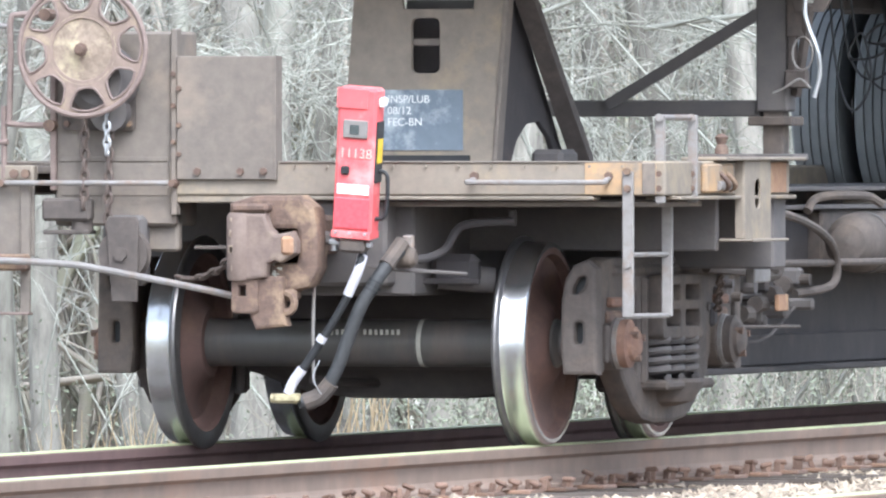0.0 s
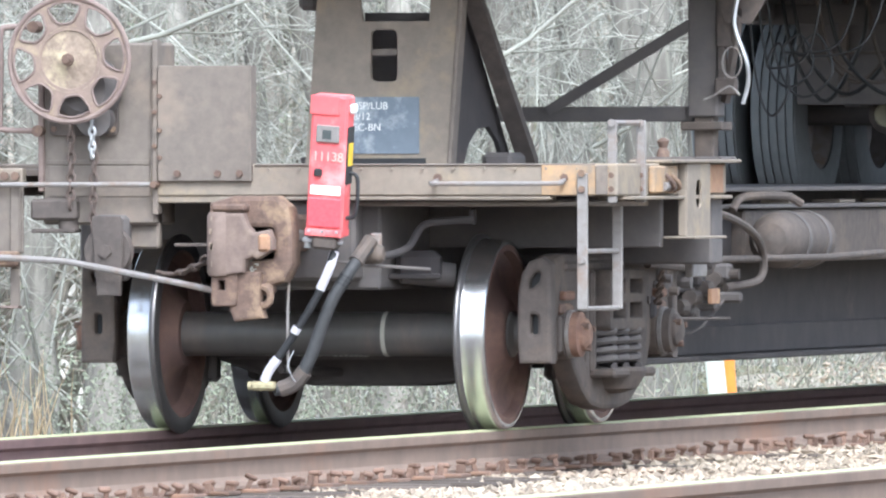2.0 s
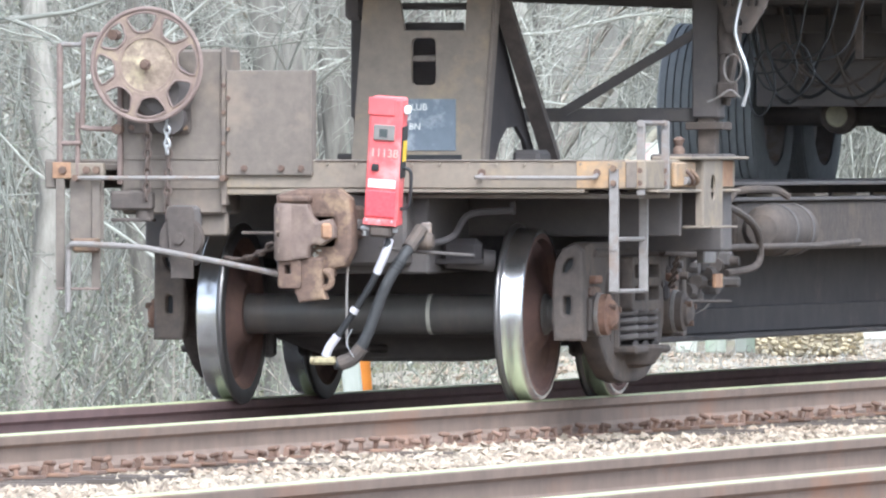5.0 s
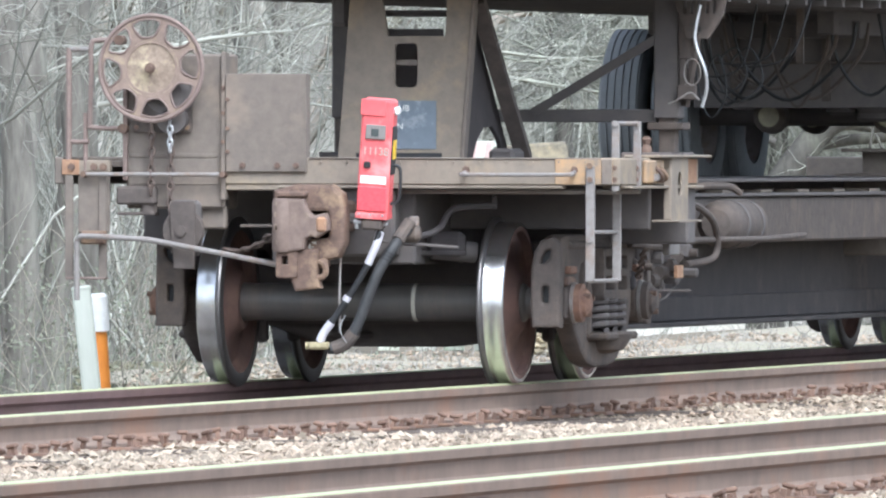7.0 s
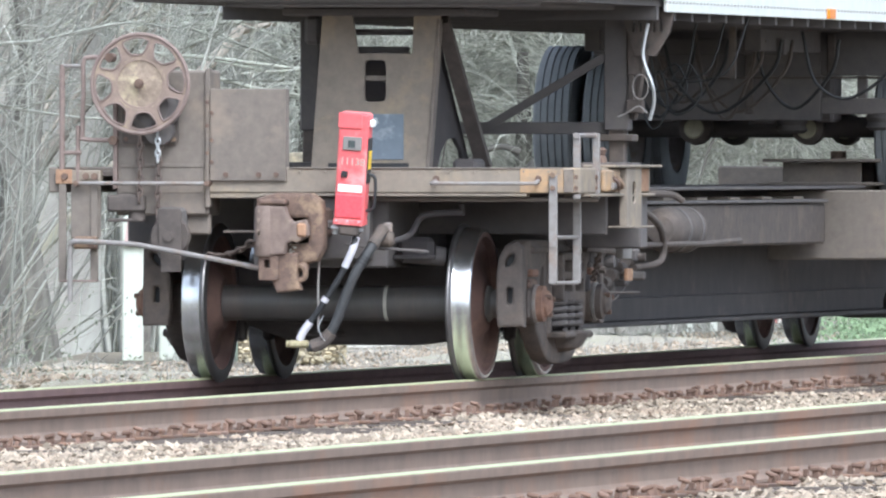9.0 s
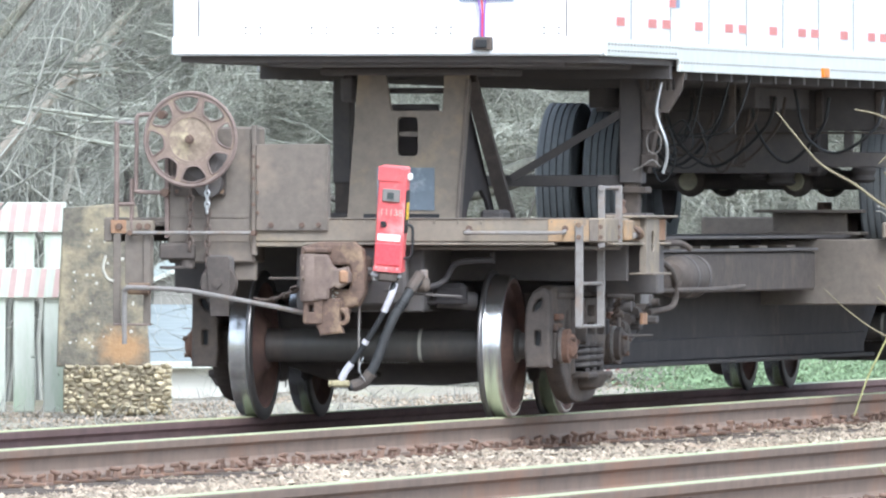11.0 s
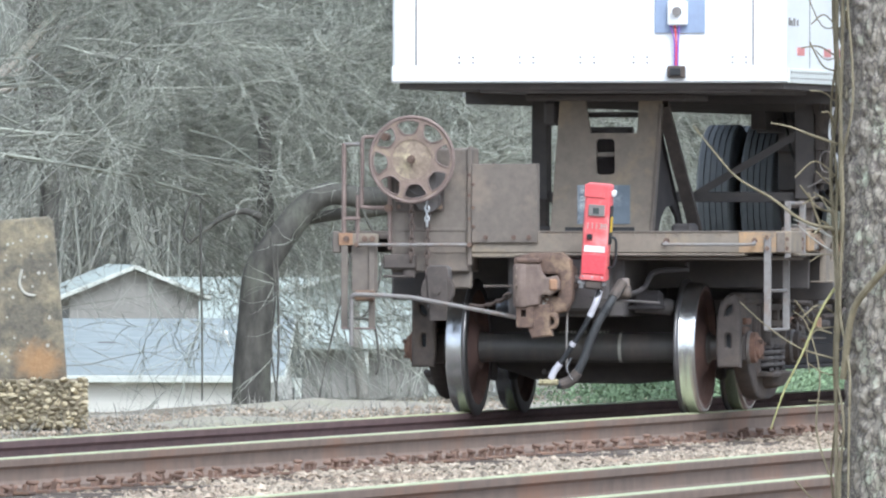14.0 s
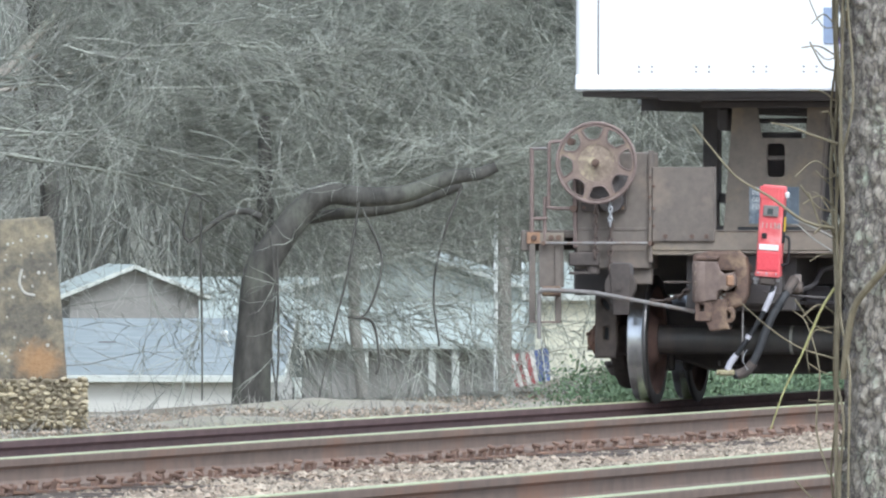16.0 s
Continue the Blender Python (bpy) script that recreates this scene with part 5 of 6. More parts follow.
STRAW = mat("orange dry grass", (0.58, 0.45, 0.29), (0.46, 0.35, 0.22), 4, 0.95, 0, 0, rand=-0.3)
WOODS = mat("far bare woods", (0.4, 0.38, 0.345), (0.24, 0.225, 0.2), 0.9, 1.0, 0, 0, (0.46, 0.46, 0.41), 0.2, 0.45, stretch=(1, 1, 0.3))

FARWOODS = mat("far wooded hillside", (0.3, 0.3, 0.262), (0.2, 0.2, 0.172), 0.5, 1.0, 0, 0, (0.2, 0.205, 0.165), 0.06, 0.45, stretch=(1, 1, 0.3))
FARBARK = mat("far grey stems", (0.31, 0.31, 0.275), (0.235, 0.23, 0.205), 0.8, 1.0, 0, 0, rand=-0.3)


class Stems:
    """Collects tapered stems in one mesh."""

    def __init__(self):
        self.v, self.f = [], []

    def stem(self, pts, r0, r1, sides=4):
        n = len(pts)
        side = None
        base = len(self.v)
        for i, p in enumerate(pts):
            d = (pts[min(i + 1, n - 1)] - pts[max(i - 1, 0)])
            if d.length < 1e-6:
                d = Vector((0, 0, 1))
            d.normalize()
            side = d.orthogonal() if side is None else side - d * side.dot(d)
            if side.length < 1e-5:
                side = d.orthogonal()
            side.normalize()
            up = d.cross(side)
            r = r0 + (r1 - r0) * i / (n - 1)
            for k in range(sides):
                a = k * math.tau / sides
                self.v.append(p + r * (math.cos(a) * side + math.sin(a) * up))
        for i in range(n - 1):
            for k in range(sides):
                a, b = base + i * sides + k, base + i * sides + (k + 1) % sides
                self.f.append((a, b, b + sides, a + sides))

    def limb(self, rng, p, d, length, r, depth, droop=0.0, sides=4, wander=0.22, kids=(3, 5), spread=(0.5, 1.0), low=0.25):
        n = 6 if depth else 4
        pts, dirs = [p.copy()], [d.copy()]
        for i in range(n):
            d = (d + Vector((rng.gauss(0, wander), rng.gauss(0, wander), rng.gauss(0, wander) - droop))).normalized()
            p = p + d * length / n
            pts.append(p.copy())
            dirs.append(d.copy())
        self.stem(pts, r, r * (0.35 if depth else 0.2), sides)
        if depth:
            for _ in range(rng.randint(*kids)):
                t = rng.uniform(low, 1.0)
                i = min(int(t * n), n - 1)
                q = pts[i].lerp(pts[i + 1], t * n - i)
                axis = Vector((rng.gauss(0, 1), rng.gauss(0, 1), rng.gauss(0, 1))).normalized()
                dd = (dirs[i] + axis * rng.uniform(*spread)).normalized()
                self.limb(rng, q, dd, length * rng.uniform(0.45, 0.75), max(r * (1 - 0.6 * t) * 0.55, 0.004), depth - 1, droop, 3, wander * 1.15, kids, spread)

    def mesh(self, name, material, parent=None, smooth=True):
        return raw(name, [tuple(v) for v in self.v], self.f, material, parent, smooth=smooth)


def leaves(rng, centres, material, name, size, parent=None):
    """Many small leaves scattered round centres (place, spread, count)."""
    v, f = [], []
    for c, spread, count in centres:
        for _ in range(count):
            p = Vector(c) + Vector((rng.gauss(0, spread[0]), rng.gauss(0, spread[1]), rng.gauss(0, spread[2])))
            a = Vector((rng.gauss(0, 1), rng.gauss(0, 1), rng.gauss(0, 1))).normalized()
            b = a.orthogonal().normalized()
            s = size * rng.uniform(0.6, 1.4)
            k = len(v)
            v += [p - a * s, p + b * s * 0.45, p + a * s, p - b * s * 0.45]
            f.append((k, k + 1, k + 2, k + 3))
    return raw(name, [tuple(q) for q in v], f, material, parent)


def bare_tree(rng, base, height, r, label, bark, twig, lean=(0, 0), low=0.12, nlimbs=16, depth=2, thin=1.0):
    """A leafless tree: a tapered trunk, limbs from low down to the top, fine twigs."""
    t = thing("tree", label, "tree", "bare trees behind the tracks")
    t.location = base
    S, W = Stems(), Stems()
    n = 10
    pts = [Vector((lean[0] * (k / n) + 0.06 * height * 0.15 * math.sin(2.3 * k + r * 90), lean[1] * (k / n), -0.6 + (height + 0.6) * k / n)) for k in range(n + 1)]
    S.stem(pts, r * 1.15, r * 0.25, 9)
    for k in range(nlimbs):
        u = low + (1 - low) * (k + rng.random()) / nlimbs
        i = min(int(u * n), n - 1)
        q = pts[i].lerp(pts[i + 1], u * n - i)
        a = rng.uniform(0, math.tau)
        d = Vector((math.cos(a), math.sin(a), rng.uniform(-0.05, 0.8))).normalized()
        W.limb(rng, q, d, height * rng.uniform(0.16, 0.34) * (1.15 - 0.5 * u), r * thin * rng.uniform(0.16, 0.34) * (1.1 - 0.6 * u), depth, 0.03, 4)
    S.mesh("trunk", bark, t)
    W.mesh("crown", twig, t)
    return t


def build_woods():
    rng = random.Random(21)
    kinds = [("pale grey bare tree on the slope behind the track", BARKPALE, TWIGPALE), ("grey bare winter tree behind the track", BARK, TWIGPALE), ("dark grey bare tree at the wood's edge", BARK, TWIG)]
    # bearing, distance, trunk radius, kind
    rows = [(18.6, 106, 0.1, 1), (18.3, 122, 0.13, 0), (17.95, 112, 0.08, 1), (17.6, 118, 0.17, 0), (17.2, 125, 0.1, 1), (16.95, 108, 0.07, 0), (16.75, 116, 0.15, 0), (16.4, 130, 0.12, 1),
            (16.15, 110, 0.08, 2), (15.95, 120, 0.16, 0), (15.72, 128, 0.1, 1), (15.5, 112, 0.08, 1), (15.3, 119, 0.15, 1), (15.13, 109, 0.14, 2), (14.98, 122, 0.12, 2), (14.8, 114, 0.09, 2), (14.55, 126, 0.13, 2),
            (14.35, 118, 0.08, 2), (14.15, 131, 0.14, 2), (13.75, 190, 0.12, 2), (13.3, 230, 0.07, 2), (18.9, 116, 0.15, 0), (17.4, 108, 0.06, 1), (16.55, 121, 0.08, 1), (19.3, 112, 0.12, 1),
            (17.0, 135, 0.14, 1), (17.75, 138, 0.12, 2), (16.85, 128, 0.1, 2), (16.25, 133, 0.16, 1), (15.85, 140, 0.13, 2), (15.6, 132, 0.14, 1), (15.4, 138, 0.11, 2), (15.2, 130, 0.16, 2), (14.9, 137, 0.12, 2), (14.7, 129, 0.15, 2), (14.45, 139, 0.13, 2), (14.25, 124, 0.11, 2), (18.1, 133, 0.12, 1), (17.3, 131, 0.15, 2)]
    for b, d, r, k in rows:
        p = spot(b, d, 0)
        label, bark, twig = kinds[k]
        bare_tree(rng, (p.x, p.y, ground_z(p.x, p.y)), rng.uniform(9, 13), r, label, bark, twig, (rng.uniform(-1, 1), rng.uniform(-1, 1)), 0.3, 16, 2, 0.4)
    # stout trunks that stand out before the rest
    for b, d, r, k in ((17.3, 106, 0.13, 0), (16.78, 105, 0.11, 0), (15.635, 107, 0.1, 0), (14.78, 107, 0.12, 2), (14.62, 112, 0.1, 2), (14.0, 150, 0.11, 2)):
        p = sight(b, d, 0)
        label, bark, twig = kinds[k]
        bare_tree(rng, (p.x, p.y, ground_z(p.x, p.y)), rng.uniform(10, 13), r, label, bark, twig, (rng.uniform(-0.4, 0.4), 0), 0.45, 12, 2, 0.3)
    # bent and fallen limbs in the wood's edge
    S = Stems()
    for b, d, z, dx, dz, L, r in ((14.85, 104, 1.5, 1, 0.28, 1.9, 0.02), (14.6, 106, 1.9, 0.9, 0.15, 1.8, 0.018), (15.3, 104, 1.25, 0.9, 0.35, 2.2, 0.015), (16.3, 102, 2.0, 1, 0.1, 2.6, 0.02), (15.9, 103, 1.6, 1, 0.3, 2.4, 0.02), (17.0, 102, 1.9, 1, 0.1, 2.4, 0.02)):
        S.limb(rng, spot(b, d, z), Vector((dx, 0, dz)).normalized(), L, r, 2, -0.01, 6, 0.12, (5, 7), (0.5, 1.0), 0.05)
    for _ in range(46):
        b = rng.uniform(14.2, 18.6)
        S.limb(rng, spot(b, rng.uniform(101, 112), rng.uniform(1.3, 3.3)), Vector((rng.choice((-1, 1)), rng.gauss(0, 0.2), rng.uniform(-0.45, 0.5))).normalized(), rng.uniform(0.9, 2.0), rng.uniform(0.006, 0.016), 3, 0.012, 4, 0.2, (4, 6), (0.3, 0.75), 0.1)
    ob = S.mesh("broken_limbs", TWIG)
    tagged(ob, "pale broken limbs caught in the wood's edge", "branches", kind="stuff")
    # brush
    for name, mtl, count, b0, b1, d0, d1, h0, h1, r, label in (("brush", BRUSH, 800, 14.3, 19.6, 96, 125, 0.3, 1.5, 0.006, "tangled dry tan brush behind the track"),
                                                               ("saplings", TWIG, 120, 14.3, 19.6, 104, 140, 2.5, 7, 0.015, "pale bare saplings behind the track"),
                                                               ("thicket", TWIG, 420, 14.2, 16.2, 112, 150, 1.5, 6, 0.012, "grey bare thicket behind the track")):
        S = Stems()
        for _ in range(count):
            b = rng.uniform(b0, b1)
            d = max(rng.uniform(d0, d1), 24.3 / math.sin(radians(b - 0.4)) + 2)
            p = spot(b, d, 0)
            p.z = ground_z(p.x, p.y) - 0.05
            dr = Vector((rng.gauss(0, 0.35), rng.gauss(0, 0.35), 1)).normalized()
            S.limb(rng, p, dr, rng.uniform(h0, h1), r * rng.uniform(0.6, 1.5), 1, 0.0, 3, 0.16, (2, 4), (0.4, 0.9), 0.15)
        tagged(S.mesh(name, mtl), label, "brush", kind="stuff")
    # evergreen undergrowth
    cs = []
    for b, d, z, n in ((16.72, 100, -0.35, 1300), (16.6, 101, -0.2, 900), (15.0, 103, 0.2, 500), (17.05, 104, -0.4, 700), (16.7, 103, -0.5, 600), (16.3, 102, -0.6, 500), (15.85, 101, -0.3, 800), (15.6, 101, 0.0, 500), (14.7, 104, -0.4, 700), (14.4, 106, -0.3, 700), (18.2, 104, -0.5, 300), (16.1, 104, 1.4, 250), (17.0, 106, 1.9, 250), (15.3, 106, -0.2, 500)):
        cs.append((spot(b, d, z), (0.6, 1.0, 0.3), int(1.6 * n)))
    tagged(leaves(rng, cs, LEAF, "undergrowth", 0.017), "green evergreen undergrowth under the bare trees", "undergrowth", kind="stuff")
    # dry grass beside the track
    S = Stems()
    for b, d in ((18.12, 75), (17.84, 76), (17.08, 78.5)):
        c = sight(b, d, 0)
        for _ in range(34):
            p = Vector((c.x + rng.gauss(0, 0.10), c.y + rng.gauss(0, 0.1), ground_z(c.x, c.y)))
            S.limb(rng, p, Vector((rng.gauss(0, 0.16), rng.gauss(0, 0.16), 1)).normalized(), rng.uniform(0.25, 0.62), 0.007, 0, 0.0, 3, 0.07)
    tagged(S.mesh("dry_grass", STRAW), "tufts of orange dry grass beside the track", "grass", kind="stuff")


build_woods()


def build_backdrop():
    """Wooded hill beyond the houses and behind the near wood."""
    for name, d, b0, b1, top, label in (("backdrop_1", 640, 2, 18, 34, "far grey wooded hillside"), ("backdrop_2", 190, 13.95, 30, 22, "grey wood behind the first trees")):
        cols, rows = 60, 8
        verts = []
        for j in range(rows + 1):
            for i in range(cols + 1):
                b = b0 + (b1 - b0) * i / cols
                p = spot(b, d + 14 * noise.noise((b * 1.7, j * 0.9, d)) + 4 * j, -9 + (top + 9) * j / rows)
                verts.append(tuple(p))
        faces = [(j * (cols + 1) + i, j * (cols + 1) + i + 1, (j + 1) * (cols + 1) + i + 1, (j + 1) * (cols + 1) + i) for j in range(rows) for i in range(cols)]
        tagged(raw(name, verts, faces, FARWOODS if d > 400 else WOODS, smooth=True), label, "backdrop", kind="structure")
    rng = random.Random(5)
    S = Stems()
    for _ in range(420):
        b, d = rng.uniform(9.3, 14.2), rng.uniform(580, 630)
        p = spot(b, d, -7)
        S.limb(rng, p, Vector((rng.gauss(0, 0.06), 0, 1)).normalized(), rng.uniform(12, 20), rng.uniform(0.08, 0.2), 2, 0, 3, 0.1, (4, 6), (0.5, 1.0), 0.2)
    tagged(S.mesh("far_woods", FARBARK), "far grey bare woods on the hillside", "woods", kind="stuff")
    S = Stems()
    for _ in range(230):
        b, d = rng.uniform(14.9, 20), rng.uniform(140, 180)
        p = spot(b, d, -6)
        S.limb(rng, p, Vector((rng.gauss(0, 0.06), 0, 1)).normalized(), rng.uniform(10, 15), rng.uniform(0.05, 0.14), 2, 0, 4, 0.1, (4, 6), (0.2, 0.45) if b < 16.6 else (0.5, 1.0), 0.2)
    tagged(S.mesh("wood_interior", BRUSH), "crowded pale bare trunks inside the wood", "woods", kind="stuff")


build_backdrop()

# gravel shoulder on the shelf behind the far track
GRAVEL = mat("pale gravel and dead grass", (0.5, 0.45, 0.37), (0.26, 0.23, 0.185), 24, 1.0, 0, 1.0, (0.36, 0.35, 0.25), 1.5, 0.45)
verts, ys = [], [94 + 1.2 * k for k in range(70)]
for y in ys:
    for k in range(11):
        x = -21.9 - (edge(y) - 21.5) * k / 10
        verts.append((x, y, ground_z(x, y) + 0.02 + (0.14 * max(0, noise.noise((x * 0.8, y * 0.25, 7))) if 0 < k < 10 else -0.03)))
tagged(raw("gravel_shoulder", verts, [(j * 11 + i, j * 11 + i + 1, (j + 1) * 11 + i + 1, (j + 1) * 11 + i) for j in range(69) for i in range(10)], GRAVEL, smooth=True),
       "pale gravel shoulder with dead grass beside the track", "gravel", kind="structure")
rng = random.Random(31)
S = Stems()
for _ in range(6500):
    y = rng.uniform(98, 172)
    x = -rng.uniform(22.1, edge(y))
    S.limb(rng, Vector((x, y, ground_z(x, y) + 0.02)), Vector((rng.gauss(0, 0.8), rng.gauss(0, 0.8), 0.6)).normalized(), rng.uniform(0.08, 0.25), 0.006, 0, 0.02, 3, 0.15)
tagged(S.mesh("dead_grass", TWIGPALE), "dead grass and litter on the gravel shoulder", "grass", kind="stuff")

# ---- leaning concrete slab on a rubble base ----
SLAB = mat("stained old concrete", (0.2, 0.18, 0.145), (0.11, 0.1, 0.084), 22, 0.95, 0, 0.7, (0.34, 0.29, 0.2), 3.4, 0.46)
RUBBLE = mat("rubble stones in mortar", (0.47, 0.41, 0.29), (0.3, 0.255, 0.175), 12, 0.95, 0, 0.4, rand=0.5)
MORTAR = mat("brown gritty mortar", (0.3, 0.255, 0.18), (0.19, 0.16, 0.12), 15, 1.0, 0, 0.4)
slab = thing("concrete_marker", "stained leaning concrete slab on a rubble stone base", "marker slab")
c = sight(12.843, 118, 0)
slab.matrix_basis = Matrix.Translation((c.x, c.y, -0.33)) @ Matrix.Rotation(radians(13), 4, "Z")
pl = plate("slab", [[(-0.37, 0.38), (-0.35, 1.0), (-0.32, 1.54), (0.18, 1.58), (0.2, 1.55), (0.26, 0.9), (0.3, 0.38)]], 0.42, SLAB, slab, Matrix.Translation((-0.06, 0, 0)) @ XZ, 0.02)


def rust_patch(m, at, size):
    """One ragged rust stain on the slab's face, round the point given."""
    N, L = m.node_tree.nodes, m.node_tree.links
    bs = N["Principled BSDF"]
    old = bs.inputs["Base Color"].links[0].from_socket
    co, mp, ln, nz, ad, rg, mx = (N.new("ShaderNode" + k) for k in ("TexCoord", "Mapping", "VectorMath", "TexNoise", "Math", "MapRange", "Mix"))
    mp.inputs["Scale"].default_value = tuple(1 / v for v in size)
    mp.inputs["Location"].default_value = tuple(-p / v for p, v in zip(at, size))
    ln.operation = "LENGTH"
    nz.inputs["Scale"].default_value, nz.inputs["Detail"].default_value = 16, 6
    ad.operation = "ADD"
    rg.inputs[1].default_value, rg.inputs[2].default_value, rg.inputs[3].default_value, rg.inputs[4].default_value = 0.9, 1.7, 0.75, 0.0
    mx.data_type = "RGBA"
    mx.inputs[7].default_value = (0.43, 0.25, 0.12, 1)
    L.new(co.outputs["Object"], mp.inputs[0])
    L.new(co.outputs["Object"], nz.inputs["Vector"])
    L.new(mp.outputs[0], ln.inputs[0])
    L.new(ln.outputs["Value"], ad.inputs[0])
    L.new(nz.outputs["Factor" if "Factor" in nz.outputs else "Fac"], ad.inputs[1])
    L.new(ad.outputs[0], rg.inputs[0])
    L.new(rg.outputs[0], mx.inputs[0])
    L.new(old, mx.inputs[6])
    L.new(mx.outputs[2], bs.inputs["Base Color"])


rust_patch(SLAB, (0.05, -0.21, 0.5), (0.2, 0.4, 0.16))
part("scar", tube(curve_pts([(-0.08, -0.212, 1.2), (-0.1, -0.212, 1.1), (-0.06, -0.212, 1.02), (0.02, -0.212, 1.0)], 5), 0.012, 6), PALE, slab, "pale chipped scar")
rng = random.Random(23)
for k in range(34):
    x, z, q = rng.uniform(-0.36, 0.14), rng.uniform(0.45, 1.5), rng.uniform(0.006, 0.016)
    part("lichen_fleck", lathe([(-0.213, 0.0), (-0.2128, q * 0.8), (-0.209, q)], 7, "Y", at=(x, 0, z)), PALE, slab)
part("base_core", box((-0.4, -0.34, 0.0), (0.39, 0.34, 0.37), 0.03), MORTAR, slab)
rng = random.Random(14)
for face in range(2):
    for row in range(11):
        w = -0.4
        while w < 0.36:
            s = rng.uniform(0.03, 0.085)
            z = 0.02 + row * 0.034 + rng.uniform(-0.013, 0.013)
            bm = bmesh.new()
            bmesh.ops.create_icosphere(bm, subdivisions=1, radius=1)
            for v in bm.verts:
                v.co *= 1 + rng.uniform(-0.35, 0.3)
            bm.transform(Matrix.Rotation(rng.uniform(-0.5, 0.5), 4, 'Y'))
            if face == 0:
                bm.transform(Matrix.Translation((w + s / 2, -0.34, z)) @ Matrix.Diagonal((s * 0.5, rng.uniform(0.02, 0.045), rng.uniform(0.013, 0.024), 1)))
            else:
                bm.transform(Matrix.Translation((0.39, -0.34 + (w + 0.4 + s / 2) * 0.85, z)) @ Matrix.Diagonal((0.03, s * 0.5, 0.019, 1)))
            part("stone", bm, RUBBLE, slab)
            w += s

# ---- striped barricade ----
OLDWHITE = mat("flaking white paint on wood", (0.62, 0.64, 0.58), (0.5, 0.53, 0.46), 10, 0.9, 0, 0.3, (0.3, 0.42, 0.26), 2.0, 0.42, stretch=(1, 1, 0.2))
REDPAINT = mat("faded red paint", (0.58, 0.43, 0.41), (0.5, 0.35, 0.33), 10, 0.8)
bar = thing("barricade", "weathered white wooden barricade with red striped boards", "barricade")
c = sight(13.22, 119, 0)
bar.matrix_basis = Matrix.Translation((c.x, c.y, -0.33)) @ Matrix.Rotation(radians(13), 4, "Z")
for x in (-0.42, -0.14, 0.08, 0.31):
    part("post", box((x - 0.08, -0.05, 0), (x + 0.08, 0.06, 1.52), 0.01), OLDWHITE, bar)
for z in (1.37, 0.87):
    b = part("board", box((-0.5, -0.085, z), (0.4, -0.051, z + 0.23), 0.006), OLDWHITE, bar)
    for k in range(8):
        x = -0.49 + 0.112 * k
        plate("stripe", [[(x, z + 0.005), (x + 0.045, z + 0.005), (x + 0.075, z + 0.225), (x + 0.03, z + 0.225)]], 0.004, REDPAINT, b, Matrix.Translation((0, -0.087, 0)) @ XZ, 0.0005)

# ---- cable marker posts ----
ORANGEPLASTIC = mat("orange plastic", (0.8, 0.3, 0.05), (0.7, 0.24, 0.04), 10, 0.5)
for b, d, lean, kind_ in ((14.495, 90, 6, 0), (14.455, 90.5, 4, 1)):
    c = sight(b, d, ground_z(*sight(b, d, 0).xy) - 0.05)
    top = level(-0.557 if kind_ == 0 else -0.58, d)
    post = thing("marker_post", "white marker post beside the track" if kind_ == 0 else "orange marker post with a white cap", "marker post", "marker posts beside the track")
    post.matrix_basis = Matrix.Translation(c) @ Matrix.Rotation(radians(15), 4, "Z") @ Matrix.Rotation(radians(-lean), 4, "Y")
    h = top - c.z
    if kind_ == 0:
        part("post", box((-0.055, -0.03, 0), (0.055, 0.03, h), 0.012), OLDWHITE, post)
        part("cap", box((-0.058, -0.033, h - 0.02), (0.058, 0.033, h + 0.008), 0.008), OLDWHITE, post)
    else:
        part("post", cyl((0, 0, 0), (0, 0, h - 0.2), 0.045, 16), ORANGEPLASTIC, post)
        part("cap", lathe([(h - 0.22, 0.05), (h - 0.22, 0.062), (h - 0.02, 0.062), (h, 0.045), (h, 0)], 16, "Z"), WHITE, post)

# ---- bent tree on the shelf ----
D = 135.0


def onpic(b, e, dd=0.0):
    return spot(b, D + dd, level(e, D + dd))


bent = thing("bent_tree", "dark grey bare tree with a bent limb and hanging vines", "tree")
S = Stems()
trunk = [(12.235, -0.75), (12.232, -0.6), (12.22, -0.42), (12.205, -0.25), (12.19, -0.16), (12.185, 0.05), (12.19, 0.3), (12.2, 0.6)]
bend = trunk[:4] + [(12.15, -0.15), (12.06, -0.03), (11.97, 0.03), (11.85, 0.02), (11.7, 0.03), (11.55, 0.085), (11.44, 0.1), (11.38, 0.125)]
S.stem(curve_pts([onpic(*p) for p in bend[:6]], 6), 0.175, 0.12, 12)
S.stem(curve_pts([onpic(*p) for p in bend[4:]], 6), 0.122, 0.045, 12)
S.stem(curve_pts([onpic(*p, 0.3) for p in ((12.06, -0.06), (11.93, -0.04), (11.8, -0.03), (11.66, 0.0), (11.5, 0.06))], 5), 0.055, 0.04, 9)
S.stem(curve_pts([onpic(*p) for p in ((12.2, -0.05), (12.26, -0.03), (12.33, -0.05), (12.4, -0.1), (12.45, -0.14))], 4), 0.035, 0.015, 6)
S.mesh("trunk", BARKDARK, bent)
S = Stems()
S.stem(curve_pts([onpic(*p, 2.0) for p in trunk[2:7]], 5), 0.125, 0.05, 10)
S.mesh("upper_stem", BARKDARK, bent)
W = Stems()
rng = random.Random(77)
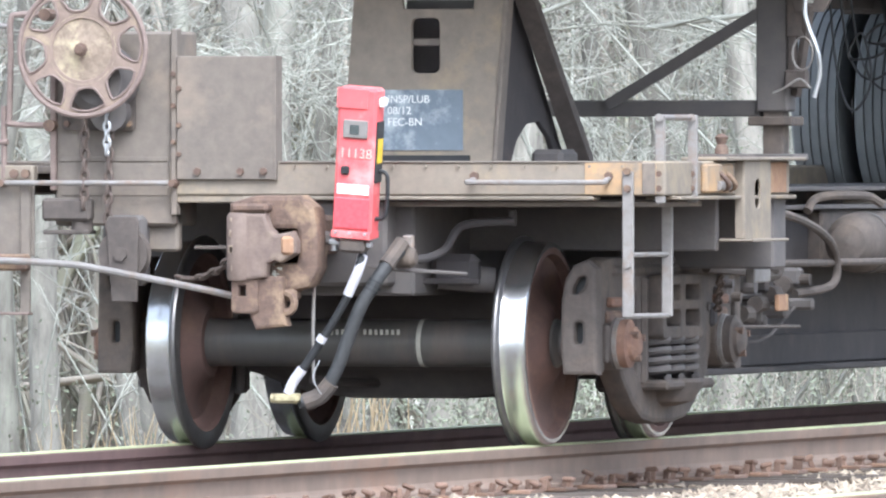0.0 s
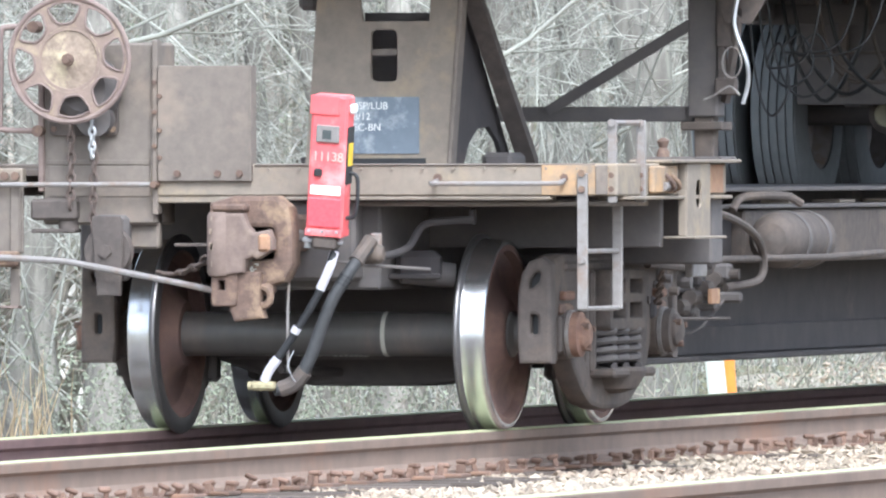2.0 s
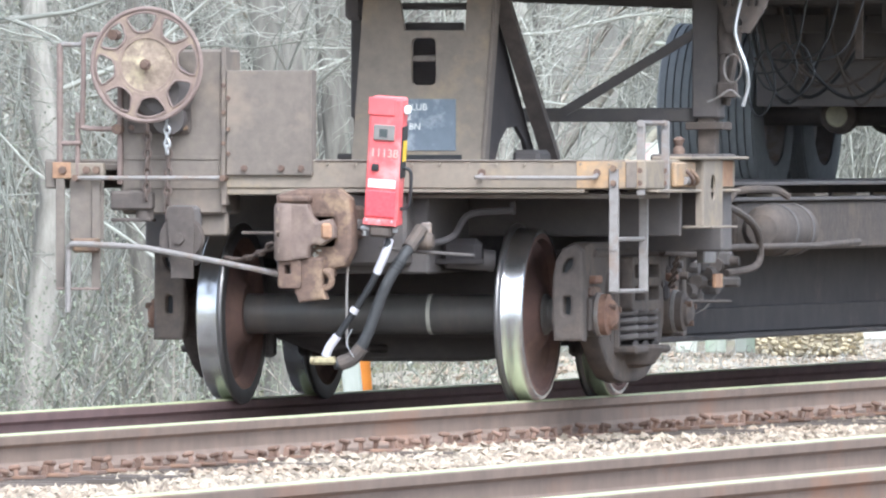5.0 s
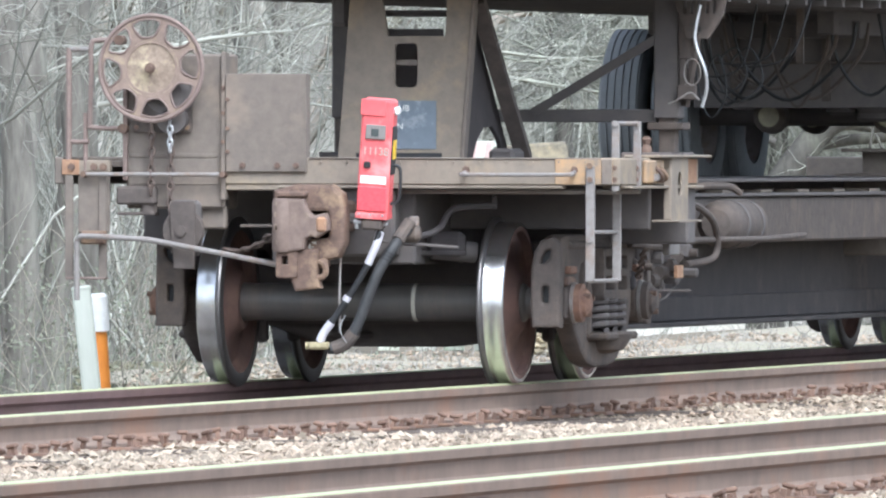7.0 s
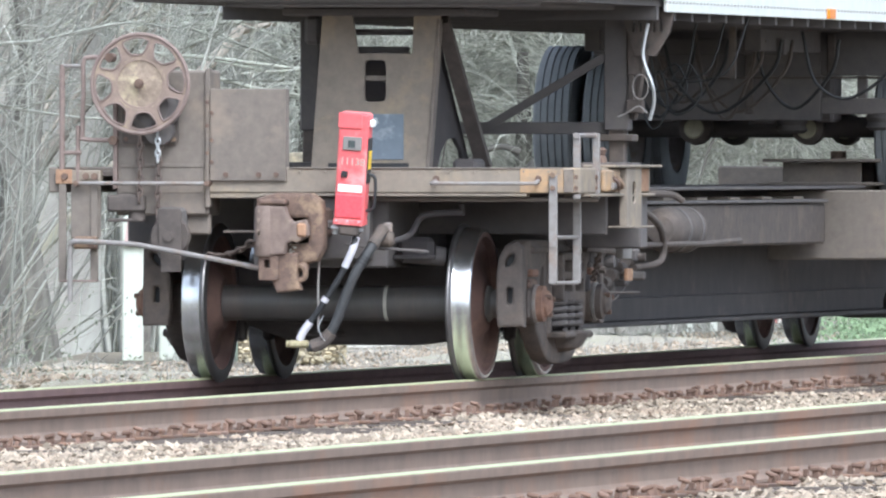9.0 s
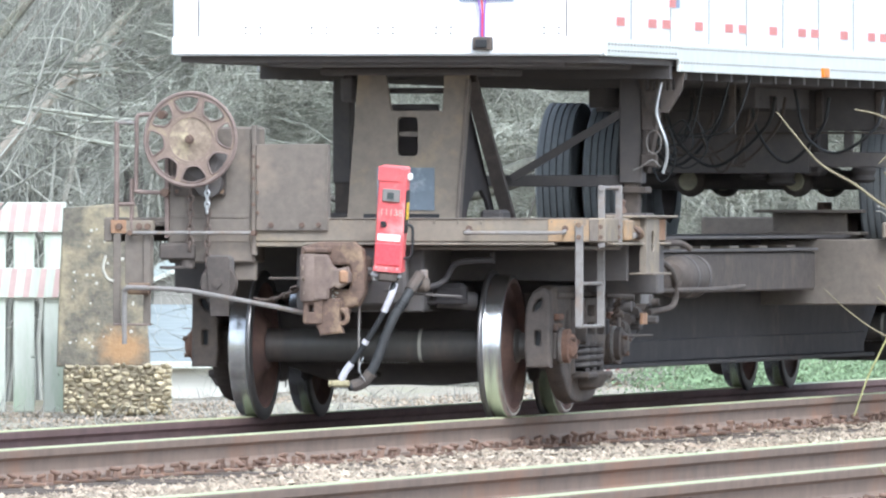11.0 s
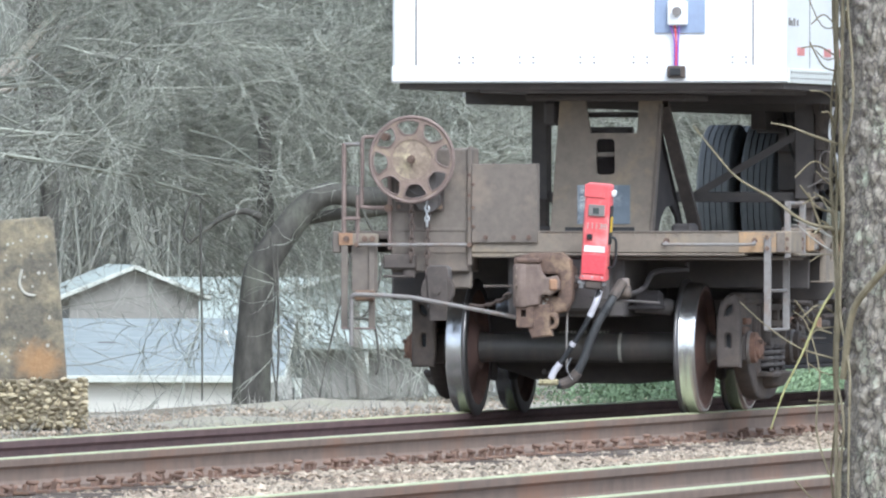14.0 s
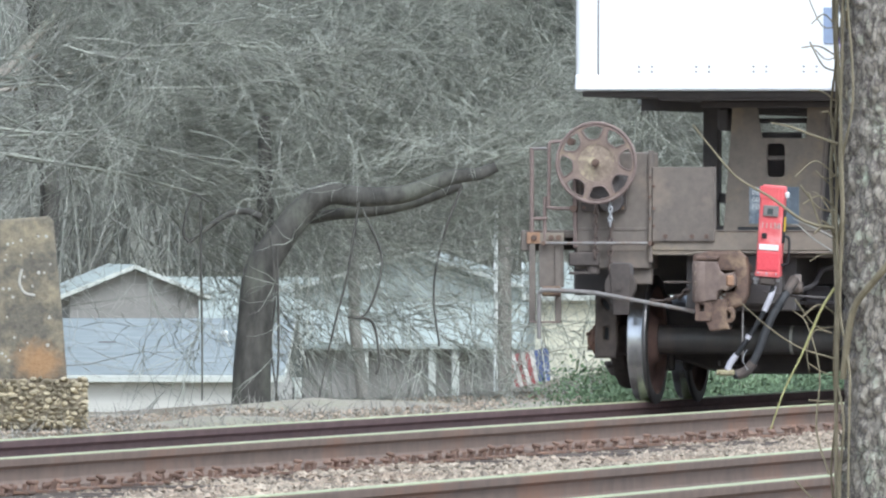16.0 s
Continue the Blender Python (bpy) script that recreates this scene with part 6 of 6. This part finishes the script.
# limbs that sweep across, drooping at their ends
for k in range(46):
    b0, e0 = rng.uniform(9.8, 13.6), rng.uniform(0.2, 1.15)
    W.limb(rng, onpic(b0, e0, rng.uniform(3.5, 9)), Vector((rng.choice((-1, 1, 1)), rng.gauss(0, 0.2), rng.uniform(-0.2, 0.25))).normalized(), rng.uniform(1.2, 2.2), rng.choice((0.006, 0.008, 0.01)), 3, 0.0, 4, 0.26, (5, 7), (0.35, 0.8), 0.1)
for k in range(34):
    b0, e0 = rng.uniform(11.6, 13.9), rng.uniform(0.2, 1.2)
    W.limb(rng, onpic(b0, e0, rng.uniform(3, 7)), Vector((1, rng.gauss(0.05, 0.1), rng.uniform(-0.24, 0.12))).normalized(), rng.uniform(2.6, 4.6), rng.uniform(0.011, 0.024), 3, 0.006, 5, 0.16, (8, 11), (0.22, 0.6), 0.06)
for k in range(10):
    W.limb(rng, onpic(rng.uniform(10.6, 11.7), rng.uniform(0.2, 1.0), rng.uniform(3, 6)), Vector((-1, rng.gauss(0.05, 0.1), rng.uniform(-0.3, 0.2))).normalized(), rng.uniform(2.0, 3.4), rng.uniform(0.01, 0.02), 3, 0.006, 5, 0.12, (7, 9), (0.22, 0.6), 0.06)
for k in range(12):
    W.limb(rng, onpic(rng.uniform(11.45, 12.6), rng.uniform(0.06, 0.16), rng.uniform(1.2, 2.5)), Vector((rng.gauss(0, 0.6), rng.gauss(0.1, 0.1), rng.uniform(-0.6, 0.5))).normalized(), rng.uniform(0.5, 1.3), rng.uniform(0.005, 0.01), 2, 0.03, 4, 0.22, (3, 5))
for k in range(14):
    W.limb(rng, onpic(rng.uniform(11.29, 11.6), rng.uniform(0.12, 0.19), rng.uniform(0.3, 0.8)), Vector((rng.choice((-0.6, 1, 1)), rng.gauss(0, 0.2), rng.uniform(-0.1, 0.5))).normalized(), rng.uniform(0.5, 1.2), rng.uniform(0.006, 0.012), 2, 0.01, 4, 0.24, (5, 7), (0.35, 0.8), 0.1)
for k in range(16):
    W.limb(rng, onpic(rng.uniform(12.1, 13.3), rng.uniform(0.16, 0.7), rng.uniform(0.6, 1.6)), Vector((1, rng.gauss(0, 0.05), rng.uniform(-0.2, 0.2))).normalized(), rng.uniform(1.2, 2.2), rng.uniform(0.006, 0.011), 3, 0.0, 4, 0.2, (4, 6), (0.3, 0.7), 0.1)
W.mesh("crown", CROWN, bent)
V = Stems()
for pts in (((12.41, 0.0), (12.41, -0.2), (12.405, -0.45), (12.405, -0.69)), ((12.17, -0.1), (12.15, -0.3), (12.165, -0.5), (12.14, -0.7)), ((12.145, -0.15), (12.14, -0.4), (12.14, -0.55), (12.15, -0.7)), ((11.86, 0.0), (11.9, -0.25), (11.95, -0.45), (12.0, -0.69)), ((11.85, -0.02), (11.78, -0.2), (11.83, -0.38), (11.9, -0.4)), ((11.88, -0.4), (11.81, -0.42), (11.79, -0.55), (11.8, -0.6)), ((11.5, 0.06), (11.56, -0.1), (11.6, -0.3), (11.58, -0.5)), ((12.45, -0.14), (12.47, -0.1), (12.44, 0.02), (12.38, 0.0))):
    V.stem(curve_pts([onpic(*p, -0.3) for p in pts], 6), 0.013, 0.008, 5)
V.mesh("hanging_vine", BARKDARK, bent)
# thin trees and brush round the houses
rng = random.Random(9)
for b, d, r, h in ((11.86, 150, 0.06, 8), (12.91, 160, 0.12, 10), (13.0, 215, 0.17, 11)):
    p = spot(b, d, 0)
    bare_tree(rng, (p.x, p.y, ground_z(p.x, p.y)), h, r, "thin grey bare tree before the houses", BARK if r < 0.1 else BARKDARK, TWIG, (rng.uniform(-0.5, 0.5), 0), 0.55 if r == 0.12 else 0.25, 16, 2, 1.0 if r < 0.1 else 0.3)
S = Stems()
for _ in range(34):
    b, d = rng.uniform(11.3, 11.95), rng.uniform(160, 240)
    p = spot(b, d, 0)
    p.z = ground_z(p.x, p.y)
    S.limb(rng, p, Vector((rng.gauss(0, 0.25), rng.gauss(0, 0.25), 1)).normalized(), rng.uniform(1.5, 4.5), 0.012, 1, 0, 3, 0.16, (2, 4), (0.4, 0.9), 0.15)
tagged(S.mesh("house_thicket", TWIG), "grey bare thicket between the track and the houses", "brush", kind="stuff")

# hedge and grass by the track's far end
rng = random.Random(6)
cs = []
for k in range(60):
    b = 9.4 + 1.47 * k / 60
    cs.append((spot(b + rng.uniform(-0.03, 0.03), 152 + rng.uniform(-2, 6), level(-0.66, 152) + rng.uniform(-0.28, 0.02)), (0.22, 0.5, 0.11), 560))
for k in range(90):
    b = rng.uniform(9.3, 10.8)
    d = rng.uniform(21.6, 23.5) / math.sin(radians(b))
    cs.append((sight(b, d, EYE.z + d * math.tan(radians(rng.uniform(-0.67, -0.565)))), (0.22, 0.7, 0.07), 230))
tagged(leaves(rng, cs, HEDGE, "hedge", 0.02), "low fresh green hedge beyond the track", "hedge", kind="stuff")


# ---- houses below the bank ----
ROOFBLUE = mat("pale blue-grey shingles", (0.27, 0.295, 0.3), (0.19, 0.212, 0.218), 2.4, 0.9, 0, 0.3, (0.31, 0.34, 0.335), 0.5, 0.42, stretch=(0.22, 0.22, 5))
ROOFGREEN = mat("pale grey-green shingles", (0.42, 0.46, 0.43), (0.31, 0.345, 0.32), 2.4, 0.9, 0, 0.3, (0.38, 0.41, 0.38), 0.5, 0.42, stretch=(0.22, 0.22, 5))
SIDING = mat("pale siding", (0.6, 0.58, 0.53), (0.54, 0.52, 0.47), 3, 0.8, 0, 0.1, stretch=(0.2, 0.2, 6))
BRICKWALL = mat("grey brown brick wall", (0.27, 0.255, 0.235), (0.21, 0.2, 0.185), 5, 0.9, 0, 0.3)
SIDINGGREEN = mat("pale green-grey siding", (0.34, 0.37, 0.345), (0.28, 0.305, 0.285), 3, 0.85, 0, 0.1, stretch=(0.2, 0.2, 6))
CREAM = mat("cream siding", (0.6, 0.57, 0.44), (0.52, 0.5, 0.39), 3, 0.8, 0, 0.1, stretch=(0.2, 0.2, 6))
TRIM = mat("white painted trim", (0.56, 0.57, 0.52), (0.46, 0.47, 0.43), 4, 0.6)
GLASS = mat("dark window glass", (0.05, 0.06, 0.07), (0.08, 0.09, 0.1), 2, 0.1, 0, 0)


def house(label, b, d, width, depth, z0, eave, ridge, roof, wall, along=True, turn=0.0, windows=()):
    """Gabled house; along: the ridge runs across the view."""
    h = thing("house", label, "house", "houses below the bank")
    c = spot(b, d, z0)
    h.matrix_basis = Matrix.Translation(c) @ Matrix.Rotation(radians(b + turn), 4, "Z")
    e, r = eave - z0, ridge - z0
    w, q = width / 2, depth / 2
    if along:
        prof, span, M = [(-q, 0), (-q, e), (0, r - 0.05), (q, e), (q, 0)], width, YZ
        slopes = [((-q - 0.4, e - 0.4 * (r - e) / q), (0, r)), ((0, r), (q + 0.4, e - 0.4 * (r - e) / q))]
    else:
        prof, span, M = [(-w, 0), (-w, e), (0, r - 0.05), (w, e), (w, 0)], depth, XZ
        slopes = [((-w - 0.4, e - 0.4 * (r - e) / w), (0, r)), ((0, r), (w + 0.4, e - 0.4 * (r - e) / w))]
    plate("wall", [prof], span, wall, h, M, 0.01)
    for (a0, z0_), (a1, z1_) in slopes:
        rf = plate("roof", [[(a0, z0_), (a1, z1_), (a1, z1_ + 0.14), (a0, z0_ + 0.14)]], span + 0.8, roof, h, M, 0.01)
        for s in (-1, 1):
            mm = Matrix.Translation((s * (span / 2 + 0.42), 0, 0)) if along else Matrix.Translation((0, s * (span / 2 + 0.42), 0))
            plate("rake_trim", [[(a0, z0_ + 0.02), (a1, z1_ + 0.02), (a1, z1_ + 0.15), (a0, z0_ + 0.15)]], 0.06, TRIM, rf, mm @ M, 0.005)
    if along:
        part("gutter", box((-w - 0.4, -q - 0.5, e - 0.4 * (r - e) / q - 0.1), (w + 0.4, -q - 0.38, e - 0.4 * (r - e) / q + 0.12), 0.02), TRIM, h, "white gutter")
    for x, z, ww, hh in windows:
        y = -q if along else -depth / 2
        wd = part("window", box((x - ww / 2, y - 0.06, z), (x + ww / 2, y + 0.02, z + hh), 0.01), TRIM, h)
        part("pane", box((x - ww / 2 + 0.08, y - 0.075, z + 0.08), (x + ww / 2 - 0.08, y - 0.061, z + hh - 0.08), 0), GLASS, wd)
    return h


ha = house("pale siding house with a blue-grey shingle roof", 12.57, 480, 7.9, 6.5, -6.9, -3.4, -1.9, ROOFBLUE, SIDING, True, -6, ((-2.2, 1.2, 1.1, 1.2), (1.5, 1.2, 1.1, 1.2)))
part("roof_vent", box((-1.6, -1.6, 4.2), (-1.0, -1.2, 4.45), 0.04), DARK, ha)
part("satellite_dish", lathe([(0.0, 0.0), (0.02, 0.06), (0.05, 0.11)], 16, "Y", at=(2.35, -2.0, 4.7)), ALU, ha, "grey satellite dish")
part("dish_mast", tube([(2.35, -2.0, 4.7), (2.6, -1.6, 4.0)], 0.04, 6), ALU, ha)
hb_ = house("low brick house with a pale green-grey roof", 12.685, 540, 4.4, 12, -7.5, -1.3, -0.4, ROOFGREEN, BRICKWALL, False, 4)
hc_ = house("long pale-roofed house behind the trees", 12.15, 556, 8.4, 8, -7.5, -4.2, -0.9, ROOFGREEN, BRICKWALL, True, 0, ((-2, 1.2, 1, 1.2), (1, 1.2, 1, 1.2)))
hd_ = house("gabled house with a pale roof and a porch", 11.63, 540, 7.6, 9, -7.2, -1.1, 0.05, ROOFGREEN, SIDINGGREEN, False, -5, ((1.2, 1.6, 1.0, 1.6), (-2, 1.6, 1.0, 1.6)))
pr = plate("porch_roof", [[(-6.9, 4.1), (-4.5, 5.5), (-4.5, 5.65), (-6.9, 4.25)]], 8.0, ROOFGREEN, hd_, YZ, 0.01)
for x in (-3.8, -1.5, 0.8, 1.6, 3.6):
    part("porch_post", box((x - 0.12, -6.7, 0), (x + 0.12, -6.46, 4.15), 0.02), TRIM, hd_)
part("porch_wall", box((-3.7, -6.1, 0), (3.7, -4.52, 4.4), 0.02), BRICKWALL, hd_, "grey brown brick porch wall")

house("cream siding house with a pale grey-green roof", 11.03, 525, 4.2, 6, -7.2, -1.2, -0.3, ROOFGREEN, CREAM, True, 0)

# poles and flag
POLE = mat("weathered pole wood", (0.22, 0.2, 0.175), (0.15, 0.138, 0.12), 5, 0.95, 0, 0.4, stretch=(1, 1, 0.1))
p = spot(11.352, 292, 0)
up = thing("utility_pole", "weathered grey wooden utility pole", "utility pole")
up.location = (p.x, p.y, ground_z(p.x, p.y))
part("shaft", lathe([(0, 0.14), (4, 0.135), (level(0.09, 292) - up.location.z, 0.11)], 12, "Z"), POLE, up)
part("conduit", cyl((-0.16, -0.05, 0), (-0.16, -0.05, level(0.08, 292) - up.location.z), 0.042, 8), ALU, up, "pale conduit on the pole")
FLAGRED = mat("red flag cloth", (0.3, 0.09, 0.09), (0.26, 0.08, 0.08), 4, 0.9)
FLAGBLUE = mat("blue flag cloth", (0.1, 0.13, 0.26), (0.08, 0.1, 0.22), 4, 0.9)
fl = thing("flag", "drooping red, white and blue flag on a slanted staff", "flag")
fl.location = spot(11.265, 430, level(-0.5, 430))
fl.rotation_euler = (0, 0, radians(11))
fpx = 430 * math.tan(radians(1.45 / 508.6))
part("staff", tube([(14 * fpx, 0, 14 * fpx), (30 * fpx, 0, -120 * fpx)], 0.02, 6), TRIM, fl)
for k in range(9):
    w0 = -32 + 6.2 * k
    bm = bmesh.new()
    for i in range(7):
        t = i / 6
        for s in (0, 1):
            bm.verts.new(((w0 + 6.2 * s + 30 * t * (1 - 0.1 * k)) * fpx, 0.05 * math.sin(3 * t + k), (-12 + 1.2 * k - 84 * t) * fpx))
    bm.verts.ensure_lookup_table()
    for i in range(6):
        a = 2 * i
        bm.faces.new([bm.verts[q] for q in (a, a + 1, a + 3, a + 2)])
    part("stripe", bm, (FLAGRED, SIDING)[k % 2] if k < 6 else FLAGBLUE, fl)

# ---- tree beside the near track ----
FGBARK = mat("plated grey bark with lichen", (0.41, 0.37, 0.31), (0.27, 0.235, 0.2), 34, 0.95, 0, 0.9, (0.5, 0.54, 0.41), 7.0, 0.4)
VINE = mat("tan vine stems", (0.27, 0.23, 0.155), (0.19, 0.16, 0.105), 22, 0.9, 0, 0.3)
VINEGREEN = mat("yellow green creeper stem", (0.42, 0.4, 0.18), (0.34, 0.32, 0.15), 20, 0.8)


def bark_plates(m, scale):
    """Darkens the cracks between the bark's plates: their shade put into the colour."""
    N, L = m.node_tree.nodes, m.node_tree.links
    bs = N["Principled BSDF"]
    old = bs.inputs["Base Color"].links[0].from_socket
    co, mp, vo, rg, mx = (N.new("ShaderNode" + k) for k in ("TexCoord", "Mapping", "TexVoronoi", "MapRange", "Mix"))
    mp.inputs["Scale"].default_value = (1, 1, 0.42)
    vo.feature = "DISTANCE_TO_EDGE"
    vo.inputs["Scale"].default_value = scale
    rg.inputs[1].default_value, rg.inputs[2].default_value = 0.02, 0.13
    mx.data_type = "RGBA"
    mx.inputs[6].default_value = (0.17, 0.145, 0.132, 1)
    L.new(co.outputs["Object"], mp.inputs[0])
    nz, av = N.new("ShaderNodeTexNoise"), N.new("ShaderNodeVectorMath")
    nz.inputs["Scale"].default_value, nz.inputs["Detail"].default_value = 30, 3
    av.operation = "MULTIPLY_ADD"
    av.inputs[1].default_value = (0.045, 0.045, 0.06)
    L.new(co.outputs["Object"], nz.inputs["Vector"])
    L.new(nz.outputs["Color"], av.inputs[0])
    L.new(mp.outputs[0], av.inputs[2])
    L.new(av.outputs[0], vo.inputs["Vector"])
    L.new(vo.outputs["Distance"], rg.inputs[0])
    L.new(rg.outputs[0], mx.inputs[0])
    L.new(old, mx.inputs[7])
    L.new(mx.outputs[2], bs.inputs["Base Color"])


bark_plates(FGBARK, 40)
ft = thing("old_tree", "thick tree trunk with plated lichened bark and climbing vines", "tree")
FD, FR = 48.0, 0.33
fc = sight(9.858 - math.degrees(FR / FD), FD, 0)
ft.location = (fc.x, fc.y, 0)
verts, cols, rows = [], 340, 520
for j in range(rows + 1):
    z = -0.6 + 4.4 * j / rows
    flare = 1 + 0.10 * math.exp(-(z + 0.6) / 0.5) - 0.02 * math.sin(z * 2.1)
    for i in range(cols):
        a = i * math.tau / cols
        x, y = math.cos(a), math.sin(a)
        w = noise.noise((x * 5, y * 5, z * 4)) * 0.12
        d, _ = noise.voronoi((x * FR * 36 + w * 9, y * FR * 36 - w * 5, z * 13 + w * 10))
        crack = min(1.0, (d[1] - d[0]) * 2.6)
        r = FR * flare + 0.024 * crack * (0.6 + 0.8 * abs(noise.noise((x * 9, y * 9, z * 12)))) + 0.012 * noise.noise((x * 2, y * 2, z * 1.2)) + 0.004 * noise.noise((x * 16, y * 16, z * 40))
        verts.append((r * x, r * y, z))
faces = [(j * cols + i, j * cols + (i + 1) % cols, (j + 1) * cols + (i + 1) % cols, (j + 1) * cols + i) for j in range(rows) for i in range(cols)]
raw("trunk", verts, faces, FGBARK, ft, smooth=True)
rng = random.Random(2)
for lx_, ph, rr, f in ((-0.35, 0.0, 0.0085, 3.1), (-0.34, 1.3, 0.0065, 4.3), (-0.325, 3.6, 0.0075, 2.2), (-0.3, 5.0, 0.005, 5.2), (-0.352, 2.2, 0.005, 5.9), (-0.335, 4.2, 0.006, 7.1)):
    pts = []
    for k in range(26):
        z = -0.5 + 4.0 * k / 25
        x = lx_ + 0.02 * math.sin(z * f + ph) + 0.011 * math.sin(z * f * 2.7 + 2 * ph) + rng.gauss(0, 0.004)
        y = -math.sqrt(max(0.0, 0.36 ** 2 - x * x)) - 0.014
        pts.append((x, y, z))
    part("vine", tube(curve_pts(pts, 4), rr * 0.75, 6), VINE, ft)
for k in range(26):
    z = rng.uniform(0.3, 2.4)
    L, s = rng.uniform(0.03, 0.12), rng.choice((-1, -1, 1))
    part("rootlet", tube(curve_pts([(-0.355, -0.05, z), (-0.355 + s * L * 0.5, -0.09, z + rng.uniform(-0.02, 0.05)), (-0.355 + s * L, -0.12 if s < 0 else -0.3, z + rng.uniform(-0.03, 0.1))], 4), rng.uniform(0.0018, 0.0035), 5), VINE, ft)
part("vine", tube(curve_pts([(-0.31, -0.2, 0.75), (-0.27, -0.26, 0.95), (-0.2, -0.32, 1.04), (-0.12, -0.36, 1.12), (-0.03, -0.37, 1.2)], 5), 0.011, 8), VINE, ft)
UX = 48 * math.tan(radians(1 / 482.2))


def twig(pix, r0, r1, material, dy=-0.1):
    """A stem given by offsets from the trunk's left edge, across and above eye level."""
    S = Stems()
    pts = curve_pts([Vector((-FR + (x - 18) * UX, dy, EYE.z + (z + 33) * UX)) for x, z in pix], 5)
    S.stem(pts, r0 * 0.5, r1 * 0.45, 6)
    ob = S.mesh("side_twig", material, ft)
    return ob


twig([(10, 105), (-30, 118), (-75, 135), (-110, 142)], 0.010, 0.005, VINE)
twig([(5, -45), (-50, -32), (-110, 10), (-170, 45), (-215, 95), (-250, 138)], 0.012, 0.005, VINE)
twig([(5, -150), (-20, -190), (-55, -270), (-85, -330), (-110, -400)], 0.011, 0.005, VINEGREEN)
twig([(5, -275), (-60, -255), (-120, -215), (-165, -175)], 0.007, 0.003, VINE)
twig([(0, -60), (-40, -40), (-70, -28)], 0.008, 0.003, TWIGPALE)
twig([(0, -85), (-35, -62), (-60, -40), (-72, -38)], 0.007, 0.003, TWIGPALE)
twig([(0, -20), (-20, 10), (-34, 20)], 0.006, 0.003, VINE)
twig([(-5, -480), (-28, -400), (-22, -300), (-45, -215), (-70, -190)], 0.008, 0.004, VINE)
twig([(0, -230), (-30, -225), (-45, -260), (-40, -300)], 0.006, 0.003, VINE)


# ---- movement ----
def motions():
    run = [(0.5 * k, travel(0.5 * k)) for k in range(33)]
    for mover in (car, eot, trl):
        walk(mover, [(t, pose(TRACK_FAR, s, 0)) for t, s in run])
    for ws, y in wheelsets:
        walk(ws, [(0.1 * k, pose(0, y, 0.4195, -math.degrees((travel(0.1 * k) - travel(0)) / 0.4195))) for k in range(161)])


motions()
